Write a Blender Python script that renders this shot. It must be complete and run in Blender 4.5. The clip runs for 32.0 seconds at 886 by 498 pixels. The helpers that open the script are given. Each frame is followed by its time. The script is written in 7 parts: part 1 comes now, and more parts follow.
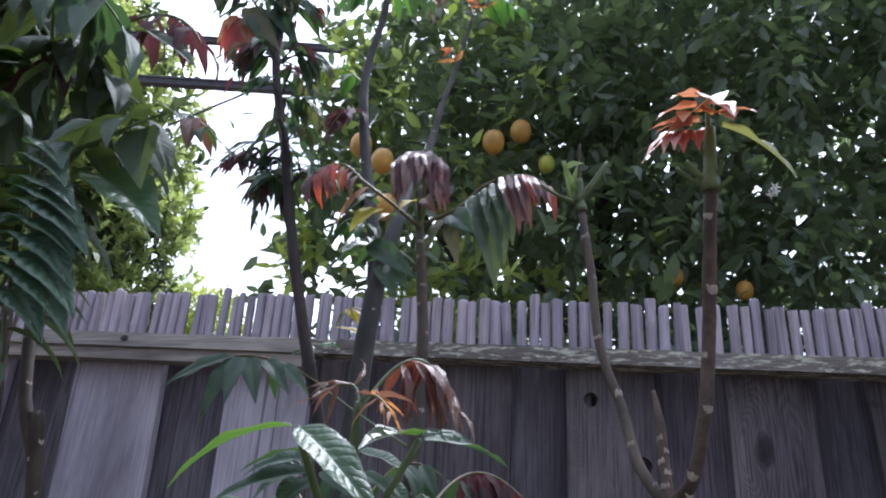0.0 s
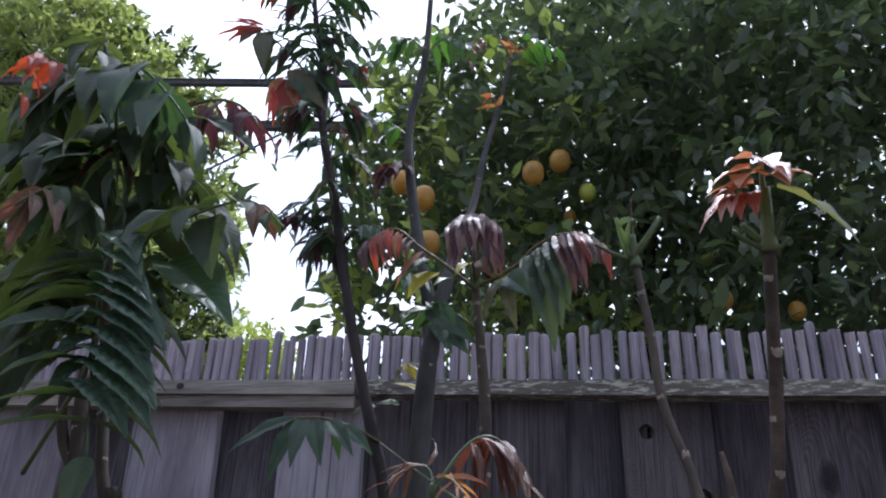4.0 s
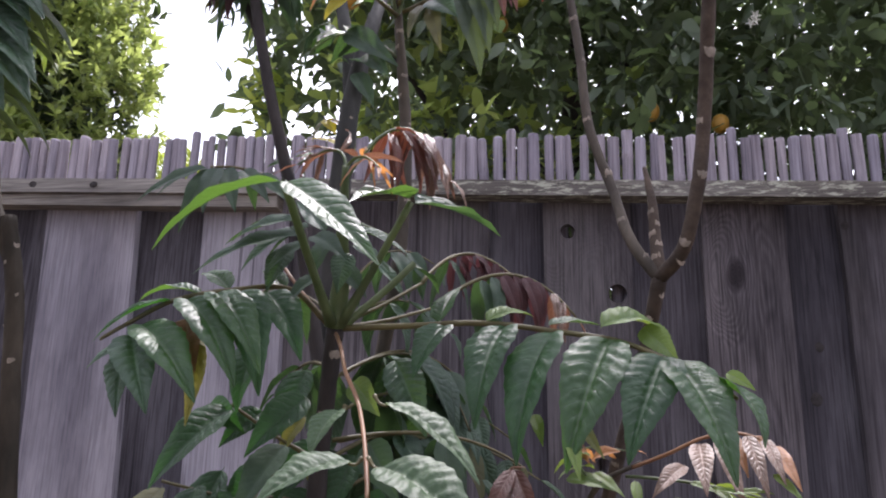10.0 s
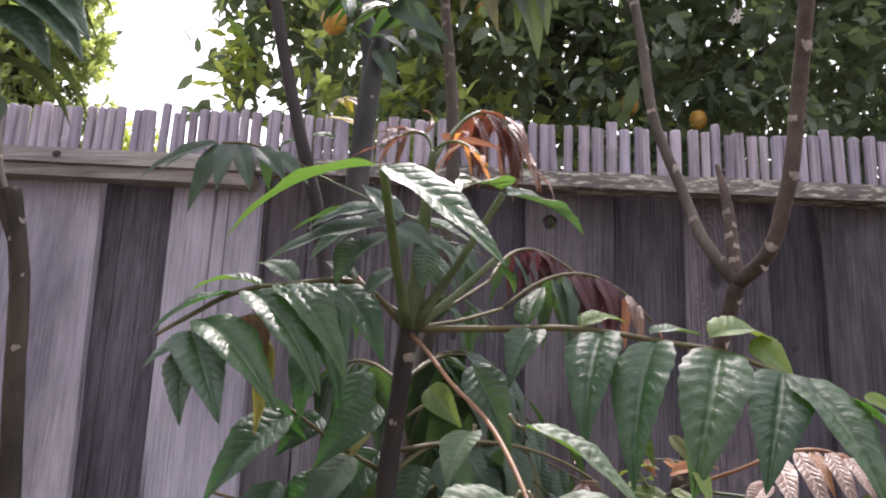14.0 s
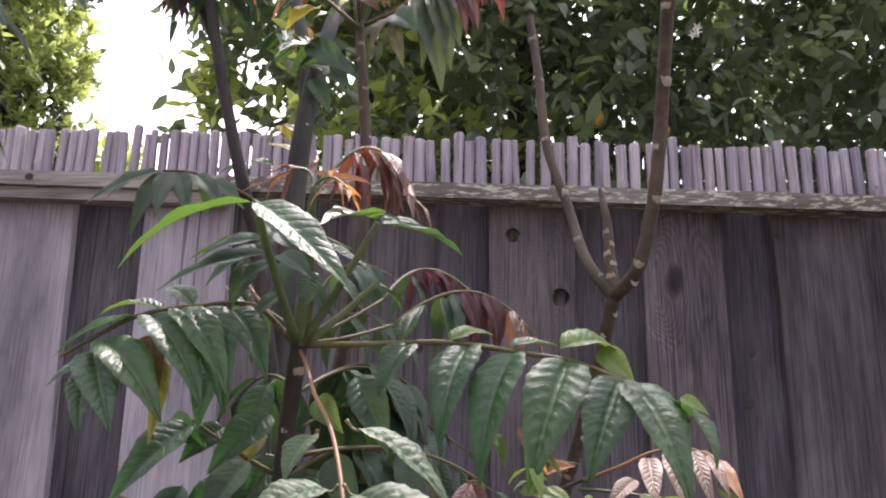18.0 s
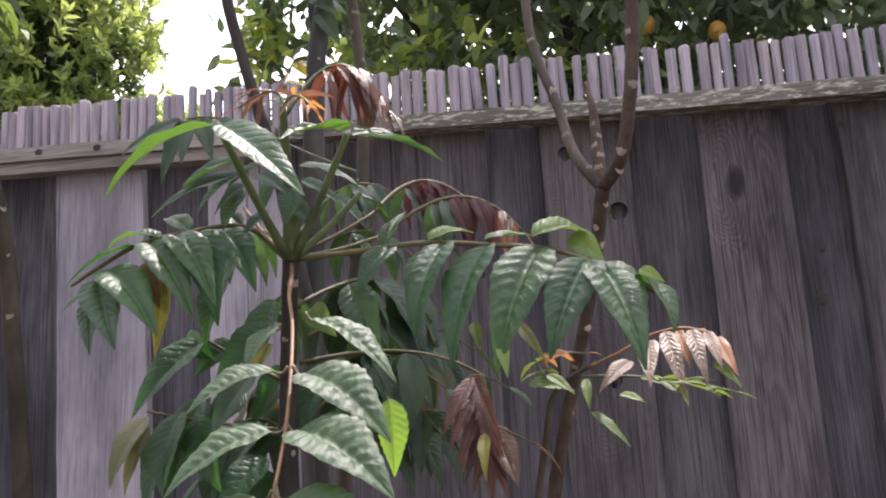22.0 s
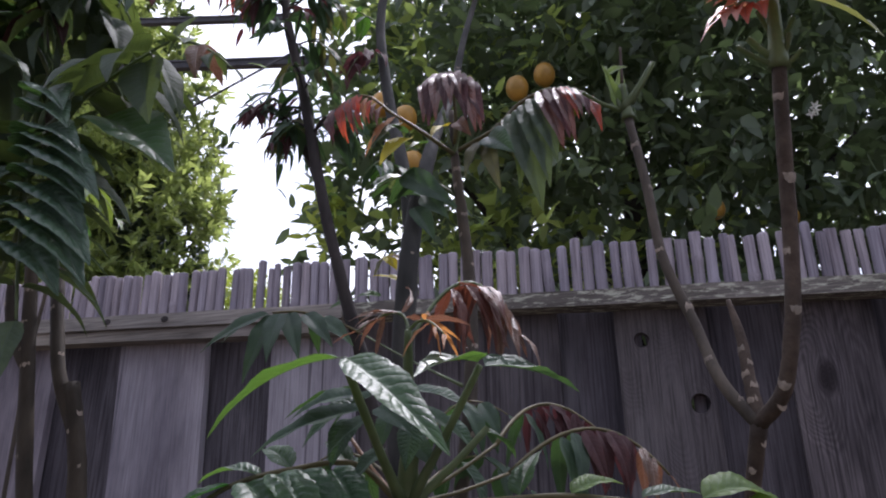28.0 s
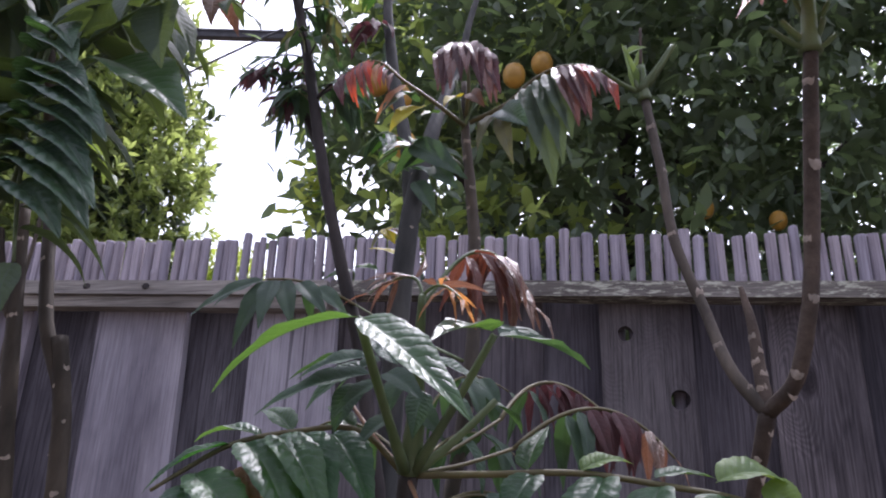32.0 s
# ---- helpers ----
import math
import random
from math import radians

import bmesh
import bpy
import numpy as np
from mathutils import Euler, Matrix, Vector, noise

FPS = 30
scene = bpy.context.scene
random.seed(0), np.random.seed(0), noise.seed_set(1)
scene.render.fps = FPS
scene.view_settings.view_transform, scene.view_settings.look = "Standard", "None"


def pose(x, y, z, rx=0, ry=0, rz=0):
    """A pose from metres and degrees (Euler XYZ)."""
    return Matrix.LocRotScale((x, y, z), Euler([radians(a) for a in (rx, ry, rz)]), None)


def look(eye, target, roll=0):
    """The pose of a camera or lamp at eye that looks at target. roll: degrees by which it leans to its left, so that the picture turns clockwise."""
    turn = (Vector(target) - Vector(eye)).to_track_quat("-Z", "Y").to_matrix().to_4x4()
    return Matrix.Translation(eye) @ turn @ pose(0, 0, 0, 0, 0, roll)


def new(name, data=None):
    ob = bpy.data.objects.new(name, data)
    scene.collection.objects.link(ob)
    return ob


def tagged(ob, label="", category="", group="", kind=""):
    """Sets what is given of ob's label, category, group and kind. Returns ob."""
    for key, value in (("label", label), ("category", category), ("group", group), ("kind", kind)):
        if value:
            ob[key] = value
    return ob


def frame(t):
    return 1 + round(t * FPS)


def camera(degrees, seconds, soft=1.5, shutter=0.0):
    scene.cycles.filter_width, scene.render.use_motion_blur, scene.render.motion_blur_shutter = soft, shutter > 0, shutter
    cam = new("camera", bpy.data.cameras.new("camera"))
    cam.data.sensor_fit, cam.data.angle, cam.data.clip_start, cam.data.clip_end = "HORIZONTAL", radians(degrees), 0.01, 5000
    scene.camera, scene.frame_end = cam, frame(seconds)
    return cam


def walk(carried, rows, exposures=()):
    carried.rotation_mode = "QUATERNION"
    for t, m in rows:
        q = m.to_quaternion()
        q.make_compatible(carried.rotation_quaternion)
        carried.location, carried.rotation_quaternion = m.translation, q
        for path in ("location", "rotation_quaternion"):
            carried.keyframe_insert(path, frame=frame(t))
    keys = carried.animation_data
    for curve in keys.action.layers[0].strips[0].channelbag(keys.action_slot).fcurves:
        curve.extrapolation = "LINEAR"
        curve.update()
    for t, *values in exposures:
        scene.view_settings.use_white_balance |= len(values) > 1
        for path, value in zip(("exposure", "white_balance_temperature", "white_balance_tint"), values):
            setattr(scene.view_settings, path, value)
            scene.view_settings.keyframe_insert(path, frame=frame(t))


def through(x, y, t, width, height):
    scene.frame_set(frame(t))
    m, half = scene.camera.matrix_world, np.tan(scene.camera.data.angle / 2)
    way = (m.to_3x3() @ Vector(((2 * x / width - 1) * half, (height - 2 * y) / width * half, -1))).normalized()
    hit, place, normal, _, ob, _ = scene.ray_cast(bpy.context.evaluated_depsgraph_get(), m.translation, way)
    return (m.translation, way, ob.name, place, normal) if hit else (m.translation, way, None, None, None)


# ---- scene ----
cam = camera(57.3, 32.0, 2.1)
METRES, EYE, TILT, LEAN, TURN = 0.85, 1.35, 0.0, 0.0, 0.0
PATH = [
    (0, (0.333, 0.094, 1.334), (-0.051, 1.869, 2.172), 3.5),
    (0.5, (0.343, 0.102, 1.332), (-0.02, 1.884, 2.165), 2.4),
    (1, (0.346, 0.102, 1.328), (0.008, 1.895, 2.148), 1.7),
    (1.5, (0.341, 0.101, 1.327), (-0.023, 1.896, 2.131), 1.3),
    (2, (0.33, 0.103, 1.335), (-0.095, 1.879, 2.149), 2.5),
    (2.5, (0.327, 0.101, 1.342), (-0.128, 1.851, 2.197), 3.5),
    (4.5, (0.326, 0.07, 1.354), (-0.151, 1.797, 2.244), 1.3),
    (5, (0.337, 0.085, 1.348), (-0.108, 1.825, 2.228), -0.4),
    (5.5, (0.347, 0.096, 1.348), (-0.053, 1.862, 2.197), -1.2),
    (6, (0.353, 0.096, 1.349), (-0.009, 1.869, 2.2), -1.5),
    (6.5, (0.351, 0.101, 1.344), (-0.006, 1.884, 2.176), -1.5),
    (7, (0.348, 0.105, 1.334), (-0.012, 1.911, 2.114), -1.4),
    (7.5, (0.345, 0.108, 1.332), (-0.024, 1.927, 2.077), -0.9),
    (8, (0.345, 0.123, 1.33), (-0.039, 1.955, 2.035), -0.7),
    (8.5, (0.349, 0.133, 1.326), (-0.03, 1.982, 1.987), -1.0),
    (9, (0.35, 0.133, 1.323), (-0.01, 1.998, 1.947), -1.3),
    (9.5, (0.344, 0.129, 1.318), (0.019, 2.018, 1.89), -0.9),
    (10, (0.322, 0.12, 1.301), (-0.003, 2.026, 1.815), 1.2),
    (10.5, (0.303, 0.116, 1.292), (-0.129, 2.014, 1.754), 2.9),
    (11, (0.286, 0.115, 1.284), (-0.213, 1.995, 1.699), 4.6),
    (11.5, (0.279, 0.123, 1.284), (-0.198, 2.017, 1.718), 4.9),
    (12, (0.28, 0.129, 1.3), (-0.125, 2.024, 1.795), 3.4),
    (12.5, (0.279, 0.134, 1.296), (-0.05, 2.039, 1.809), 2.5),
    (13, (0.283, 0.142, 1.314), (0.01, 2.062, 1.802), 0.6),
    (13.5, (0.269, 0.148, 1.306), (0.051, 2.079, 1.777), 2.1),
    (14, (0.265, 0.14, 1.311), (0.063, 2.071, 1.791), 2.4),
    (14.5, (0.258, 0.144, 1.305), (0.034, 2.07, 1.793), 3.2),
    (16.5, (0.271, 0.112, 1.303), (-0.012, 2.023, 1.821), 2.7),
    (17, (0.282, 0.116, 1.299), (0.012, 2.028, 1.82), 2.7),
    (17.5, (0.301, 0.117, 1.302), (0.091, 2.041, 1.804), 2.4),
    (18, (0.313, 0.11, 1.309), (0.133, 2.036, 1.816), 1.2),
    (18.5, (0.331, 0.1, 1.305), (0.125, 2.017, 1.836), -0.6),
    (19, (0.347, 0.099, 1.301), (0.09, 2.01, 1.832), -1.1),
    (19.5, (0.359, 0.095, 1.3), (0.051, 2.003, 1.814), -1.5),
    (20, (0.366, 0.101, 1.294), (0.028, 2.012, 1.778), -1.8),
    (20.5, (0.369, 0.105, 1.29), (0.032, 2.03, 1.718), -1.7),
    (21, (0.363, 0.107, 1.287), (0.025, 2.041, 1.672), -1.8),
    (21.5, (0.36, 0.105, 1.288), (0.0, 2.038, 1.655), -2.2),
    (22, (0.359, 0.108, 1.291), (-0.029, 2.037, 1.65), -3.2),
    (22.5, (0.36, 0.104, 1.295), (-0.058, 2.023, 1.67), -4.1),
    (23, (0.361, 0.103, 1.294), (-0.078, 2.016, 1.679), -4.8),
    (23.5, (0.359, 0.1, 1.302), (-0.091, 2.009, 1.694), -5.7),
    (24, (0.354, 0.11, 1.298), (-0.128, 2.012, 1.685), -6.7),
    (24.5, (0.354, 0.112, 1.3), (-0.15, 2.011, 1.678), -7.1),
    (25, (0.352, 0.113, 1.302), (-0.166, 2.007, 1.683), -6.8),
    (25.5, (0.334, 0.114, 1.326), (-0.215, 1.976, 1.808), -5.4),
    (26, (0.33, 0.102, 1.337), (-0.247, 1.886, 2.033), -3.5),
    (26.5, (0.329, 0.114, 1.343), (-0.285, 1.844, 2.136), -3.0),
    (28.5, (0.317, 0.134, 1.326), (-0.121, 1.939, 2.073), -0.3),
    (29, (0.321, 0.133, 1.329), (-0.159, 1.929, 2.071), -1.2),
    (29.5, (0.321, 0.129, 1.321), (-0.180, 1.926, 2.048), -0.1),
    (30, (0.321, 0.128, 1.315), (-0.163, 1.942, 2.009), 0.5),
    (30.5, (0.314, 0.136, 1.312), (-0.124, 1.970, 1.983), 0.4),
    (31, (0.307, 0.133, 1.317), (-0.126, 1.961, 2.010), 1.2),
    (31.5, (0.298, 0.131, 1.318), (-0.132, 1.947, 2.043), 2.4),
    (32, (0.302, 0.142, 1.324), (-0.12, 1.956, 2.053), 2.1),
]
EXPOSURES = [(0, 0.35, 5420, 18), (2.5, 0.35, 5420, 18), (4.5, -0.34, 5420, 18), (6, -0.41, 5440, 18), (7, -0.33, 5440, 18), (8, -0.28, 5520, 19), (9, 0.30, 5860, 24), (10, 0.54, 6060, 23), (11, 0.12, 6500, 20), (11.5, 0.72, 6450, 22), (12, 1.15, 6400, 23), (13, 0.73, 6400, 24), (14, 0.89, 6360, 25),
             (17, 0.88, 6400, 25), (19, 0.74, 6420, 23), (20, 0.43, 6420, 22), (21, 0.31, 6420, 22), (22, 0.86, 6400, 20), (25, 1.03, 6320, 20), (26, 1.12, 6240, 20), (26.5, 0.85, 6200, 20), (28.5, -0.22, 5720, 24), (30, -0.12, 5740, 26), (31, 0.18, 5760, 27), (32, 0.32, 5740, 26)]
walk(cam, [(t, look(eye, target, roll)) for t, eye, target, roll in PATH], EXPOSURES)

# ---- world, sun and exposure ----
SUN_EL, SUN_AZ = 61.5, 6.0          # degrees above the horizon, and to the right of square to the fence
world = bpy.data.worlds.new("sky")
scene.world = world
world.use_nodes = True
wn, wl = world.node_tree.nodes, world.node_tree.links
wn.clear()
w_out = wn.new("ShaderNodeOutputWorld")
w_bg = wn.new("ShaderNodeBackground")
w_sky = wn.new("ShaderNodeTexSky")
w_sky.sky_type = "NISHITA"
w_sky.sun_disc = False
w_sky.sun_elevation = radians(SUN_EL)
w_sky.sun_rotation = radians(SUN_AZ)
w_sky.dust_density = 3.0
w_co = wn.new("ShaderNodeTexCoord")
w_no = wn.new("ShaderNodeTexNoise")
w_no.inputs["Scale"].default_value = 3.0
w_no.inputs["Detail"].default_value = 6.0
w_rp = wn.new("ShaderNodeValToRGB")
w_rp.color_ramp.elements[0].position, w_rp.color_ramp.elements[1].position = 0.28, 0.52
w_mx = wn.new("ShaderNodeMix")
w_mx.data_type = "RGBA"
# bright thin cloud, brighter towards the sun
w_dot = wn.new("ShaderNodeVectorMath")
w_dot.operation = "DOT_PRODUCT"
w_dot.inputs[1].default_value = (math.cos(radians(SUN_EL)) * math.sin(radians(SUN_AZ)), math.cos(radians(SUN_EL)) * math.cos(radians(SUN_AZ)), math.sin(radians(SUN_EL)))
w_cl = wn.new("ShaderNodeValToRGB")
w_cl.color_ramp.elements[0].position, w_cl.color_ramp.elements[0].color = 0.10, (4.6, 4.7, 4.9, 1)
w_cl.color_ramp.elements[1].position, w_cl.color_ramp.elements[1].color = 0.75, (14.0, 14.1, 14.4, 1)
wl.new(w_co.outputs["Generated"], w_dot.inputs[0])
wl.new(w_dot.outputs["Value"], w_cl.inputs["Fac"])
wl.new(w_cl.outputs["Color"], w_mx.inputs[7])
wl.new(w_co.outputs["Generated"], w_no.inputs["Vector"])
wl.new(w_no.outputs["Fac"], w_rp.inputs["Fac"])
wl.new(w_rp.outputs["Color"], w_mx.inputs[0])
wl.new(w_sky.outputs["Color"], w_mx.inputs[6])
wl.new(w_mx.outputs[2], w_bg.inputs["Color"])
wl.new(w_bg.outputs["Background"], w_out.inputs["Surface"])
w_bg.inputs["Strength"].default_value = 0.15

sun = new("sun", bpy.data.lights.new("sun", "SUN"))
sun.data.energy, sun.data.angle, sun.data.color = 5.0, radians(0.53), (1.0, 0.95, 0.87)
sun_way = Vector((math.cos(radians(SUN_EL)) * math.sin(radians(SUN_AZ)), math.cos(radians(SUN_EL)) * math.cos(radians(SUN_AZ)), math.sin(radians(SUN_EL))))
sun.matrix_world = look(sun_way * 40, (0, 0, 0))


# ---- materials ----
def material(name):
    m = bpy.data.materials.new(name)
    m.use_nodes = True
    m.node_tree.nodes.clear()
    return m, m.node_tree.nodes, m.node_tree.links


def ramp(nodes, stops):
    r = nodes.new("ShaderNodeValToRGB")
    e = r.color_ramp.elements
    while len(e) < len(stops):
        e.new(0.5)
    for k, (pos, col) in zip(e, stops):
        k.position, k.color = pos, (*col, 1)
    return r


def mixed(nodes, links, a, b, fac, mode="MIX"):
    m = nodes.new("ShaderNodeMix")
    m.data_type, m.blend_type = "RGBA", mode
    for socket, v in ((m.inputs[0], fac), (m.inputs[6], a), (m.inputs[7], b)):
        if isinstance(v, (int, float)):
            socket.default_value = v
        elif isinstance(v, tuple):
            socket.default_value = (*v, 1)
        else:
            links.new(v, socket)
    return m.outputs[2]


def mapped(nodes, links, scale, coord="Object", shift=True):
    """Coordinates of the object, stretched, and moved by its random number."""
    co = nodes.new("ShaderNodeTexCoord")
    mp = nodes.new("ShaderNodeMapping")
    mp.inputs["Scale"].default_value = scale
    links.new(co.outputs[coord], mp.inputs["Vector"])
    if shift:
        info = nodes.new("ShaderNodeObjectInfo")
        mul = nodes.new("ShaderNodeMath")
        mul.operation = "MULTIPLY"
        mul.inputs[1].default_value = 37.0
        links.new(info.outputs["Random"], mul.inputs[0])
        links.new(mul.outputs[0], mp.inputs["Location"])
    return mp.outputs["Vector"]


def noise_tex(nodes, links, vec, scale, detail=5.0, rough=0.55, distort=0.0):
    n = nodes.new("ShaderNodeTexNoise")
    n.inputs["Scale"].default_value = scale
    n.inputs["Detail"].default_value = detail
    n.inputs["Roughness"].default_value = rough
    n.inputs["Distortion"].default_value = distort
    links.new(vec, n.inputs["Vector"])
    return n.outputs["Fac"]


def bumped(nodes, links, height, strength, distance):
    b = nodes.new("ShaderNodeBump")
    b.inputs["Strength"].default_value = strength
    b.inputs["Distance"].default_value = distance
    links.new(height, b.inputs["Height"])
    return b.outputs["Normal"]


def surface(nodes, links, colour, rough, normal=None, through_colour=None, through=0.0, specular=0.5):
    """A Principled surface, with light coming through it where through is more than 0."""
    p = nodes.new("ShaderNodeBsdfPrincipled")
    out = nodes.new("ShaderNodeOutputMaterial")
    for socket, v in ((p.inputs["Base Color"], colour), (p.inputs["Roughness"], rough)):
        if isinstance(v, tuple):
            socket.default_value = (*v, 1)
        elif isinstance(v, (int, float)):
            socket.default_value = v
        else:
            links.new(v, socket)
    p.inputs["Specular IOR Level"].default_value = specular
    if normal is not None:
        links.new(normal, p.inputs["Normal"])
    if through:
        t = nodes.new("ShaderNodeBsdfTranslucent")
        if isinstance(through_colour, tuple):
            t.inputs["Color"].default_value = (*through_colour, 1)
        else:
            links.new(through_colour, t.inputs["Color"])
        mx = nodes.new("ShaderNodeMixShader")
        mx.inputs["Fac"].default_value = through
        links.new(p.outputs[0], mx.inputs[1])
        links.new(t.outputs[0], mx.inputs[2])
        links.new(mx.outputs[0], out.inputs["Surface"])
    else:
        links.new(p.outputs[0], out.inputs["Surface"])
    return p


def wood(name, dark, mid, light, moss=0.0, along="z", knots=(), hearts=True, grain=0.6, lines=0.45):
    """Weathered fence timber: fine long grain, growth lines that bow round the knots, grey stains, cracks."""
    m, n, k = material(name)

    def op(kind, p, q=0.0):
        t = n.new("ShaderNodeMath")
        t.operation = kind
        for socket, v in ((t.inputs[0], p), (t.inputs[1], q)):
            if isinstance(v, (int, float)):
                socket.default_value = v
            else:
                k.new(v, socket)
        return t.outputs[0]

    def run(f):
        return (1.0, 1.0, f) if along == "z" else (f, 1.0, 1.0)

    fine = noise_tex(n, k, mapped(n, k, run(0.022)), 330.0, 5, 0.6)
    speck = noise_tex(n, k, mapped(n, k, run(0.3)), 420.0, 3, 0.6)
    band = noise_tex(n, k, mapped(n, k, run(0.10)), 15.0, 3, 0.5, 0.6)
    phase = op("MULTIPLY", band, 52.0)
    spots_dark = []
    for kx, kz, kr in knots:
        co = n.new("ShaderNodeTexCoord")
        sep = n.new("ShaderNodeSeparateXYZ")
        k.new(co.outputs["Object"], sep.inputs["Vector"])
        wob = op("MULTIPLY", op("SUBTRACT", noise_tex(n, k, mapped(n, k, run(0.3), shift=False), 26.0, 3, 0.5), 0.5), 0.010)
        dx = op("ADD", op("SUBTRACT", sep.outputs["X"], kx), wob)
        dz = op("MULTIPLY", op("SUBTRACT", sep.outputs["Z"], kz), 0.55)
        far = op("ADD", op("MULTIPLY", dx, dx), op("MULTIPLY", dz, dz))
        # the lines part and flow round the knot
        flow = op("MULTIPLY", dx, op("SUBTRACT", 1.0, op("DIVIDE", kr * kr * 1.6, op("ADD", far, kr * kr * 0.3))))
        dist = op("SQRT", far)
        near = ramp(n, [(kr * 2.2, (1, 1, 1)), (kr * 5.6, (0, 0, 0))])
        near.color_ramp.interpolation = "EASE"
        k.new(dist, near.inputs["Fac"])
        mx = n.new("ShaderNodeMix")
        k.new(near.outputs["Color"], mx.inputs[0])
        k.new(phase, mx.inputs[2])
        k.new(op("MULTIPLY", flow, 1250.0), mx.inputs[3])
        phase = mx.outputs[0]
        if hearts:
            spots_dark.append((dist, kr))
    sine = op("SINE", phase)
    stain = noise_tex(n, k, mapped(n, k, run(0.30)), 8.0, 6, 0.65)
    base = ramp(n, [(0.34, dark), (0.5, mid), (0.68, light)])
    k.new(stain, base.inputs["Fac"])
    fr = ramp(n, [(0.36, (0.36, 0.35, 0.36)), (0.52, (1, 1, 1)), (0.68, (1.22, 1.21, 1.20))])
    k.new(fine, fr.inputs["Fac"])
    sr = ramp(n, [(0.0, (0.66, 0.65, 0.66)), (0.75, (1, 1, 1)), (1.0, (1.18, 1.17, 1.16))])
    k.new(op("ADD", op("MULTIPLY", sine, 0.5), 0.5), sr.inputs["Fac"])
    col = mixed(n, k, base.outputs["Color"], fr.outputs["Color"], grain, "MULTIPLY")
    col = mixed(n, k, col, sr.outputs["Color"], lines, "MULTIPLY")
    # weather cracks along the grain, and damp blotches
    crack = ramp(n, [(0.30, (0.28, 0.27, 0.28)), (0.345, (1, 1, 1))])
    k.new(noise_tex(n, k, mapped(n, k, run(0.012)), 85.0, 3, 0.5), crack.inputs["Fac"])
    col = mixed(n, k, col, crack.outputs["Color"], 0.75, "MULTIPLY")
    damp = ramp(n, [(0.36, (0.62, 0.62, 0.66)), (0.60, (1.06, 1.05, 1.03))])
    k.new(noise_tex(n, k, mapped(n, k, run(0.45)), 3.6, 5, 0.6), damp.inputs["Fac"])
    col = mixed(n, k, col, damp.outputs["Color"], 0.8, "MULTIPLY")
    info = n.new("ShaderNodeObjectInfo")
    tone = ramp(n, [(0.0, (0.78, 0.78, 0.82)), (1.0, (1.12, 1.08, 1.05))])
    k.new(info.outputs["Random"], tone.inputs["Fac"])
    col = mixed(n, k, col, tone.outputs["Color"], 1.0, "MULTIPLY")
    for dist, kr in spots_dark:
        heart = ramp(n, [(kr * 0.70, (0.34, 0.32, 0.33)), (kr * 0.92, (0.46, 0.44, 0.45)), (kr * 1.05, (1.35, 1.30, 1.32)), (kr * 1.2, (0.75, 0.74, 0.75)), (kr * 1.4, (1.1, 1.09, 1.1)), (kr * 1.8, (1, 1, 1))])
        k.new(dist, heart.inputs["Fac"])
        col = mixed(n, k, col, heart.outputs["Color"], 1.0, "MULTIPLY")
    if moss:
        spots = ramp(n, [(0.52, (0, 0, 0)), (0.58, (0.85, 0.85, 0.85))])
        k.new(noise_tex(n, k, mapped(n, k, (0.22, 1, 1)), 130.0, 6, 0.72), spots.inputs["Fac"])
        col = mixed(n, k, col, (0.44, 0.45, 0.37), spots.outputs["Color"])
    h = op("ADD", op("ADD", fine, op("MULTIPLY", speck, 0.35)), op("MULTIPLY", sine, 0.25))
    surface(n, k, col, 0.86, bumped(n, k, h, 0.5, 0.0011), specular=0.22)
    return m


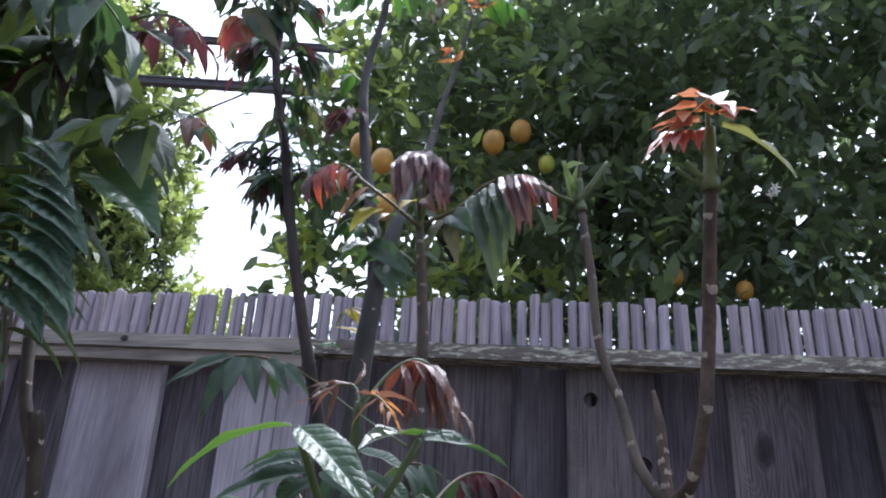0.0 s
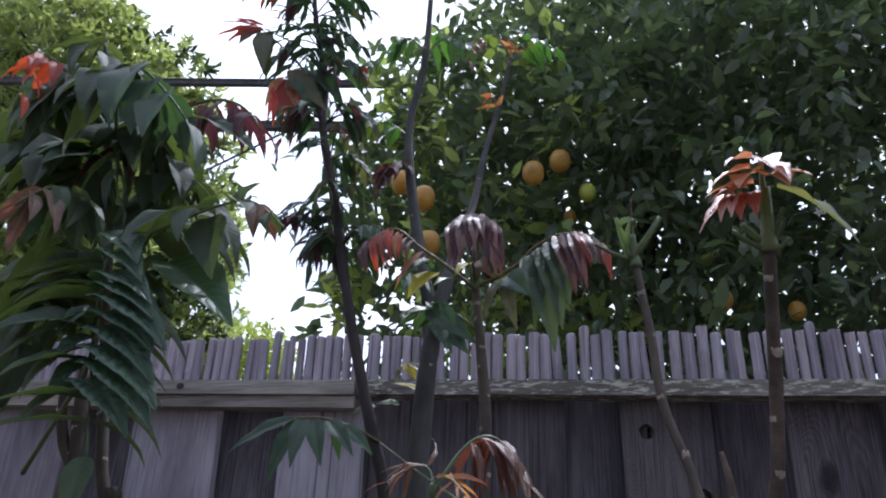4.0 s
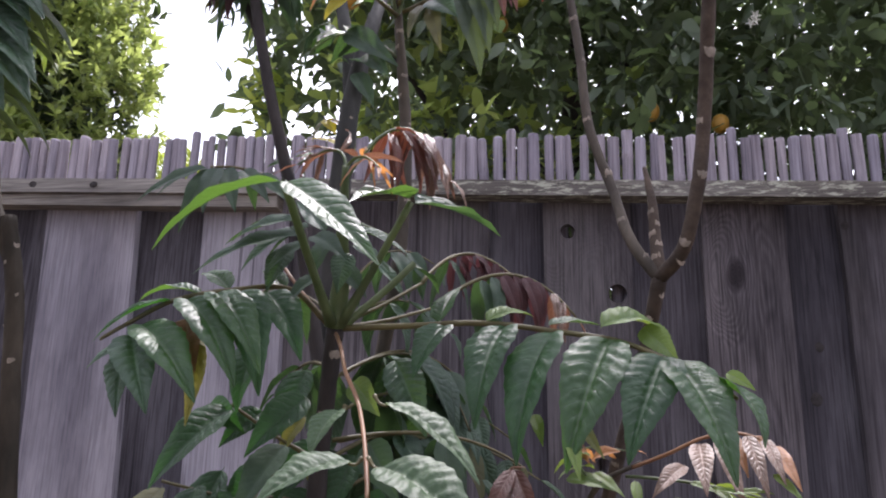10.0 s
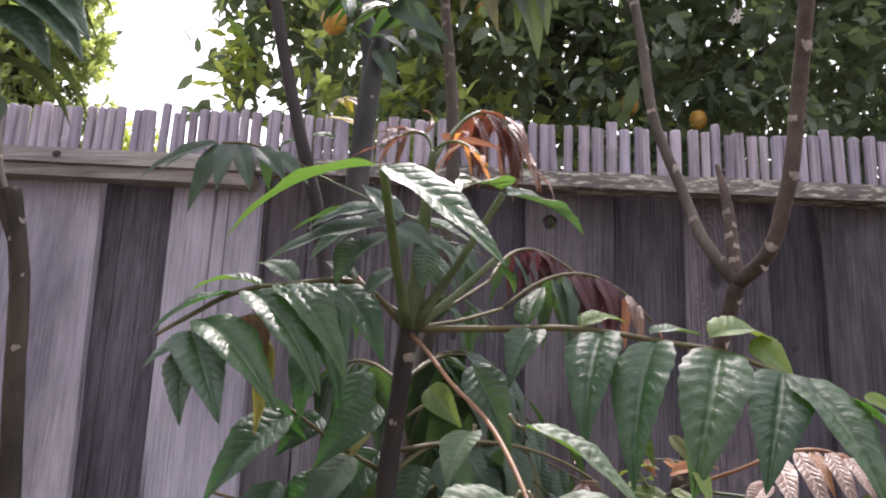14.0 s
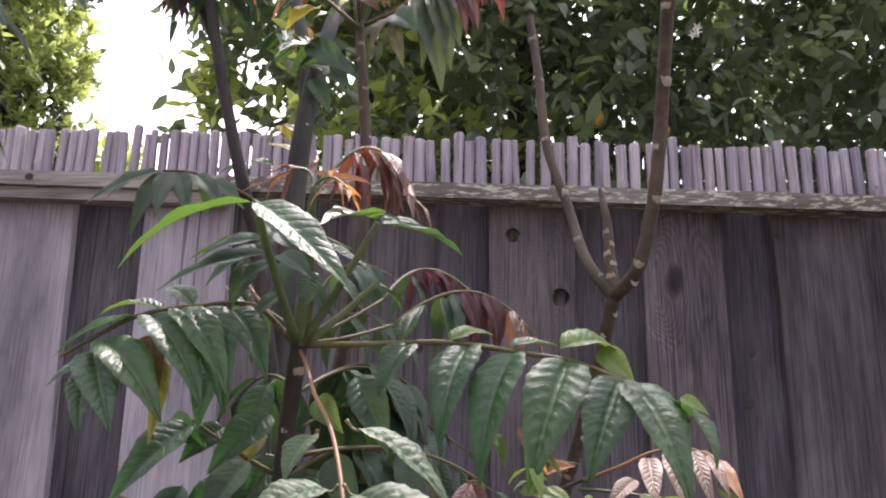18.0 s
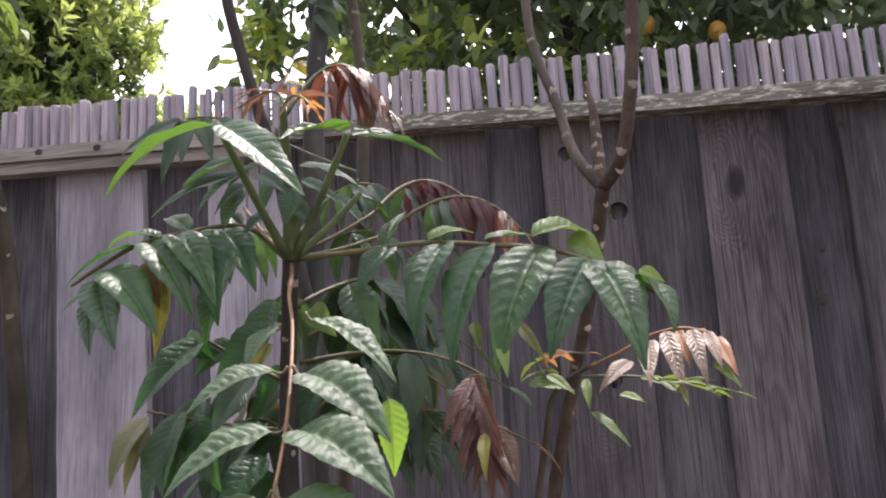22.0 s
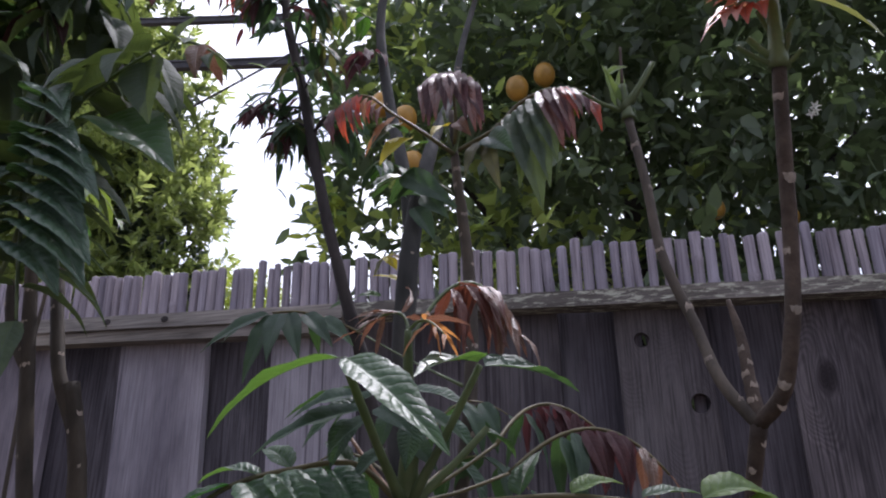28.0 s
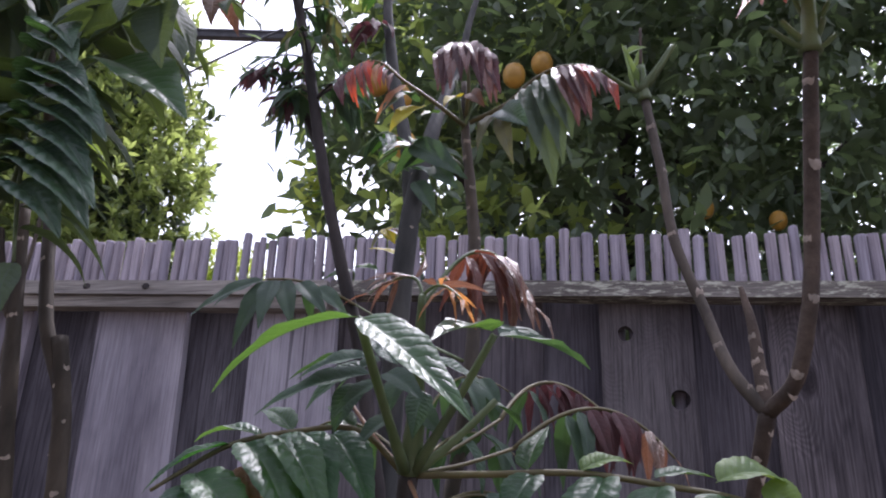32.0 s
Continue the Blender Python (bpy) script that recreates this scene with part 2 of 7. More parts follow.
def leaf_material(name, dark, light, vein, glow, through=0.35, rough=0.38, veins=12.0, quilt=1.0):
    """A leaf blade: side veins and midrib along its own length, blotches, light coming through."""
    m, n, k = material(name)
    uv = n.new("ShaderNodeUVMap")
    sep = n.new("ShaderNodeSeparateXYZ")
    k.new(uv.outputs["UV"], sep.inputs["Vector"])

    def op(kind, a, b=0.0):
        q = n.new("ShaderNodeMath")
        q.operation = kind
        for socket, val in ((q.inputs[0], a), (q.inputs[1], b)):
            if isinstance(val, (int, float)):
                socket.default_value = val
            else:
                k.new(val, socket)
        return q.outputs[0]

    across = op("ABSOLUTE", op("SUBTRACT", sep.outputs["X"], 0.5))
    wander = noise_tex(n, k, mapped(n, k, (1, 1, 1)), 7.0, 2, 0.5)
    phase = op("FRACT", op("MULTIPLY", op("ADD", op("SUBTRACT", sep.outputs["Y"], op("MULTIPLY", across, 0.26)), op("MULTIPLY", wander, 0.10)), veins))
    line = op("ABSOLUTE", op("SUBTRACT", phase, 0.5))
    side = op("GREATER_THAN", line, 0.46)
    rib = op("LESS_THAN", across, 0.022)
    mask = op("MAXIMUM", op("MULTIPLY", side, 0.55), rib)
    # the blade swells between its side veins
    swell = op("MULTIPLY", op("POWER", op("SINE", op("MULTIPLY", phase, math.pi)), 0.55), op("SUBTRACT", 1.0, op("POWER", op("MULTIPLY", across, 2.0), 4.0)))
    swell = op("MULTIPLY", swell, op("MINIMUM", op("MULTIPLY", across, 9.0), 1.0))
    cells = n.new("ShaderNodeTexVoronoi")
    cells.inputs["Scale"].default_value = 26.0
    k.new(mapped(n, k, (1, 1, 1)), cells.inputs["Vector"])
    blot = noise_tex(n, k, mapped(n, k, (1, 1, 1)), 5.0, 4, 0.6)
    fine = noise_tex(n, k, mapped(n, k, (1, 1, 1)), 60.0, 3, 0.6)
    cr = ramp(n, [(0.32, dark), (0.68, light)])
    k.new(blot, cr.inputs["Fac"])
    info = n.new("ShaderNodeObjectInfo")
    tone = ramp(n, [(0.0, (0.78, 0.82, 0.80)), (1.0, (1.2, 1.15, 1.1))])
    k.new(info.outputs["Random"], tone.inputs["Fac"])
    col = mixed(n, k, cr.outputs["Color"], tone.outputs["Color"], 1.0, "MULTIPLY")
    col = mixed(n, k, col, vein, mask)
    gl = mixed(n, k, glow, tuple(c * 0.55 for c in glow), mask)
    relief = op("ADD", op("MULTIPLY", swell, quilt * 0.5), op("ADD", op("MULTIPLY", fine, 0.14), op("MULTIPLY", cells.outputs["Distance"], -0.35 * quilt)))
    surface(n, k, col, rough, bumped(n, k, relief, 0.85, 0.0009), gl, through, 0.4)
    return m


def plain(name, dark, light, scale, rough=0.6, bump=0.3, stretch=(1, 1, 1), through=None, depth=0.001, specular=0.4):
    m, n, k = material(name)
    v = mapped(n, k, stretch)
    a = noise_tex(n, k, v, scale, 6, 0.6)
    cr = ramp(n, [(0.3, dark), (0.7, light)])
    k.new(a, cr.inputs["Fac"])
    blot = ramp(n, [(0.36, (0.68, 0.70, 0.70)), (0.64, (1.22, 1.20, 1.16))])
    k.new(noise_tex(n, k, v, scale * 0.32, 4, 0.65), blot.inputs["Fac"])
    tint = mixed(n, k, cr.outputs["Color"], blot.outputs["Color"], 1.0, "MULTIPLY")
    surface(n, k, tint, rough, bumped(n, k, noise_tex(n, k, v, scale * 4, 4, 0.6), bump, depth), through, 0.3 if through else 0.0, specular)
    return m


def foliage(name, dark, light, glow, through=0.35, rough=0.4):
    """Small leaves joined in one mesh: each leaf takes its own tone."""
    m, n, k = material(name)
    geo = n.new("ShaderNodeNewGeometry")
    cr = ramp(n, [(0.0, dark), (0.75, light), (1.0, tuple(min(1, c * 1.5) for c in light))])
    k.new(geo.outputs["Random Per Island"], cr.inputs["Fac"])
    surface(n, k, cr.outputs["Color"], rough, None, glow, through, 0.5)
    return m


WOOD_LIGHT = wood("weathered_wood_light", (0.200, 0.192, 0.225), (0.295, 0.287, 0.328), (0.368, 0.363, 0.409), 0.0, "z", (), True, 0.42, 0.22)
WOOD_MID = wood("weathered_wood_mid", (0.147, 0.137, 0.162), (0.225, 0.212, 0.245), (0.294, 0.279, 0.319), 0.0, "z", (), True, 0.45, 0.28)
# darker wood for set-back boards; part of its tone stands for recess shade
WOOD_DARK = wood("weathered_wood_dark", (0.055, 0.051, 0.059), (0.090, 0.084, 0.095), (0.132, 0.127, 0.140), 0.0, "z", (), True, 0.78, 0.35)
WOOD_BROWN = wood("weathered_wood_brown", (0.060, 0.055, 0.058), (0.104, 0.096, 0.103), (0.156, 0.147, 0.154))
WOOD_KNOTTY = wood("weathered_wood_knotty", (0.061, 0.055, 0.059), (0.108, 0.098, 0.103), (0.162, 0.147, 0.158), 0.0, "z", ((0.587, 1.620, 0.013),), True, 0.8, 0.6)
WOOD_HOLED = wood("weathered_wood_holed", (0.067, 0.059, 0.064), (0.118, 0.108, 0.111), (0.177, 0.165, 0.168), 0.0, "z", ((0.307, 1.703, 0.014), (0.389, 1.590, 0.017), (0.357, 1.303, 0.015)), False, 0.7, 0.20)
WOOD_RAIL = wood("rail_wood", (0.176, 0.168, 0.150), (0.291, 0.278, 0.247), (0.397, 0.379, 0.344), 0.0, "x")
WOOD_MOSS = wood("lichened_rail_wood", (0.099, 0.091, 0.080), (0.166, 0.155, 0.136), (0.249, 0.234, 0.212), 1.0, "x")
KNOT = plain("dark_knot", (0.020, 0.017, 0.017), (0.045, 0.039, 0.040), 90, 0.85, 0.8)
BAMBOO = wood("weathered_bamboo", (0.251, 0.230, 0.261), (0.350, 0.323, 0.363), (0.422, 0.394, 0.437), 0.0, "z", (), True, 0.5, 0.2)
BARK = plain("sapling_bark", (0.042, 0.035, 0.029), (0.10, 0.083, 0.066), 90, 0.7, 0.5, (1, 1, 0.35), specular=0.2)
BARK_DARK = plain("dark_bark", (0.022, 0.019, 0.019), (0.052, 0.044, 0.043), 90, 0.75, 0.5, (1, 1, 0.35), specular=0.2)
BARK_GREY = plain("grey_bark", (0.034, 0.035, 0.034), (0.074, 0.073, 0.070), 60, 0.8, 0.6, (1, 1, 0.3), specular=0.2)
BARK_RED = plain("reddish_bark", (0.042, 0.031, 0.025), (0.090, 0.069, 0.056), 120, 0.8, 0.6, specular=0.18)
BARK_BROWN = plain("brown_bark", (0.030, 0.024, 0.018), (0.070, 0.057, 0.043), 90, 0.75, 0.5, (1, 1, 0.35), specular=0.2)
SCAR = plain("leaf_scar", (0.17, 0.14, 0.115), (0.32, 0.265, 0.22), 300, 0.8)
STALK = plain("green_stalk", (0.088, 0.118, 0.060), (0.155, 0.195, 0.10), 80, 0.5, 0.15, (1, 1, 1), (0.22, 0.30, 0.09))
STALK_OLIVE = plain("olive_stalk", (0.085, 0.075, 0.035), (0.16, 0.14, 0.07), 80, 0.5, 0.15, (1, 1, 1), (0.25, 0.22, 0.08))
STALK_PINK = plain("pinkish_stalk", (0.17, 0.085, 0.05), (0.30, 0.18, 0.10), 80, 0.5, 0.15, (1, 1, 1), (0.4, 0.2, 0.1))
SOIL = plain("garden_soil", (0.06, 0.045, 0.03), (0.16, 0.125, 0.09), 14, 0.95, 1.0, (1, 1, 1), None, 0.02)
GREEN = leaf_material("green_leaf", (0.018, 0.046, 0.021), (0.036, 0.078, 0.032), (0.068, 0.112, 0.056), (0.20, 0.48, 0.045), 0.24, 0.48, 11.0, 0.9)
GREEN_SMOOTH = leaf_material("smooth_green_leaf", (0.030, 0.056, 0.032), (0.052, 0.090, 0.046), (0.08, 0.12, 0.07), (0.20, 0.40, 0.05), 0.22, 0.40, 12.0, 0.2)
DEEP = leaf_material("deep_green_leaf", (0.026, 0.052, 0.038), (0.048, 0.088, 0.052), (0.08, 0.13, 0.08), (0.13, 0.27, 0.05), 0.16, 0.48)
DEEP_SMOOTH = leaf_material("smooth_dark_leaf", (0.026, 0.048, 0.036), (0.048, 0.080, 0.052), (0.07, 0.11, 0.07), (0.13, 0.26, 0.06), 0.22, 0.62, 12.0, 0.3)
GLOSSY = leaf_material("glossy_puckered_leaf", (0.025, 0.052, 0.024), (0.042, 0.080, 0.035), (0.11, 0.15, 0.085), (0.22, 0.42, 0.05), 0.20, 0.55, 11.0, 0.25)
GREEN_DEEPER = leaf_material("deeper_green_leaf", (0.013, 0.038, 0.018), (0.026, 0.064, 0.027), (0.050, 0.092, 0.046), (0.12, 0.40, 0.05), 0.22, 0.50, 11.0, 0.9)
OLD_LEAF = leaf_material("withered_brown_leaf", (0.10, 0.05, 0.032), (0.18, 0.095, 0.055), (0.20, 0.12, 0.08), (0.30, 0.13, 0.05), 0.25, 0.6, 11.0, 0.4)
OLIVE_YELLOW = leaf_material("yellowing_leaf", (0.16, 0.15, 0.04), (0.27, 0.25, 0.06), (0.3, 0.28, 0.12), (0.55, 0.50, 0.08), 0.3, 0.5, 11.0, 0.4)
RUSSET = leaf_material("russet_young_leaf", (0.070, 0.034, 0.030), (0.120, 0.056, 0.046), (0.20, 0.11, 0.085), (0.30, 0.09, 0.045), 0.24, 0.46, 12.0, 0.6)
DULL = leaf_material("dull_dark_leaf", (0.030, 0.048, 0.034), (0.050, 0.076, 0.048), (0.07, 0.10, 0.065), (0.20, 0.28, 0.05), 0.26, 0.66, 12.0, 0.6)
OLIVE = leaf_material("olive_leaf", (0.055, 0.058, 0.030), (0.095, 0.098, 0.048), (0.14, 0.14, 0.08), (0.30, 0.30, 0.07), 0.26, 0.6, 12.0, 0.3)
OLIVE_LIGHT = leaf_material("light_olive_leaf", (0.085, 0.10, 0.040), (0.14, 0.155, 0.06), (0.20, 0.21, 0.10), (0.42, 0.44, 0.10), 0.35, 0.45, 12.0, 0.4)
# for young leaves, and for leaf parts with sunlight put into the colour
YELLOW_GREEN = leaf_material("yellow_green_young_lit_leaf", (0.085, 0.145, 0.035), (0.145, 0.21, 0.05), (0.22, 0.28, 0.10), (0.32, 0.54, 0.06), 0.38, 0.42, 12.0, 0.3)
FRESH = leaf_material("fresh_green_leaf", (0.060, 0.110, 0.034), (0.105, 0.170, 0.050), (0.18, 0.25, 0.10), (0.36, 0.50, 0.06), 0.29, 0.44, 12.0, 0.5)
YELLOW = leaf_material("yellow_leaf", (0.36, 0.32, 0.03), (0.50, 0.44, 0.05), (0.55, 0.5, 0.15), (0.85, 0.72, 0.04), 0.45, 0.45)
RED = leaf_material("red_young_leaf", (0.16, 0.034, 0.028), (0.27, 0.066, 0.045), (0.36, 0.16, 0.12), (0.88, 0.13, 0.04), 0.52, 0.5, 12.0, 0.45)
ORANGE_LEAF = leaf_material("orange_young_leaf", (0.24, 0.115, 0.06), (0.36, 0.18, 0.095), (0.44, 0.28, 0.18), (0.74, 0.32, 0.08), 0.42, 0.46, 12.0, 0.45)
PURPLE = leaf_material("purple_young_leaf", (0.036, 0.017, 0.019), (0.070, 0.034, 0.036), (0.15, 0.09, 0.10), (0.20, 0.065, 0.07), 0.26, 0.80, 12.0, 0.4)
BRONZE = leaf_material("bronze_leaf", (0.105, 0.072, 0.056), (0.19, 0.135, 0.105), (0.36, 0.26, 0.21), (0.36, 0.15, 0.08), 0.26, 0.45, 12.0, 0.9)
PINK = leaf_material("pink_young_leaf", (0.34, 0.16, 0.145), (0.52, 0.30, 0.27), (0.6, 0.42, 0.38), (0.85, 0.34, 0.14), 0.34, 0.45, 12.0, 0.6)
# citrus leaf tones are lifted to stand in for haze over the crown
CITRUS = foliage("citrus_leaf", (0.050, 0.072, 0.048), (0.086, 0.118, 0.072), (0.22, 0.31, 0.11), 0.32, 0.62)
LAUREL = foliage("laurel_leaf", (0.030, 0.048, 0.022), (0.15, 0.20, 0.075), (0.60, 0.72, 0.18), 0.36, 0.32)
# inner laurel leaves: the crown's inner shade is in this dark colour
LAUREL_SHADED = foliage("shaded_laurel_leaf", (0.020, 0.034, 0.018), (0.046, 0.070, 0.034), (0.16, 0.24, 0.06), 0.18, 0.45)
SHRUB = foliage("yellow_green_leaf", (0.12, 0.17, 0.03), (0.26, 0.33, 0.07), (0.6, 0.7, 0.1), 0.35, 0.45)
ORANGE = plain("orange_peel", (0.38, 0.20, 0.03), (0.50, 0.29, 0.05), 30, 0.45, 0.5, (1, 1, 1), None, 0.0015)
LIME = plain("unripe_orange_peel", (0.22, 0.26, 0.03), (0.36, 0.38, 0.05), 30, 0.45, 0.5, (1, 1, 1), None, 0.0015)
PETAL = plain("white_petal", (0.72, 0.72, 0.66), (0.85, 0.85, 0.80), 90, 0.6, 0.1, (1, 1, 1), (0.8, 0.8, 0.7))
STEEL = plain("dark_painted_steel", (0.035, 0.035, 0.042), (0.075, 0.075, 0.085), 25, 0.55, 0.2)


# ---- mesh helpers ----
def mesh_of(name, verts, faces, mat, smooth=True, uvs=None):
    me = bpy.data.meshes.new(name)
    me.from_pydata([tuple(v) for v in verts], [], faces)
    if uvs is not None:
        layer = me.uv_layers.new(name="UVMap")
        flat = np.empty(len(me.loops), dtype=np.int32)
        me.loops.foreach_get("vertex_index", flat)
        layer.data.foreach_set("uv", np.asarray(uvs, dtype=np.float32)[flat].ravel())
    me.materials.append(mat)
    me.polygons.foreach_set("use_smooth", [smooth] * len(me.polygons))
    me.update()
    return me


def child(name, me, parent, m=None, label=""):
    ob = new(name, me)
    ob.parent = parent
    if m is not None:
        ob.matrix_basis = m
    return tagged(ob, label)


def thing(name, at, label, category, group="", kind=""):
    ob = new(name)
    ob.empty_display_size = 0.05
    ob.location = at
    return tagged(ob, label, category, group, kind)


def local(parent):
    """From the world to the thing (things are moved, never turned)."""
    p, off = parent, Vector()
    while p:
        off += p.location if p.data is None or p.parent is None else Vector()
        p = p.parent
    return Matrix.Translation(-off)


def spline(points, steps):
    """A smooth line through the points, however unevenly they are spaced."""
    p = [Vector(q) for q in points]
    gaps = [max((b - a).length, 1e-5) for a, b in zip(p, p[1:])]
    way = [(b - a) / g for a, b, g in zip(p, p[1:], gaps)]
    tan = [way[0]]
    for i in range(1, len(p) - 1):
        tan.append((way[i - 1] * gaps[i] + way[i] * gaps[i - 1]) / (gaps[i - 1] + gaps[i]))
    tan.append(way[-1])
    out = []
    for i, g in enumerate(gaps):
        for j in range(steps):
            t = j / steps
            out.append(p[i] * (2 * t ** 3 - 3 * t * t + 1) + tan[i] * g * (t ** 3 - 2 * t * t + t) + p[i + 1] * (3 * t * t - 2 * t ** 3) + tan[i + 1] * g * (t ** 3 - t * t))
    out.append(p[-1])
    return out


def tube_data(line, radii, sides=8, lumps=0.0, rng=random):
    """Rings round a line, closed at both ends; radii go evenly from the first to the last."""
    n = len(line)
    verts, faces = [], []
    up = Vector((0.31, 0.9, 0.12))
    for i, q in enumerate(line):
        d = (line[min(i + 1, n - 1)] - line[max(i - 1, 0)]).normalized()
        x = d.cross(up).normalized()
        y = d.cross(x)
        f = i / (n - 1) * (len(radii) - 1)
        a = min(int(f), len(radii) - 2)
        r = radii[a] + (radii[a + 1] - radii[a]) * (f - a)
        for s in range(sides):
            w = 2 * math.pi * s / sides
            rr = r * (1 + lumps * (rng.random() - 0.5))
            verts.append(q + x * (rr * math.cos(w)) + y * (rr * math.sin(w)))
    for i in range(n - 1):
        for s in range(sides):
            a, b = i * sides + s, i * sides + (s + 1) % sides
            faces.append((a, b, b + sides, a + sides))
    faces.append(tuple(range(sides))[::-1])
    faces.append(tuple((n - 1) * sides + s for s in range(sides)))
    return verts, faces


def box_data(x0, x1, y0, y1, z0, z1, bevel=0.002):
    bm = bmesh.new()
    bmesh.ops.create_cube(bm, size=1)
    for v in bm.verts:
        v.co = Vector(((x0 + x1) / 2 + v.co.x * (x1 - x0), (y0 + y1) / 2 + v.co.y * (y1 - y0), (z0 + z1) / 2 + v.co.z * (z1 - z0)))
    bmesh.ops.bevel(bm, geom=bm.edges[:], offset=bevel, segments=1, affect="EDGES")
    bm.verts.index_update()
    out = [v.co.copy() for v in bm.verts], [tuple(v.index for v in f.verts) for f in bm.faces]
    bm.free()
    return out


# ---- ground ----
def build_ground():
    n, size = 60, 40.0
    rng = random.Random(3)
    verts = [((i / n - 0.5) * size, (j / n - 0.3) * size, 0.03 * rng.random()) for j in range(n + 1) for i in range(n + 1)]
    faces = [(j * (n + 1) + i, j * (n + 1) + i + 1, (j + 1) * (n + 1) + i + 1, (j + 1) * (n + 1) + i) for j in range(n) for i in range(n)]
    far = 900
    k = len(verts)
    verts += [(-far, -far, -0.06), (far, -far, -0.06), (far, far, -0.06), (-far, far, -0.06)]
    faces.append((k, k + 1, k + 2, k + 3))
    tagged(new("ground", mesh_of("ground", verts, faces, SOIL)), "bare brown garden soil under the plants", "ground", "", "structure")


build_ground()


# ---- fence ----
FENCE_Y = 1.51                        # front of the front boards


def rail_z(x):
    """The fence top falls a little to the right."""
    return 1.803 - 0.042 * (x + 0.4)


def board_data(x0, x1, y, z0, z1, holes, rng, lean=0.0):
    """One board, 19 mm thick, built from stretches; a hole is a real knothole right through it."""
    verts, faces = [], []
    t = 0.019
    cuts = [z0]
    for hx, hz, hr in sorted(holes, key=lambda h: h[1]):
        cuts += [hz - hr * 2.2, hz + hr * 2.2]
    cuts.append(z1)

    def edge(z, side):
        return (x0 if side < 0 else x1) + lean * (z - z1) + 0.0016 * noise.noise(Vector((side * 5 + x0 * 9, z * 6, 1.0)))

    for i in range(len(cuts) - 1):
        a, b = cuts[i], cuts[i + 1]
        hole = holes and i % 2 == 1
        if not hole:
            steps = max(2, int((b - a) / 0.08))
            k = len(verts)
            for s in range(steps + 1):
                z = a + (b - a) * s / steps
                for side, yy in ((-1, y), (1, y), (1, y + t), (-1, y + t)):
                    verts.append((edge(z, side), yy, z))
            for s in range(steps):
                for q in range(4):
                    p, r = k + s * 4 + q, k + s * 4 + (q + 1) % 4
                    faces.append((p, r, r + 4, p + 4))
            if i == 0:
                faces.append((k + 3, k + 2, k + 1, k))
            if i == len(cuts) - 2:
                e = k + steps * 4
                faces.append((e, e + 1, e + 2, e + 3))
        else:
            hx, hz, hr = sorted(holes, key=lambda h: h[1])[i // 2]
            k = len(verts)
            sq = []
            for q in range(16):
                w = 2 * math.pi * q / 16
                c, s = math.cos(w), math.sin(w)
                m = max(abs(c), abs(s))
                c, s = c / m, s / m
                z = (a + b) / 2 + s * (b - a) / 2
                lo, hi = edge(z, -1), edge(z, 1)
                x = hi if c > 0.999 else lo if c < -0.999 else hx + (c * (hi - hx) if c > 0 else c * (hx - lo))
                sq.append((x, z))
            rim = [(hx + hr * (1 + 0.08 * rng.uniform(-1, 1)) * math.cos(2 * math.pi * q / 16), hz + hr * 1.06 * math.sin(2 * math.pi * q / 16)) for q in range(16)]
            for yy in (y, y + t):
                verts += [(x, yy, z) for x, z in sq] + [(x, yy, z) for x, z in rim]
            for q in range(16):
                r = (q + 1) % 16
                faces.append((k + q, k + r, k + 16 + r, k + 16 + q))
                faces.append((k + 32 + r, k + 32 + q, k + 48 + q, k + 48 + r))
                faces.append((k + 16 + q, k + 16 + r, k + 48 + r, k + 48 + q))
                if abs(sq[q][1] - sq[r][1]) > 1e-6 and not (abs(sq[q][1] - a) < 1e-6 and abs(sq[r][1] - a) < 1e-6):
                    faces.append((k + r, k + q, k + 32 + q, k + 32 + r))
    return verts, faces


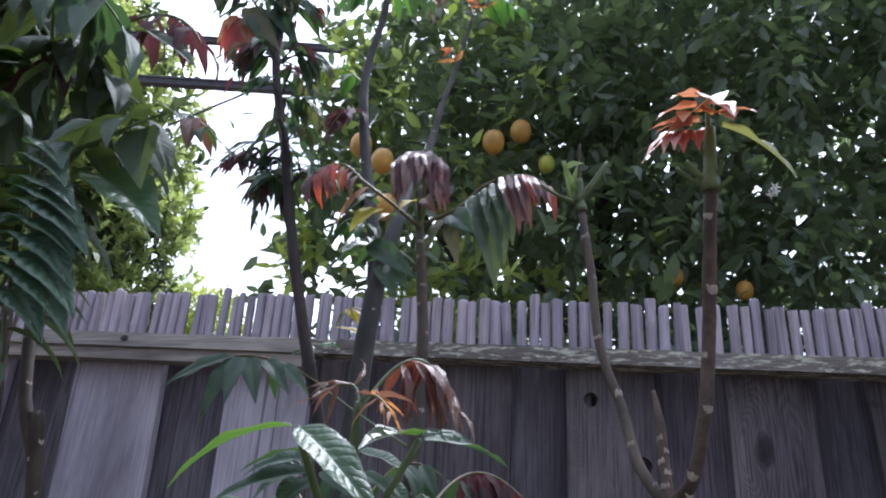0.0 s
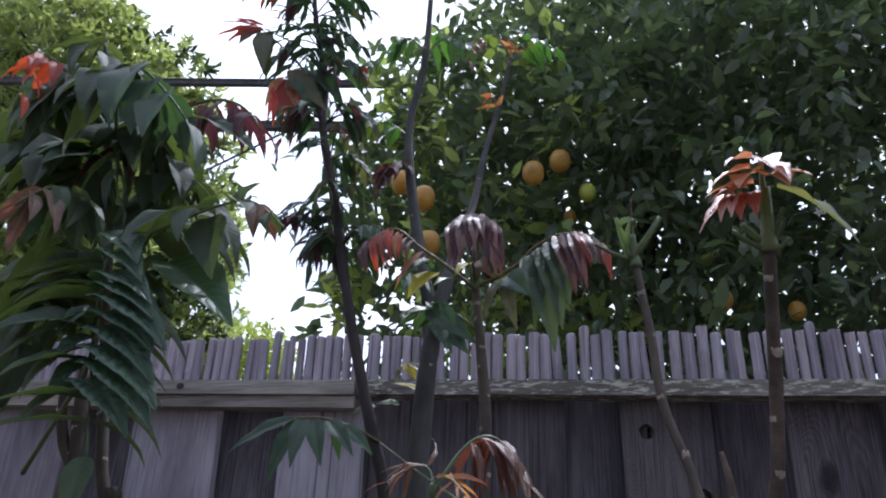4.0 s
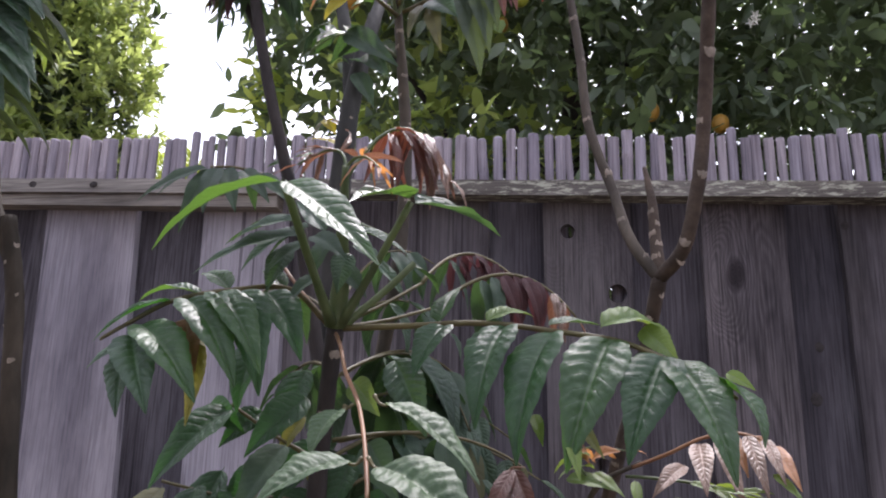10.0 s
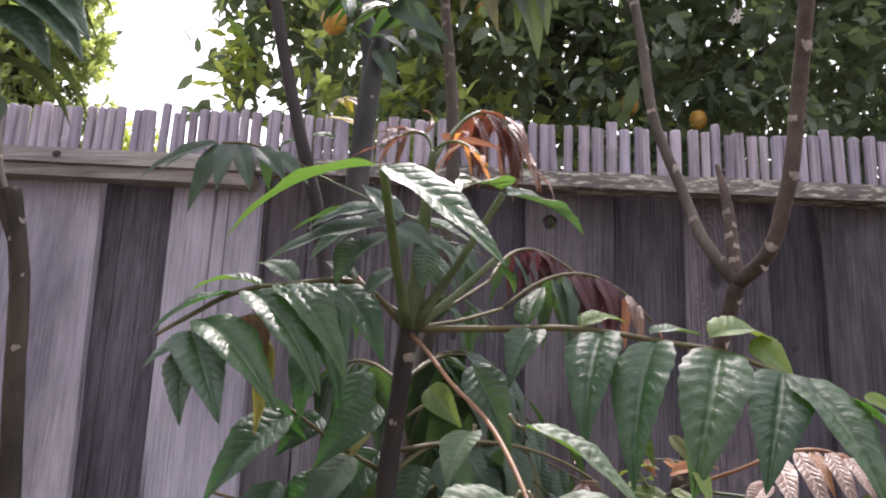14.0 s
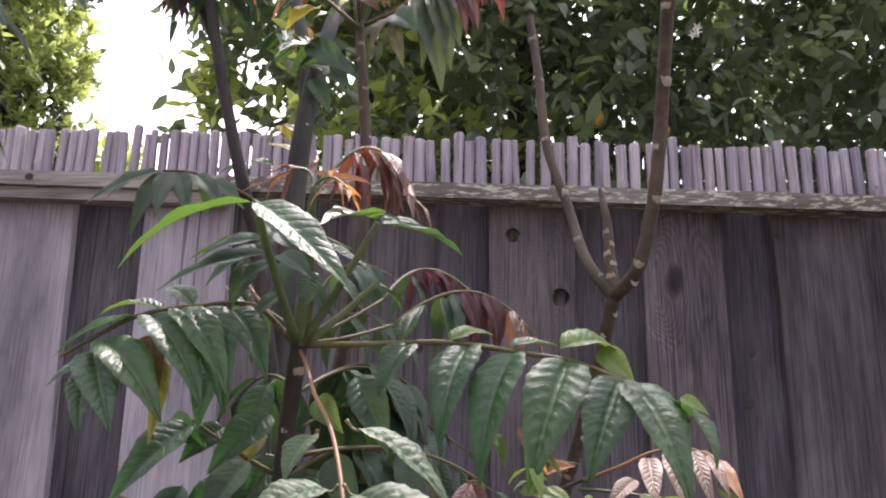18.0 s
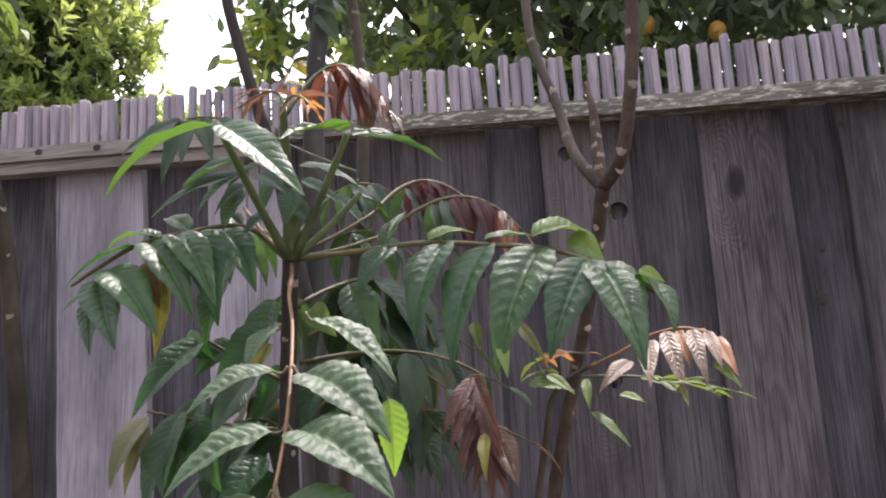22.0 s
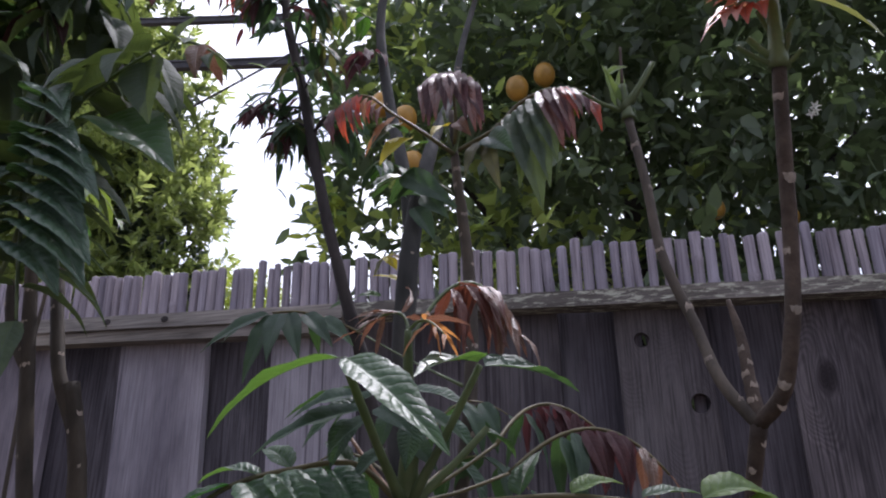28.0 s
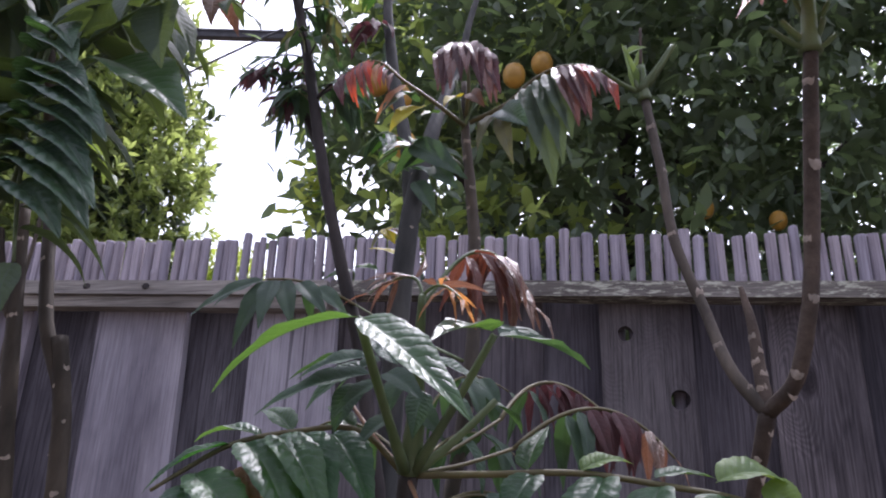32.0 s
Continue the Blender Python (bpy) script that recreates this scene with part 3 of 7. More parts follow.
def build_fence():
    rng = random.Random(11)
    fence = thing("fence", (0, 1.52, 0), "weathered grey board fence with overlapping vertical planks", "fence")
    m = local(fence)
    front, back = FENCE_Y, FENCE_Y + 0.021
    boards = (
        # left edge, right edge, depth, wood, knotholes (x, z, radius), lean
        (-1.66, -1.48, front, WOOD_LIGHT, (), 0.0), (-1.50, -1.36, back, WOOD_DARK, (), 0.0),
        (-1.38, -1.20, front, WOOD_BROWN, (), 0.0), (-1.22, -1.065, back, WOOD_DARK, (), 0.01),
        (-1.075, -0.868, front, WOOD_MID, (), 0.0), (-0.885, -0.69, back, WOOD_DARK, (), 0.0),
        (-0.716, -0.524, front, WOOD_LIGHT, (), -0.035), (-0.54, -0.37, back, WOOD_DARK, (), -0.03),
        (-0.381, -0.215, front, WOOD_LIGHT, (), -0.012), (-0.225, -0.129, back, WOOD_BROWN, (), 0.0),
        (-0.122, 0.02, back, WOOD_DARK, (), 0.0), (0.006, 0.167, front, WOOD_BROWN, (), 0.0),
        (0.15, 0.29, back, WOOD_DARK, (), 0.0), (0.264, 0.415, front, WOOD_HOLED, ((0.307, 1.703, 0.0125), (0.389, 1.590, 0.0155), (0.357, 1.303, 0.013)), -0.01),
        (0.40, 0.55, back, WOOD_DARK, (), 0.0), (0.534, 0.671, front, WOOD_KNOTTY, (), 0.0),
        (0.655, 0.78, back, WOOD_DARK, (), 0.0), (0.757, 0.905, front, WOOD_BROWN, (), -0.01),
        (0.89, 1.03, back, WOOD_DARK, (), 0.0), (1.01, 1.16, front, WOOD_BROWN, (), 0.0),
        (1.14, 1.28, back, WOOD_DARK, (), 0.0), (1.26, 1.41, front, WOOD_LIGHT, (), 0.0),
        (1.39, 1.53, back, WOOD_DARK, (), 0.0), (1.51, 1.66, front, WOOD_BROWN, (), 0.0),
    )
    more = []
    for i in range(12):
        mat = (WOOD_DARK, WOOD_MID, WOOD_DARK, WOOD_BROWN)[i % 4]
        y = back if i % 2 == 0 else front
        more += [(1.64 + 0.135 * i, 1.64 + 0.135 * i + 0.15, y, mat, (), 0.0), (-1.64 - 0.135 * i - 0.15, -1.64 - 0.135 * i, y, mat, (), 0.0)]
    boards += tuple(more)
    for x0, x1, y, mat, holes, lean in boards:
        top = rail_z((x0 + x1) / 2) + 0.006
        v, f = board_data(x0, x1, y, 0.03, top, holes, rng, lean)
        me = mesh_of("board", v, f, mat, False)
        if holes:
            bm = bmesh.new()
            bm.from_mesh(me)
            bmesh.ops.remove_doubles(bm, verts=bm.verts, dist=0.0008)
            bm.to_mesh(me)
            bm.free()
        child("board", me, fence, m)
    # closed knots in the boards: dark, a little sunk and cracked
    for kx, kz, kr, y in ((0.765, 1.70, 0.006, front), (0.712, 1.50, 0.007, back), (0.70, 1.415, 0.009, back), (0.145, 1.50, 0.006, front)):
        verts = [(kx, y - 0.0006, kz)]
        for ring, rr in ((0, 0.55), (1, 1.0)):
            for q in range(28):
                w = 2 * math.pi * q / 28
                r = kr * rr * (1 + 0.10 * noise.noise(Vector((math.cos(w) * 1.4 + kx * 40, math.sin(w) * 1.4, ring * 3.0))))
                verts.append((kx + r * math.cos(w), y - (0.0014 if ring == 0 else 0.0003), kz + 1.25 * r * math.sin(w)))
        faces = [(0, 1 + (q + 1) % 28, 1 + q) for q in range(28)] + [(1 + q, 1 + (q + 1) % 28, 29 + (q + 1) % 28, 29 + q) for q in range(28)]
        child("knot", mesh_of("knot", verts, faces, KNOT), fence, m, "dark sunken knot")
    # top rails: a grooved pair of strips on one length, a lichened single strip on the next
    def strip(name, xa, xb, y0, y1, up, down, mat, label):
        steps = 90
        verts, faces = [], []
        for i in range(steps + 1):
            x = xa + (xb - xa) * i / steps
            z = rail_z(x)
            j = [0.0018 * noise.noise(Vector((x * 11, c, up * 90))) + 0.0016 * noise.noise(Vector((x * 47, c + 9, up * 90))) for c in range(4)]
            verts += [(x, y0 + j[0], z + down), (x, y1, z + down + j[1]), (x, y1, z + up + j[2]), (x, y0 + j[3], z + up + j[2])]
        for i in range(steps):
            for q in range(4):
                p, r = i * 4 + q, i * 4 + (q + 1) % 4
                faces.append((p, p + 4, r + 4, r))
        faces += [(0, 1, 2, 3), (steps * 4 + 3, steps * 4 + 2, steps * 4 + 1, steps * 4)]
        return child(name, mesh_of(name, verts, faces, mat, False), fence, m, label)

    strip("rail", -3.30, -0.222, 1.466, 1.508, 0.010, -0.018, WOOD_RAIL, "knotty pale top rail")
    strip("rail", -3.30, -0.222, 1.474, 1.508, -0.0195, -0.042, WOOD_RAIL, "pale lower rail strip")
    strip("rail", -0.214, 3.30, 1.466, 1.508, 0.010, -0.018, WOOD_MOSS, "lichen-spotted top rail")
    for kx in (-0.592, -0.722, -1.1):
        z = rail_z(kx) - 0.003
        v = [(kx, 1.4640, z)] + [(kx + 0.0085 * math.cos(q * 0.524), 1.4648, z + 0.0065 * math.sin(q * 0.524)) for q in range(12)]
        child("knot", mesh_of("knot", v, [(0, 1 + (q + 1) % 12, 1 + q) for q in range(12)], KNOT), fence, m, "round rail knot")
    for px in (-0.16, -1.62, 1.30, -3.1, 2.9):
        v, f = box_data(px - 0.045, px + 0.045, 1.555, 1.64, 0.0, rail_z(px) - 0.03, 0.004)
        child("post", mesh_of("post", v, f, WOOD_DARK, False), fence, m)
    return fence


build_fence()


def build_bamboo():
    """A row of cut bamboo canes fixed behind the top of the fence."""
    rng = random.Random(5)
    screen = thing("bamboo_screen", (0, 1.56, 1.6), "row of weathered grey bamboo canes rising above the fence rail", "bamboo screen")
    m = local(screen)
    # where daylight shows between two canes, and how wide the slit is
    slits = ((-3.25, 0.0), (-1.612, 0.004), (-1.21, 0.003), (-0.735, 0.004), (-0.507, 0.011), (-0.423, 0.006), (-0.386, 0.002), (-0.235, 0.009), (-0.200, 0.005), (0.05, 0.003), (0.148, 0.005),
             (0.264, 0.005), (0.311, 0.004), (0.352, 0.008), (0.452, 0.004), (0.494, 0.008), (0.547, 0.009), (0.849, 0.006), (1.15, 0.004), (1.552, 0.004), (3.25, 0.0))
    tall_at = (-0.441, 0.208, 0.42, 0.606, 0.785, -0.95, 1.1)
    for (xa, wa), (xb, wb) in zip(slits, slits[1:]):
        xa, xb = xa + wa / 2, xb - wb / 2
        count = max(1, round((xb - xa) / 0.0212))
        share = [rng.uniform(0.86, 1.14) for _ in range(count)]
        unit = (xb - xa) / sum(share)
        x = xa
        for w in share:
            c, r = x + w * unit / 2, w * unit / 2 * (rng.uniform(0.88, 0.96) if x > 0.05 else rng.uniform(0.94, 0.99))
            x += w * unit
            tall = 0.124 + rng.uniform(-0.005, 0.005)
            if min(abs(c - q) for q in tall_at) < 0.011:
                tall = 0.137
            lean = rng.uniform(-0.02, 0.02) - (0.05 if rng.random() < 0.07 else 0)
            tip = rng.uniform(-0.06, 0.06)
            z0, z1 = 0.25, rail_z(c) + tall
            knot = 0.935 + 0.045 * rng.random() if rng.random() < 0.3 else 0.6
            line, rad = [], []
            for s, f in sorted(((0.0, 1.0), (knot - 0.004, 0.97), (knot, 1.07), (knot + 0.004, 0.97), (0.9, 0.97), (0.9975, 0.95), (1.0, 0.88))):
                z = z0 + (z1 - z0) * s
                line.append(Vector((c + lean * (z - z1 + 0.2), 1.548 + rng.uniform(-0.001, 0.001), z)))
                rad.append(r * f)
            v, f = tube_data(line, rad, 12, 0.03, rng)
            # the saw cut is never quite square, and the cane is hollow
            top = len(v) - 12
            for i in range(top, len(v)):
                v[i] = v[i] + Vector((0, 0, (v[i].x - c) * tip * 2))
            f.pop()
            mid = sum((v[i] for i in range(top, top + 12)), Vector()) / 12
            rim = len(v)
            v += [mid + (v[i] - mid) * 0.68 for i in range(top, top + 12)]
            deep = len(v)
            v += [v[rim + i] + Vector((0, 0, -0.012)) for i in range(12)]
            for i in range(12):
                j = (i + 1) % 12
                f += [(top + i, top + j, rim + j, rim + i), (rim + i, rim + j, deep + j, deep + i)]
            f.append(tuple(deep + i for i in range(12)))
            child("cane", mesh_of("cane", v, f, BAMBOO), screen, m)


build_bamboo()


# ---- leaves and stems ----
LEAFLETS = {}


def leaflet_mesh(mat, bend, width, near):
    """A pointed blade one unit long: folded at the midrib, quilted between the veins, curling down by bend (radians)."""
    key = (mat.name, bend, width, near)
    if key in LEAFLETS:
        return LEAFLETS[key]
    n, h = (78, 8) if near >= 2 else (30, 4) if near else (14, 2)
    cols = 2 * h + 1
    verts, uvs, faces = [], [], []
    y = z = 0.0
    for i in range(n + 1):
        s = i / n
        ang = bend * s
        if i:
            y += math.cos(bend * (s - 0.5 / n)) / n
            z -= math.sin(bend * (s - 0.5 / n)) / n
        b = max(0.0, (s - 0.035) / 0.965)
        w = width * 1.12 * (math.sin(math.pi * b ** 0.66) ** 0.9) * (1 - 0.42 * b) + 0.005
        w *= 1 + 0.03 * math.sin(s * 61)
        for j in range(cols):
            u = j / h - 1
            au = abs(u)
            lift = 0.52 * au * w - 0.20 * au * au * w
            wav = 0.012 * au * au * math.sin(s * 17 + (1 if u > 0 else 0)) * (w / width)
            hgt = lift + wav
            if near >= 2:
                # the blade swells between its side veins, each swelling broken by smaller ones
                cell = ((s - 0.13 * au) * 11.0) % 1.0
                small = (0.25 if near == 3 else 0.62) + (0.75 if near == 3 else 0.38) * abs(math.sin(math.pi * (2.6 * au + 0.35 * math.sin(s * 40)))) ** 0.7
                hgt += (0.030 if near == 3 else 0.022) * (w / width) * math.sin(math.pi * cell) ** 0.6 * small * min(1.0, au * 4.0) * (1 - au ** 4)
            verts.append((u * w, y + math.sin(ang) * hgt, z + math.cos(ang) * hgt))
            uvs.append((0.5 + 0.5 * u, s))
    for i in range(n):
        for j in range(cols - 1):
            a = i * cols + j
            faces.append((a, a + 1, a + cols + 1, a + cols))
    me = mesh_of("leaflet", verts, faces, mat, True, uvs)
    LEAFLETS[key] = me
    return me


def blade(parent, base, way, length, mat, facing, bend=0.6, width=0.17, near=True, name="leaflet", label="", m=None):
    """A leaf blade from base along way (its chord), its upper side towards facing."""
    c = Vector(way).normalized()
    f = Vector(facing)
    x = c.cross(f)
    if x.length < 1e-4:
        x = c.cross(Vector((0.3, 0.2, 1)))
    x.normalize()
    turn = Matrix.Rotation(bend / 2, 3, x)
    y = turn @ c
    zz = x.cross(y)
    chord = math.sin(bend / 2) / (bend / 2) if bend > 0.01 else 1.0
    size = (length or Vector(way).length) / chord
    mat4 = Matrix((x * size, y * size, zz * size)).transposed().to_4x4()
    mat4.translation = Vector(base)
    ob = child(name, leaflet_mesh(mat, bend, width, near), parent, (m or local(parent)) @ mat4, label)
    return ob


def compound(plant, base, mid, tip, pairs, length, mats, droop=0.9, spread=0.8, fwd=0.3, bend=0.7, width=0.17, stalk=None, r=0.0016,
             start=0.25, near=True, rng=None, end=True, sides=(1, -1), taper=0.45, label="", lift=0.0, toward=0.0):
    """A feathered leaf: a stalk bowed through mid, with pairs of leaflets and one at its end."""
    rng = rng or random.Random(int(abs(base[0] * 7919 + tip[0] * 104729 + tip[2] * 1299709)) + pairs)
    a, b, c = Vector(base), Vector(mid), Vector(tip)
    k = b * 2 - (a + c) / 2
    line = [a * (1 - t) ** 2 + k * 2 * t * (1 - t) + c * t * t for t in [i / 16 for i in range(17)]]
    v, f = tube_data(line, (r, r * 0.85, r * 0.5), 6)
    m = local(plant)
    leaf = child("leaf", mesh_of("leaf_stalk", v, f, stalk or STALK), plant, m, label)
    for i in range(pairs + (1 if end else 0)):
        last = end and i == pairs
        t = 1.0 if last else start + (0.97 - start) * i / max(1, pairs - (0 if end else 1))
        q = a * (1 - t) ** 2 + k * 2 * t * (1 - t) + c * t * t
        tan = ((k - a) * (1 - t) + (c - k) * t).normalized()
        side = tan.cross(Vector((0, 0, 1)))
        side = side.normalized() if side.length > 0.05 else Vector((1, 0, 0))
        mt = mats[min(len(mats) - 1, int(t * len(mats) * 0.999))]
        size = length * (1 - taper * max(0.0, (t - 0.45) / 0.55)) * (0.85 + 0.15 * min(1, t * 3))
        for s in ((0,) if last else sides):
            d = side * (s * spread) + tan * (fwd if not last else 1.0) + Vector((0, 0, -droop if not last else -droop * 0.6))
            if s and lift:
                d += Vector((0, 0, lift)) * (1 if side.y * s > 0 else 0)
            d += Vector((rng.uniform(-1, 1), rng.uniform(-1, 1), rng.uniform(-1, 1))) * (0.30 if width > 0.1 else 0.48)
            d.normalize()
            if last:
                face = Vector((0, 0, 1)) + d * 0.01
            else:
                face = (side * s * 0.8 + Vector((0, 0, 1.0)) + tan * rng.uniform(-0.5, 0.6) + Vector((rng.uniform(-0.3, 0.3), -toward + rng.uniform(-0.3, 0.3), 0)))
            if lift and s and side.y * s > 0:
                size_now = size * 0.62
            else:
                size_now = size
            blade(leaf, q, d, size_now * rng.uniform(0.78, 1.12), mt, face, round(bend * rng.choice((0.7, 1.15, 1.7)), 3), width, near, m=Matrix())
    return leaf


def scar_at(parent, q, out, size, m):
    """A pale shield-shaped leaf scar lying on the bark."""
    out = out.normalized()
    x = out.cross(Vector((0, 0, 1))).normalized()
    up = x.cross(out)
    v = [q + out * size * 0.14]
    for w in range(9):
        a = 2 * math.pi * w / 9 + math.pi / 2
        rr = size * (1.0 if w not in (0,) else 0.7)
        v.append(q + x * (rr * 0.62 * math.cos(a)) + up * (rr * 0.8 * math.sin(a)) - out * size * 0.22)
    child("leaf_scar", mesh_of("leaf_scar", [m @ p for p in v], [(0, 1 + i, 1 + (i + 1) % 9) for i in range(9)], SCAR), parent, None, "pale leaf scar")


def stem(plant, points, radii, mat, name="stem", scars=0, sides=10, label="", seed=1, steps=7, scar_size=0.0042, span=(0.05, 0.97)):
    rng = random.Random(seed * 31 + len(points))
    line = spline(points, steps)
    v, f = tube_data(line, radii, sides, 0.10, rng)
    m = local(plant)
    ob = child(name, mesh_of(name, v, f, mat), plant, m, label)
    for i in range(scars):
        t = span[0] + (span[1] - span[0]) * (i + rng.uniform(0.2, 0.8)) / scars
        j = min(int(t * (len(line) - 1)), len(line) - 2)
        q = line[j].lerp(line[j + 1], t * (len(line) - 1) - j)
        fr = t * (len(radii) - 1)
        a = min(int(fr), len(radii) - 2)
        r = radii[a] + (radii[a + 1] - radii[a]) * (fr - a)
        ang = radians((-1) ** i * rng.uniform(15, 75))
        out = Vector((math.sin(ang), -math.cos(ang), 0))
        scar_at(ob, q + out * r * 0.98, out, scar_size * rng.uniform(0.8, 1.15), Matrix())
    return ob


def stub(plant, base, tip, r, mat=None, name="leaf_stub"):
    """A leaf stalk cut short, thicker at its foot."""
    line = spline([base, Vector(base).lerp(Vector(tip), 0.5) + Vector((0, 0, -0.001)), tip], 4)
    v, f = tube_data(line, (r * 1.05, r * 0.68, r * 0.66, r * 0.6), 8)
    return child(name, mesh_of(name, v, f, mat or STALK), plant, local(plant))


# ---- the sapling in the middle ----
def leaflets(plant, facing, bend, *rows):
    """Single leaflets from one point to another: each row is foot, tip, material and width."""
    for a, b, mat, w in rows:
        blade(plant, a, Vector(b) - Vector(a), 0, mat, facing, bend, w)


def rachis(plant, points, mat, label="", r=0.0011):
    """The bare stalk of a feathered leaf."""
    v, f = tube_data(spline(points, 5), (r * 1.25, r, r * 0.85, r * 0.6), 8)
    return child("leaf", mesh_of("leaf_stalk", v, f, mat), plant, local(plant), label)


def sapling_middle():
    p = thing("sapling", (0.205, 0.48, 0), "young green feather-leaved sapling with red new growth", "sapling", "saplings along the fence")
    hub = (0.2211, 0.4460, 1.3560)
    stem(p, [(0.2115, 0.4620, 0.0000), (0.2115, 0.4620, 0.7500), (0.2114, 0.4620, 1.2555), (0.2140, 0.4570, 1.2977), (0.2181, 0.4500, 1.3300), hub], (0.006, 0.005, 0.0042, 0.0036, 0.0038), BARK_DARK, scars=5, seed=2)
    stem(p, [hub, (0.2244, 0.4400, 1.3742), (0.2275, 0.4280, 1.3940), (0.2312, 0.4160, 1.4165)], (0.0046, 0.0036, 0.0024, 0.0014), STALK, "shoot", seed=3)
    # cut leaf stalks, each with its first pair of leaflets
    stub(p, (0.2206, 0.4420, 1.3569), (0.2194, 0.3820, 1.3969), 0.0025)
    blade(p, (0.2189, 0.3820, 1.3983), Vector((0.1695, 0.3840, 1.3742)) - Vector((0.2189, 0.3820, 1.3983)), 0, GREEN_SMOOTH, (0.05, -0.25, 1), 0.9, 0.13)
    blade(p, (0.2191, 0.3820, 1.3987), Vector((0.2599, 0.3640, 1.3617)) - Vector((0.2191, 0.3820, 1.3987)), 0, GREEN, (0.40, -0.70, 0.58), 0.35, 0.15)
    stub(p, (0.2240, 0.4440, 1.3570), (0.2567, 0.4240, 1.4029), 0.0024)
    blade(p, (0.2562, 0.4240, 1.4040), Vector((0.2424, 0.3860, 1.3909)) - Vector((0.2562, 0.4240, 1.4040)), 0, GREEN_SMOOTH, (0, -0.45, 1), 0.5, 0.22)
    blade(p, (0.2572, 0.4240, 1.4024), Vector((0.2887, 0.4680, 1.3996)) - Vector((0.2572, 0.4240, 1.4024)), 0, DEEP_SMOOTH, (0.1, -0.7, 1), 0.5, 0.18)
    stub(p, (0.2237, 0.4460, 1.3561), (0.2532, 0.4520, 1.3845), 0.0024)
    stub(p, (0.2187, 0.4440, 1.3573), (0.1874, 0.4700, 1.3882), 0.0013, STALK_PINK)
    blade(p, (0.2526, 0.4520, 1.3829), Vector((0.2608, 0.4700, 1.3744)) - Vector((0.2526, 0.4520, 1.3829)), 0, DEEP, (0.1, -0.6, 0.8), 0.6, 0.24)
    blade(p, (0.2151, 0.4700, 1.4061), Vector((0.2459, 0.4750, 1.3935)) - Vector((0.2151, 0.4700, 1.4061)), 0, DEEP, (0.1, -0.5, 1), 0.6, 0.18)
    blade(p, (0.2081, 0.4300, 1.3984), Vector((0.1759, 0.4300, 1.3885)) - Vector((0.2081, 0.4300, 1.3984)), 0, DEEP, (0, -0.2, 1), 0.6, 0.16)
    blade(p, (0.2066, 0.4350, 1.3953), Vector((0.1840, 0.4300, 1.3769)) - Vector((0.2066, 0.4350, 1.3953)), 0, DEEP, (-0.3, -0.7, 0.6), 0.7, 0.22)
    blade(p, (0.2017, 0.4400, 1.3891), Vector((0.1938, 0.4350, 1.3688)) - Vector((0.2017, 0.4400, 1.3891)), 0, DEEP, (-0.2, -1, 0.5), 0.5, 0.30)
    blade(p, (0.2289, 0.4300, 1.3843), Vector((0.2274, 0.4250, 1.3656)) - Vector((0.2289, 0.4300, 1.3843)), 0, DEEP, (0.3, -1, 0.3), 0.4, 0.26)
    blade(p, (0.2165, 0.4400, 1.3959), Vector((0.1983, 0.4500, 1.4142)) - Vector((0.2165, 0.4400, 1.3959)), 0, DEEP, (0.3, -0.8, 0.6), 0.4, 0.2)
    for a, b, w in (((0.2155, 0.4050, 1.3907), (0.1874, 0.4100, 1.3837), 0.17), ((0.2165, 0.4100, 1.3861), (0.1727, 0.4100, 1.3711), 0.13), ((0.2174, 0.4150, 1.3843), (0.2026, 0.4100, 1.3702), 0.22), ((0.2178, 0.4200, 1.3887), (0.2353, 0.4100, 1.3755), 0.2), ((0.2131, 0.4300, 1.3958), (0.1909, 0.4400, 1.3844), 0.2),
                    ((0.2220, 0.4300, 1.3901), (0.2172, 0.4250, 1.3719), 0.24), ((0.2223, 0.4400, 1.3815), (0.2357, 0.4400, 1.3670), 0.24), ((0.2170, 0.4350, 1.3761), (0.2037, 0.4300, 1.3605), 0.22), ((0.2247, 0.4500, 1.3929), (0.2416, 0.4600, 1.3809), 0.2)):
        blade(p, a, Vector(b) - Vector(a), 0, DEEP_SMOOTH, (-0.1, -0.7, 0.8), 0.6, w)
    # the long leaf reaching right: leaflets hang from it in a row, the far ones lie on top
    right = rachis(p, [(0.2227, 0.4460, 1.3554), (0.2550, 0.4440, 1.3560), (0.2840, 0.4420, 1.3565), (0.3150, 0.4380, 1.3520), (0.3360, 0.4340, 1.3480), (0.3540, 0.4280, 1.3400), (0.3690, 0.4220, 1.3310), (0.3760, 0.4180, 1.3250)],
                   STALK_OLIVE, "long leaf with hanging leaflets")
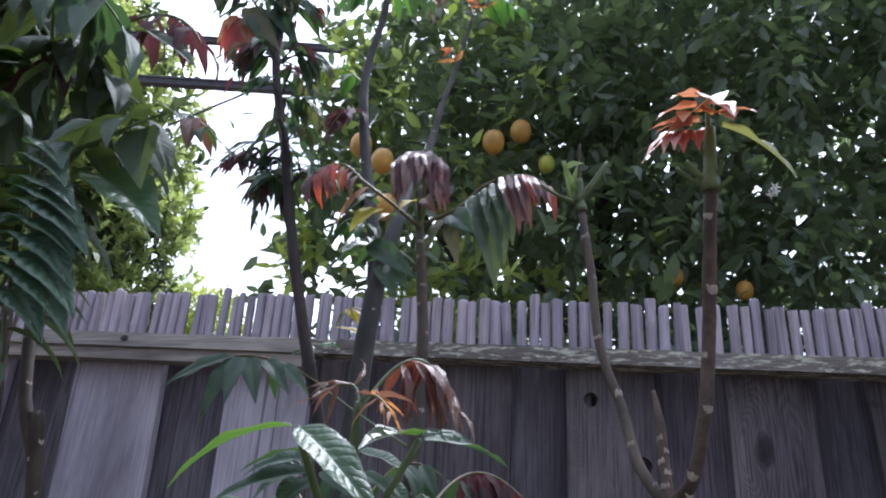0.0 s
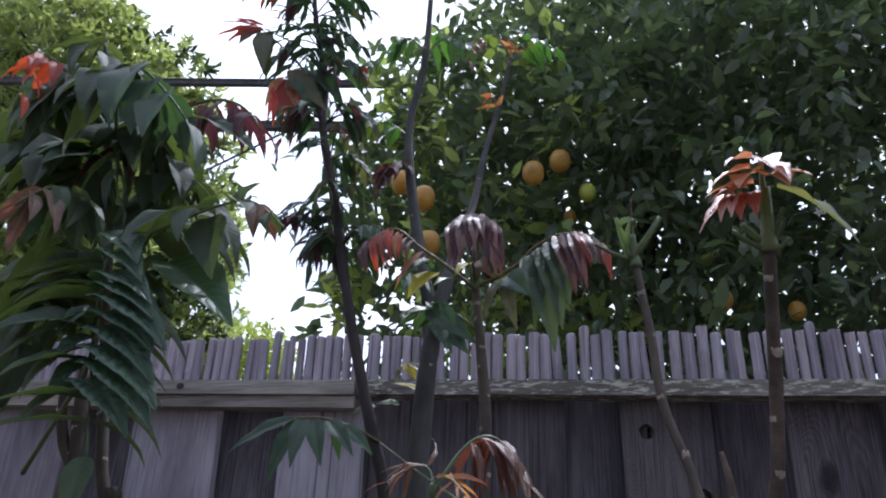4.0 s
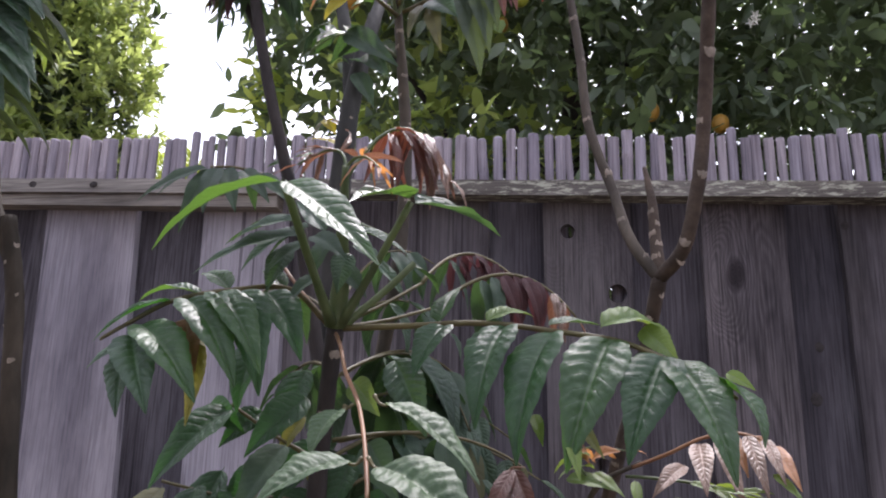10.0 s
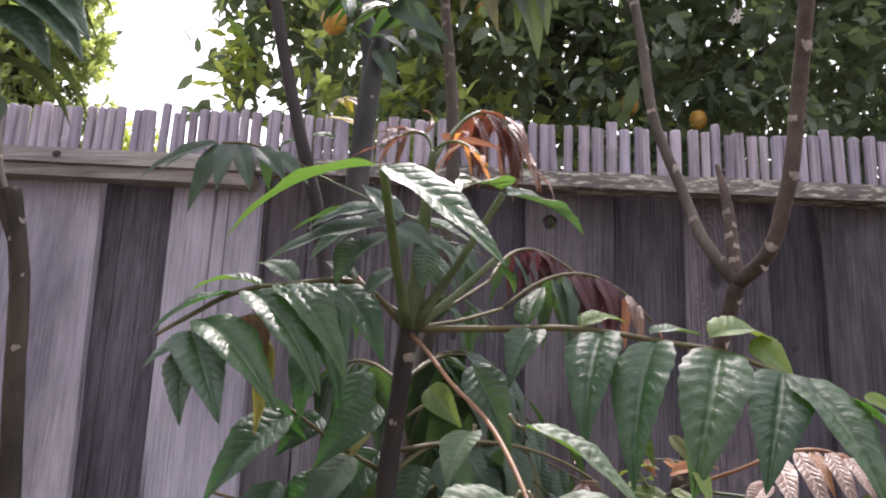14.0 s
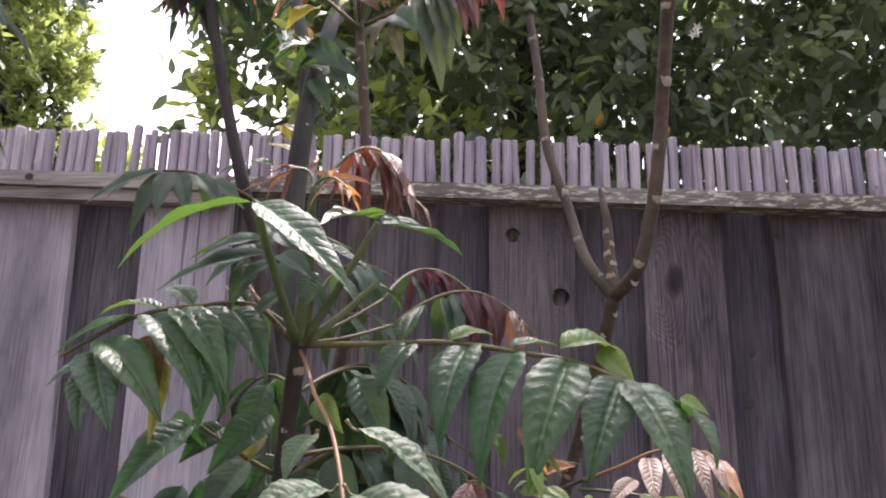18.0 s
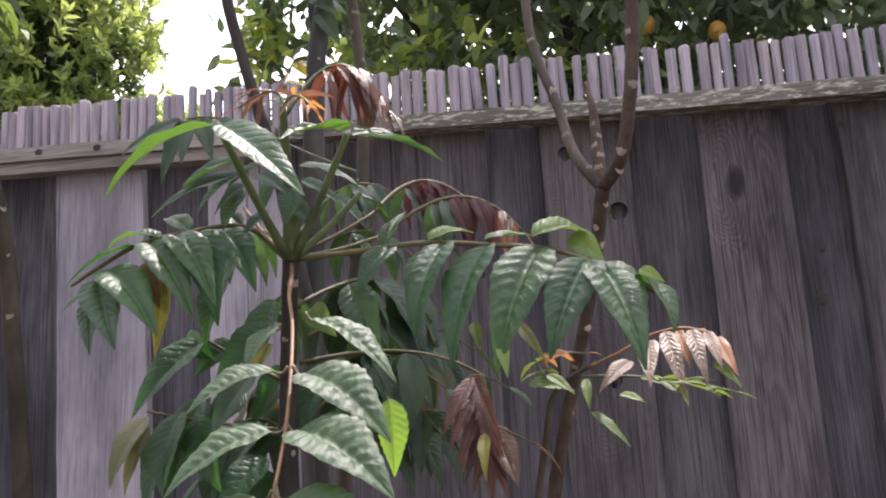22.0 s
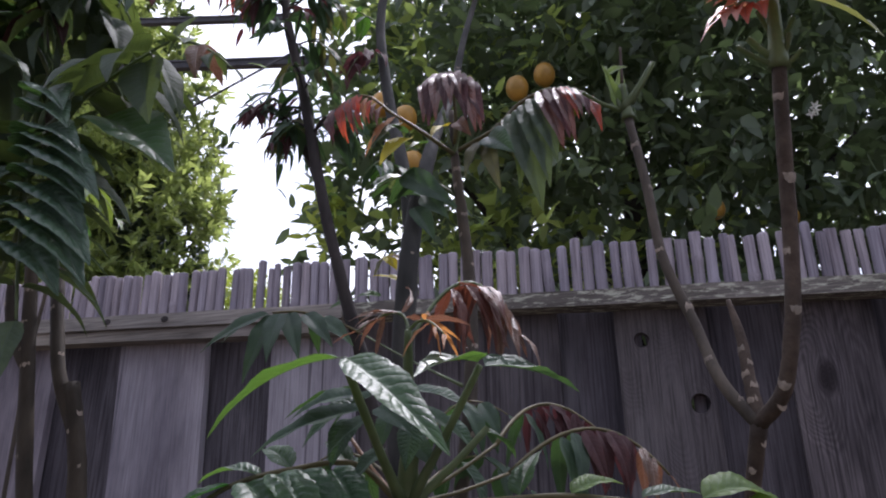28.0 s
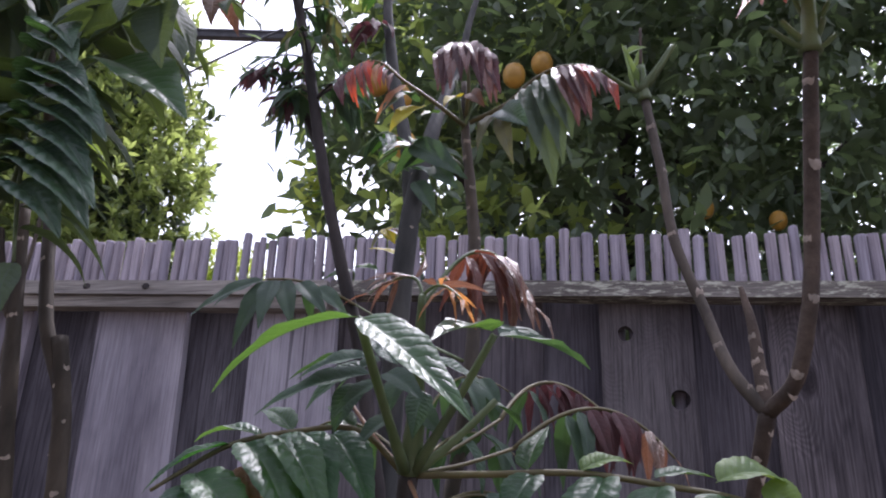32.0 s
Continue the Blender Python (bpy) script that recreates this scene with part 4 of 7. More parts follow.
    for foot, tip, mat, face, bend, w in (
            ((0.2690, 0.4440, 1.3560), (0.2600, 0.4220, 1.3320), GREEN_DEEPER, (-0.2, -1.0, 0.5), 0.9, 0.20),
            ((0.2940, 0.4420, 1.3555), (0.2850, 0.4120, 1.3130), GREEN_DEEPER, (-0.3, -1.0, 0.5), 1.0, 0.175),
            ((0.3130, 0.4380, 1.3525), (0.3000, 0.4080, 1.3010), GREEN_DEEPER, (-0.5, -1.0, 0.45), 0.9, 0.165),
            ((0.3340, 0.4340, 1.3490), (0.3170, 0.4030, 1.2990), GREEN, (-0.1, -1.0, 0.55), 0.9, 0.185),
            ((0.3530, 0.4280, 1.3415), (0.3370, 0.3980, 1.3020), GREEN_DEEPER, (-0.1, -1.0, 0.5), 0.75, 0.200),
            ((0.3550, 0.4280, 1.3395), (0.3690, 0.3900, 1.2960), GREEN, (0.35, -1.0, 0.6), 0.8, 0.170),
            ((0.3690, 0.4220, 1.3310), (0.3800, 0.4000, 1.3080), GREEN, (0.8, -0.7, 0.5), 1.2, 0.20),
            ((0.2660, 0.4440, 1.3570), (0.2730, 0.4610, 1.3760), GREEN, (-0.6, -1.0, 0.3), 0.6, 0.24),
            ((0.2850, 0.4420, 1.3570), (0.3040, 0.4540, 1.3610), FRESH, (0.0, -0.55, 1.0), 0.9, 0.24),
            ((0.3100, 0.4380, 1.3545), (0.3320, 0.4500, 1.3560), GREEN_SMOOTH, (0.0, -0.4, 1.0), 0.5, 0.20),
            ((0.3300, 0.4350, 1.3530), (0.3570, 0.4480, 1.3490), FRESH, (-0.1, -0.6, 1.0), 1.5, 0.27),
            ((0.2450, 0.4550, 1.3440), (0.2610, 0.4480, 1.3110), DEEP, (0.1, -1.0, 0.4), 0.5, 0.22)):
        blade(right, foot, Vector(tip) - Vector(foot), 0, mat, face, bend, w, 2, m=Matrix())
    # the leaf that comes towards the viewer, its leaflets puckered between the veins
    near = rachis(p, [(0.2222, 0.4440, 1.3530), (0.2300, 0.4250, 1.3455), (0.2430, 0.3900, 1.3310), (0.2575, 0.3570, 1.3165), (0.2665, 0.3330, 1.3005), (0.2720, 0.3150, 1.2845), (0.2745, 0.3000, 1.2680), (0.2765, 0.2880, 1.2520)], STALK_PINK, "glossy leaf on a pink stalk", 0.0007)
    for foot, tip, face, bend, w in (
            ((0.2520, 0.3570, 1.3160), (0.2470, 0.3450, 1.3020), (-0.35, -0.75, 0.75), 0.8, 0.28), ((0.2650, 0.3570, 1.3180), (0.2950, 0.3440, 1.2960), (0.80, -0.45, 0.65), 0.6, 0.19),
            ((0.2625, 0.3330, 1.3010), (0.2430, 0.3150, 1.2900), (-0.25, -0.62, 0.90), 0.7, 0.26), ((0.2700, 0.3330, 1.3000), (0.3000, 0.3180, 1.2800), (0.40, -0.62, 0.80), 0.8, 0.24),
            ((0.2690, 0.3150, 1.2845), (0.2470, 0.2970, 1.2700), (-0.25, -0.60, 0.90), 0.7, 0.25), ((0.2750, 0.3150, 1.2845), (0.3060, 0.2980, 1.2680), (0.30, -0.60, 0.90), 0.7, 0.25),
            ((0.2720, 0.3000, 1.2690), (0.2560, 0.2850, 1.2540), (-0.2, -0.5, 1.0), 0.7, 0.27), ((0.2775, 0.3000, 1.2690), (0.3060, 0.2850, 1.2540), (0.25, -0.5, 1.0), 0.6, 0.25)):
        blade(near, foot, Vector(tip) - Vector(foot), 0, GLOSSY, face, bend, w, 3, m=Matrix())
        stub(near, Vector(foot).lerp(Vector(tip), -0.12), Vector(foot).lerp(Vector(tip), 0.03), 0.0007, STALK_OLIVE, "leaflet_stalk").matrix_basis = Matrix()
    # the folded underside of one of them hanging down, lit-through glow in its colour
    blade(near, (0.2970, 0.3280, 1.2920), Vector((0.2965, 0.3330, 1.2700)) - Vector((0.2970, 0.3280, 1.2920)), 0, YELLOW_GREEN, (0.5, -0.9, 0.2), 0.4, 0.20, 2, m=Matrix())
    # left side: a leaf arching out, its leaflets sweeping down and back
    left = rachis(p, [(0.2187, 0.4440, 1.3568), (0.2030, 0.4400, 1.3710), (0.1800, 0.4300, 1.3690), (0.1610, 0.4200, 1.3630), (0.1480, 0.4100, 1.3520), (0.1400, 0.4050, 1.3450)], STALK_OLIVE)
    for foot, tip, mat, face, bend, w in (
            ((0.1940, 0.4350, 1.3690), (0.2170, 0.4180, 1.3380), GREEN_DEEPER, (0.5, -0.9, 0.5), 0.9, 0.19), ((0.1840, 0.4300, 1.3690), (0.2050, 0.4080, 1.3240), GREEN_DEEPER, (0.4, -0.9, 0.6), 1.0, 0.165),
            ((0.1750, 0.4260, 1.3670), (0.2080, 0.4000, 1.3310), GREEN, (0.45, -0.75, 0.75), 0.9, 0.15), ((0.1650, 0.4220, 1.3640), (0.2010, 0.3950, 1.3260), GREEN, (0.35, -0.70, 0.80), 0.8, 0.155),
            ((0.1520, 0.4120, 1.3520), (0.1890, 0.3900, 1.3200), GREEN, (0.4, -0.75, 0.7), 0.7, 0.17), ((0.1500, 0.4100, 1.3480), (0.1710, 0.3900, 1.3160), DEEP, (0.3, -1.0, 0.5), 0.7, 0.20),
            ((0.1560, 0.4150, 1.3470), (0.1390, 0.4000, 1.3330), DEEP, (-0.4, -0.8, 0.7), 0.6, 0.22), ((0.1610, 0.4200, 1.3630), (0.1370, 0.4050, 1.3440), GREEN_DEEPER, (-0.3, -0.5, 1.0), 0.8, 0.15),
            ((0.1500, 0.4110, 1.3440), (0.1560, 0.3960, 1.3150), DEEP, (-0.2, -1.0, 0.4), 0.5, 0.20), ((0.1700, 0.4250, 1.3660), (0.1400, 0.4300, 1.3650), GREEN_SMOOTH, (0.0, -0.3, 1.0), 1.0, 0.18),
            ((0.1800, 0.4300, 1.3690), (0.1600, 0.4440, 1.3790), GREEN_SMOOTH, (-0.1, -0.5, 1.0), 0.9, 0.20), ((0.2000, 0.4390, 1.3705), (0.1850, 0.4500, 1.3820), GREEN_SMOOTH, (0.0, -0.5, 1.0), 0.8, 0.2),
            ((0.1660, 0.4220, 1.3560), (0.1780, 0.4100, 1.3330), OLD_LEAF, (0.2, -1.0, 0.4), 0.6, 0.2), ((0.1730, 0.4200, 1.3480), (0.1760, 0.4100, 1.3130), OLIVE_YELLOW, (0.7, -0.9, 0.2), 0.4, 0.11)):
        blade(left, foot, Vector(tip) - Vector(foot), 0, mat, face, bend, w, 2, m=Matrix())
    # single older leaves lower down on the left, hanging; darker green stands for shade
    leaflets(p, (-0.3, -1.0, 0.45), 0.55,
             ((0.1770, 0.4500, 1.3230), (0.1530, 0.4300, 1.2890), GREEN_DEEPER, 0.22), ((0.1640, 0.4550, 1.3250), (0.1850, 0.4450, 1.3120), GREEN_DEEPER, 0.22), ((0.1490, 0.4500, 1.2900), (0.1430, 0.4300, 1.2600), OLIVE, 0.22),
             ((0.1650, 0.4500, 1.2910), (0.1680, 0.4300, 1.2560), GREEN_DEEPER, 0.24), ((0.1730, 0.4500, 1.2890), (0.1900, 0.4400, 1.2560), GREEN_DEEPER, 0.22), ((0.2020, 0.4500, 1.3080), (0.1880, 0.4350, 1.2780), DEEP_SMOOTH, 0.24),
             ((0.2290, 0.4500, 1.3340), (0.2430, 0.4420, 1.3190), FRESH, 0.26), ((0.2350, 0.4560, 1.3100), (0.2510, 0.4480, 1.2860), DEEP_SMOOTH, 0.26), ((0.2060, 0.4600, 1.3200), (0.1960, 0.4560, 1.3010), OLIVE_YELLOW, 0.2))
    # more of them, the shade of the leaf mass put into their green
    leaflets(p, (-0.25, -1.0, 0.15), 0.5,
             ((0.1870, 0.4600, 1.3220), (0.1720, 0.4500, 1.3060), GREEN_DEEPER, 0.28), ((0.1840, 0.4550, 1.3530), (0.1830, 0.4400, 1.3190), GREEN_DEEPER, 0.22), ((0.2120, 0.4450, 1.3270), (0.1920, 0.4300, 1.3020), GREEN_DEEPER, 0.24),
             ((0.1880, 0.4700, 1.2990), (0.1690, 0.4600, 1.2780), GREEN_DEEPER, 0.26), ((0.1630, 0.4500, 1.2860), (0.1600, 0.4300, 1.2500), GREEN_DEEPER, 0.22), ((0.1710, 0.4600, 1.2980), (0.1620, 0.4450, 1.2520), GREEN_DEEPER, 0.20),
             ((0.2040, 0.4550, 1.2700), (0.1900, 0.4350, 1.2430), GREEN_DEEPER, 0.26), ((0.2000, 0.4750, 1.3420), (0.1950, 0.4650, 1.3080), GREEN_DEEPER, 0.24), ((0.2070, 0.4800, 1.3100), (0.1900, 0.4700, 1.2820), GREEN_DEEPER, 0.26),
             ((0.2030, 0.4900, 1.2880), (0.1830, 0.4750, 1.2610), GREEN_DEEPER, 0.26), ((0.1500, 0.4500, 1.2860), (0.1450, 0.4380, 1.2560), OLIVE, 0.16), ((0.2250, 0.4750, 1.3050), (0.2180, 0.4600, 1.2760), GREEN_DEEPER, 0.26),
             ((0.2330, 0.4700, 1.2900), (0.2420, 0.4550, 1.2620), GREEN_DEEPER, 0.26), ((0.1960, 0.4850, 1.2600), (0.1760, 0.4700, 1.2350), GREEN_DEEPER, 0.26))
    # tips that the sun shines through: extra blades, the light in their colour
    leaflets(p, (0.1, -1.0, 0.2), 0.4, ((0.3185, 0.4080, 1.3110), (0.3215, 0.3980, 1.2965), YELLOW_GREEN, 0.14), ((0.3050, 0.4300, 1.3200), (0.3085, 0.4220, 1.3080), YELLOW_GREEN, 0.16),
             ((0.3710, 0.4080, 1.3330), (0.3790, 0.4020, 1.3265), YELLOW_GREEN, 0.2), ((0.3200, 0.4600, 1.3200), (0.3310, 0.4500, 1.3040), OLIVE_LIGHT, 0.12), ((0.3460, 0.4400, 1.3540), (0.3590, 0.4350, 1.3400), FRESH, 0.28))
    stub(p, (0.2110, 0.4600, 1.3020), (0.1760, 0.4500, 1.3240), 0.0012, STALK_OLIVE)
    stub(p, (0.2110, 0.4620, 1.2800), (0.1480, 0.4500, 1.2920), 0.0011, STALK_OLIVE)
    # behind: two arching leaves with purple tips, and one hanging brown-red
    compound(p, (0.2500, 0.4850, 1.3830), (0.2660, 0.5200, 1.4060), (0.2920, 0.5200, 1.3920), 8, 0.030, (DEEP_SMOOTH, PURPLE, PURPLE), 1.5, 0.4, 0.2, 0.8, 0.10, STALK_OLIVE, 0.0010, 0.3, True, random.Random(10))
    compound(p, (0.2560, 0.4800, 1.3700), (0.2900, 0.5000, 1.3900), (0.3210, 0.5000, 1.3690), 9, 0.032, (DEEP_SMOOTH, DEEP_SMOOTH, PURPLE, PURPLE, BRONZE), 1.5, 0.4, 0.2, 0.8, 0.11, STALK_OLIVE, 0.0010, 0.3, True, random.Random(9))
    stub(p, (0.2240, 0.4470, 1.3560), (0.2560, 0.4800, 1.3700), 0.0012, STALK_OLIVE)
    stub(p, (0.2235, 0.4480, 1.3580), (0.2500, 0.4850, 1.3830), 0.0012, STALK_OLIVE)
    compound(p, (0.2177, 0.4620, 1.3100), (0.2600, 0.4950, 1.3140), (0.2970, 0.5000, 1.3000), 2, 0.040, (DEEP_SMOOTH, OLIVE), 1.2, 0.3, 0.1, 0.5, 0.2, STALK_OLIVE, 0.0010, 0.5, True, random.Random(14), False)
    stem(p, [(0.2970, 0.5000, 1.3000), (0.291, 0.5, 1.3), (0.294, 0.5, 1.284), (0.298, 0.5, 1.269)], (0.0009, 0.0008, 0.0006), STALK_PINK, "leaf_stalk", seed=55)
    leaflets(p, (-0.1, -1.0, 0.3), 0.55,
             ((0.292, 0.497, 1.3), (0.279, 0.478, 1.272), RUSSET, 0.105), ((0.292, 0.497, 1.3), (0.307, 0.478, 1.269), RUSSET, 0.105), ((0.293, 0.497, 1.292), (0.282, 0.478, 1.266), RUSSET, 0.105), ((0.293, 0.497, 1.292), (0.307, 0.478, 1.263), RUSSET, 0.105),
             ((0.295, 0.497, 1.284), (0.286, 0.478, 1.259), RUSSET, 0.105), ((0.295, 0.497, 1.284), (0.307, 0.478, 1.257), RUSSET, 0.105), ((0.297, 0.497, 1.277), (0.289, 0.478, 1.253), PURPLE, 0.105), ((0.297, 0.497, 1.277), (0.308, 0.478, 1.252), PURPLE, 0.105),
             ((0.298, 0.497, 1.269), (0.292, 0.478, 1.247), RUSSET, 0.105), ((0.298, 0.497, 1.269), (0.308, 0.478, 1.246), RUSSET, 0.105), ((0.298, 0.497, 1.269), (0.301, 0.478, 1.243), RUSSET, 0.13), ((0.304, 0.49, 1.269), (0.314, 0.47, 1.251), BRONZE, 0.13),
             ((0.298, 0.485, 1.274), (0.3, 0.468, 1.254), OLIVE_YELLOW, 0.11))
    compound(p, (0.2177, 0.4580, 1.3357), (0.2410, 0.5300, 1.3540), (0.2674, 0.5300, 1.3175), 4, 0.042, (DEEP, DEEP), 1.0, 0.5, 0.2, 0.6, 0.19, STALK_OLIVE, 0.0010, 0.25, True, random.Random(11))
    compound(p, (0.2164, 0.4620, 1.3017), (0.2400, 0.5100, 1.3145), (0.2758, 0.5100, 1.2950), 4, 0.045, (DEEP, DEEP_SMOOTH), 1.0, 0.6, 0.2, 0.6, 0.19, STALK_OLIVE, 0.0010, 0.25, True, random.Random(13))
    for base, mid, tip, seed in (((0.2197, 0.4550, 1.3665), (0.2210, 0.5300, 1.4102), (0.2455, 0.5400, 1.4061), 212), ((0.2200, 0.4550, 1.3575), (0.2284, 0.5400, 1.3861), (0.2531, 0.5500, 1.3702), 213), ((0.2176, 0.4550, 1.3620), (0.1730, 0.5000, 1.3851), (0.1500, 0.5000, 1.3700), 214)):
        compound(p, base, mid, tip, 3, 0.036, (DEEP, DEEP_SMOOTH), 1.0, 0.6, 0.3, 0.6, 0.2, STALK_OLIVE, 0.0007, 0.35, True, random.Random(seed))
    blade(p, (0.3133, 0.5200, 1.3267), Vector((0.3241, 0.5200, 1.3091)) - Vector((0.3133, 0.5200, 1.3267)), 0, BRONZE, (-0.3, -1, 0.4), 0.5, 0.14)
    # shaded leaves behind the stem and under the long leaf
    for base, mid, tip, n, mats, seed in (((0.2186, 0.4700, 1.3388), (0.2383, 0.5300, 1.3567), (0.2669, 0.5500, 1.3366), 4, (DEEP, DEEP_SMOOTH), 220), ((0.2190, 0.4700, 1.3231), (0.2437, 0.5300, 1.3354), (0.2856, 0.5500, 1.3152), 5, (DEEP_SMOOTH, DEEP), 221),
                                          ((0.2182, 0.4700, 1.3099), (0.2535, 0.5400, 1.3148), (0.3009, 0.5500, 1.2945), 5, (DEEP, OLIVE, DEEP), 223), ((0.2152, 0.4700, 1.3365), (0.1850, 0.5200, 1.3500), (0.1650, 0.5300, 1.3352), 4, (DEEP, DEEP_SMOOTH), 224),
                                          ((0.2150, 0.4700, 1.2960), (0.1900, 0.5100, 1.3100), (0.1620, 0.5200, 1.2880), 4, (DEEP, OLIVE), 226), ((0.2160, 0.4700, 1.2850), (0.2450, 0.5000, 1.2980), (0.2750, 0.5050, 1.2700), 5, (DEEP, DEEP_SMOOTH), 227),
                                          ((0.2160, 0.4700, 1.2700), (0.2600, 0.5200, 1.2850), (0.3150, 0.5300, 1.2650), 5, (DEEP_SMOOTH, DEEP, BRONZE), 228), ((0.2140, 0.4650, 1.2750), (0.1850, 0.4750, 1.2850), (0.1650, 0.4700, 1.2600), 4, (DEEP, DEEP), 229)):
        compound(p, base, mid, tip, n, 0.044, mats, 1.1, 0.5, 0.25, 0.6, 0.19, STALK_OLIVE, 0.0009, 0.25, True, random.Random(seed))
    # lower leaves round the stem
    prng = random.Random(99)
    for i in range(12):
        a = 0.5 + i * 2.4
        z = 1.02 + 0.016 * i
        b = Vector((0.213, 0.462, z))
        o = Vector((math.cos(a), 0.75 * math.sin(a) + 0.12, 0)) * prng.uniform(0.07, 0.11)
        compound(p, b, b + o * 0.6 + Vector((0, 0, 0.035)), b + o * 1.15 + Vector((0, 0, -0.01)), 4, prng.uniform(0.040, 0.052), (DEEP, GREEN if i % 3 == 0 else DEEP), 1.0, 0.6, 0.3, 0.6, 0.19, None, 0.0012, 0.3, True, random.Random(200 + i))
    # young red leaves at the top
    compound(p, (0.2308, 0.4170, 1.4151), (0.2248, 0.4200, 1.4251), (0.2111, 0.4150, 1.4174), 6, 0.022, (OLIVE, BRONZE, BRONZE), 0.35, 0.6, 0.6, 0.7, 0.055, STALK, 0.0008, 0.4, True, random.Random(15))
    compound(p, (0.2306, 0.4200, 1.4129), (0.2487, 0.4400, 1.4421), (0.2670, 0.4500, 1.4216), 10, 0.031, (RUSSET, RUSSET, BRONZE), 1.2, 0.35, 0.2, 0.6, 0.09, STALK, 0.0009, 0.35, True, random.Random(16), True, (1, -1), 0.2)
    compound(p, (0.2311, 0.4170, 1.4161), (0.2392, 0.4100, 1.4177), (0.2494, 0.4000, 1.4087), 4, 0.02, (BRONZE, ORANGE_LEAF), 0.5, 0.6, 0.5, 0.6, 0.07, STALK, 0.0007, 0.4, True, random.Random(17))
    return p


def suckers_right():
    p = thing("seedling", (0.33, 0.53, 1.0), "small shoot with bronze and pink new leaves beside a sapling stem", "seedling")
    stem(p, [(0.335, 0.545, 0.0), (0.3200, 0.5400, 1.2636), (0.3292, 0.5350, 1.2922), (0.3504, 0.5300, 1.3042)], (0.0022, 0.0018, 0.0014, 0.001), BARK, seed=5)
    stem(p, [(0.3459, 0.5300, 1.3015), (0.3620, 0.5250, 1.3080), (0.3800, 0.5200, 1.3160), (0.3960, 0.5150, 1.3170), (0.4060, 0.5120, 1.3120), (0.4120, 0.5100, 1.3030)], (0.0009, 0.0008, 0.0007, 0.0005), STALK_PINK, "leaf_stalk", seed=54)
    leaflets(p, (-0.1, -0.75, 0.75), 0.5,
             ((0.3760, 0.5200, 1.3130), (0.3740, 0.4900, 1.2900), BRONZE, 0.14), ((0.3840, 0.5180, 1.3170), (0.3890, 0.4900, 1.2850), BRONZE, 0.10), ((0.3960, 0.5150, 1.3170), (0.3990, 0.4900, 1.2890), BRONZE, 0.10),
             ((0.4030, 0.5130, 1.3150), (0.4060, 0.4900, 1.2950), BRONZE, 0.10), ((0.4060, 0.5120, 1.3120), (0.4120, 0.4900, 1.2930), ORANGE_LEAF, 0.12), ((0.3990, 0.5150, 1.3165), (0.4110, 0.5050, 1.3020), ORANGE_LEAF, 0.12),
             ((0.3900, 0.5170, 1.3170), (0.3930, 0.5000, 1.2980), ORANGE_LEAF, 0.12), ((0.3670, 0.5000, 1.3030), (0.3510, 0.4850, 1.2890), BRONZE, 0.17), ((0.3270, 0.5000, 1.3050), (0.3390, 0.4900, 1.3080), ORANGE_LEAF, 0.26))
    # small yellow-green leaflets: sunlight on the shoot put into their colour
    leaflets(p, (0.0, -0.6, 0.9), 0.3,
             ((0.3600, 0.5000, 1.2880), (0.3715, 0.4900, 1.2835), YELLOW_GREEN, 0.16), ((0.3770, 0.5000, 1.2930), (0.3920, 0.4900, 1.2905), YELLOW_GREEN, 0.10), ((0.4030, 0.5000, 1.3000), (0.4130, 0.4900, 1.2880), YELLOW_GREEN, 0.14),
             ((0.3880, 0.5000, 1.2900), (0.3895, 0.4900, 1.2810), YELLOW_GREEN, 0.12), ((0.3270, 0.5000, 1.2990), (0.3400, 0.4900, 1.2890), YELLOW_GREEN, 0.15), ((0.3450, 0.5000, 1.2960), (0.3460, 0.4900, 1.2820), YELLOW_GREEN, 0.14))
    compound(p, (0.3428, 0.5300, 1.2973), (0.3775, 0.5150, 1.2944), (0.4118, 0.5000, 1.2860), 4, 0.02, (FRESH, FRESH), 0.15, 0.5, 0.7, 0.3, 0.12, STALK, 0.0008, 0.4, True, random.Random(19))
    compound(p, (0.3292, 0.5350, 1.2922), (0.3206, 0.5400, 1.3087), (0.3463, 0.5300, 1.3087), 4, 0.018, (FRESH, ORANGE_LEAF), 0.5, 0.6, 0.4, 0.5, 0.14, STALK, 0.0007, 0.2, True, random.Random(20))
    blade(p, (0.3460, 0.5000, 1.2808), Vector((0.3627, 0.4900, 1.2645)) - Vector((0.3460, 0.5000, 1.2808)), 0, FRESH, (0.4, -0.6, 0.7), 0.3, 0.12)
    blade(p, (0.3140, 0.5400, 1.2956), Vector((0.3381, 0.5300, 1.2904)) - Vector((0.3140, 0.5400, 1.2956)), 0, FRESH, (0, -0.6, 0.8), 0.4, 0.2)


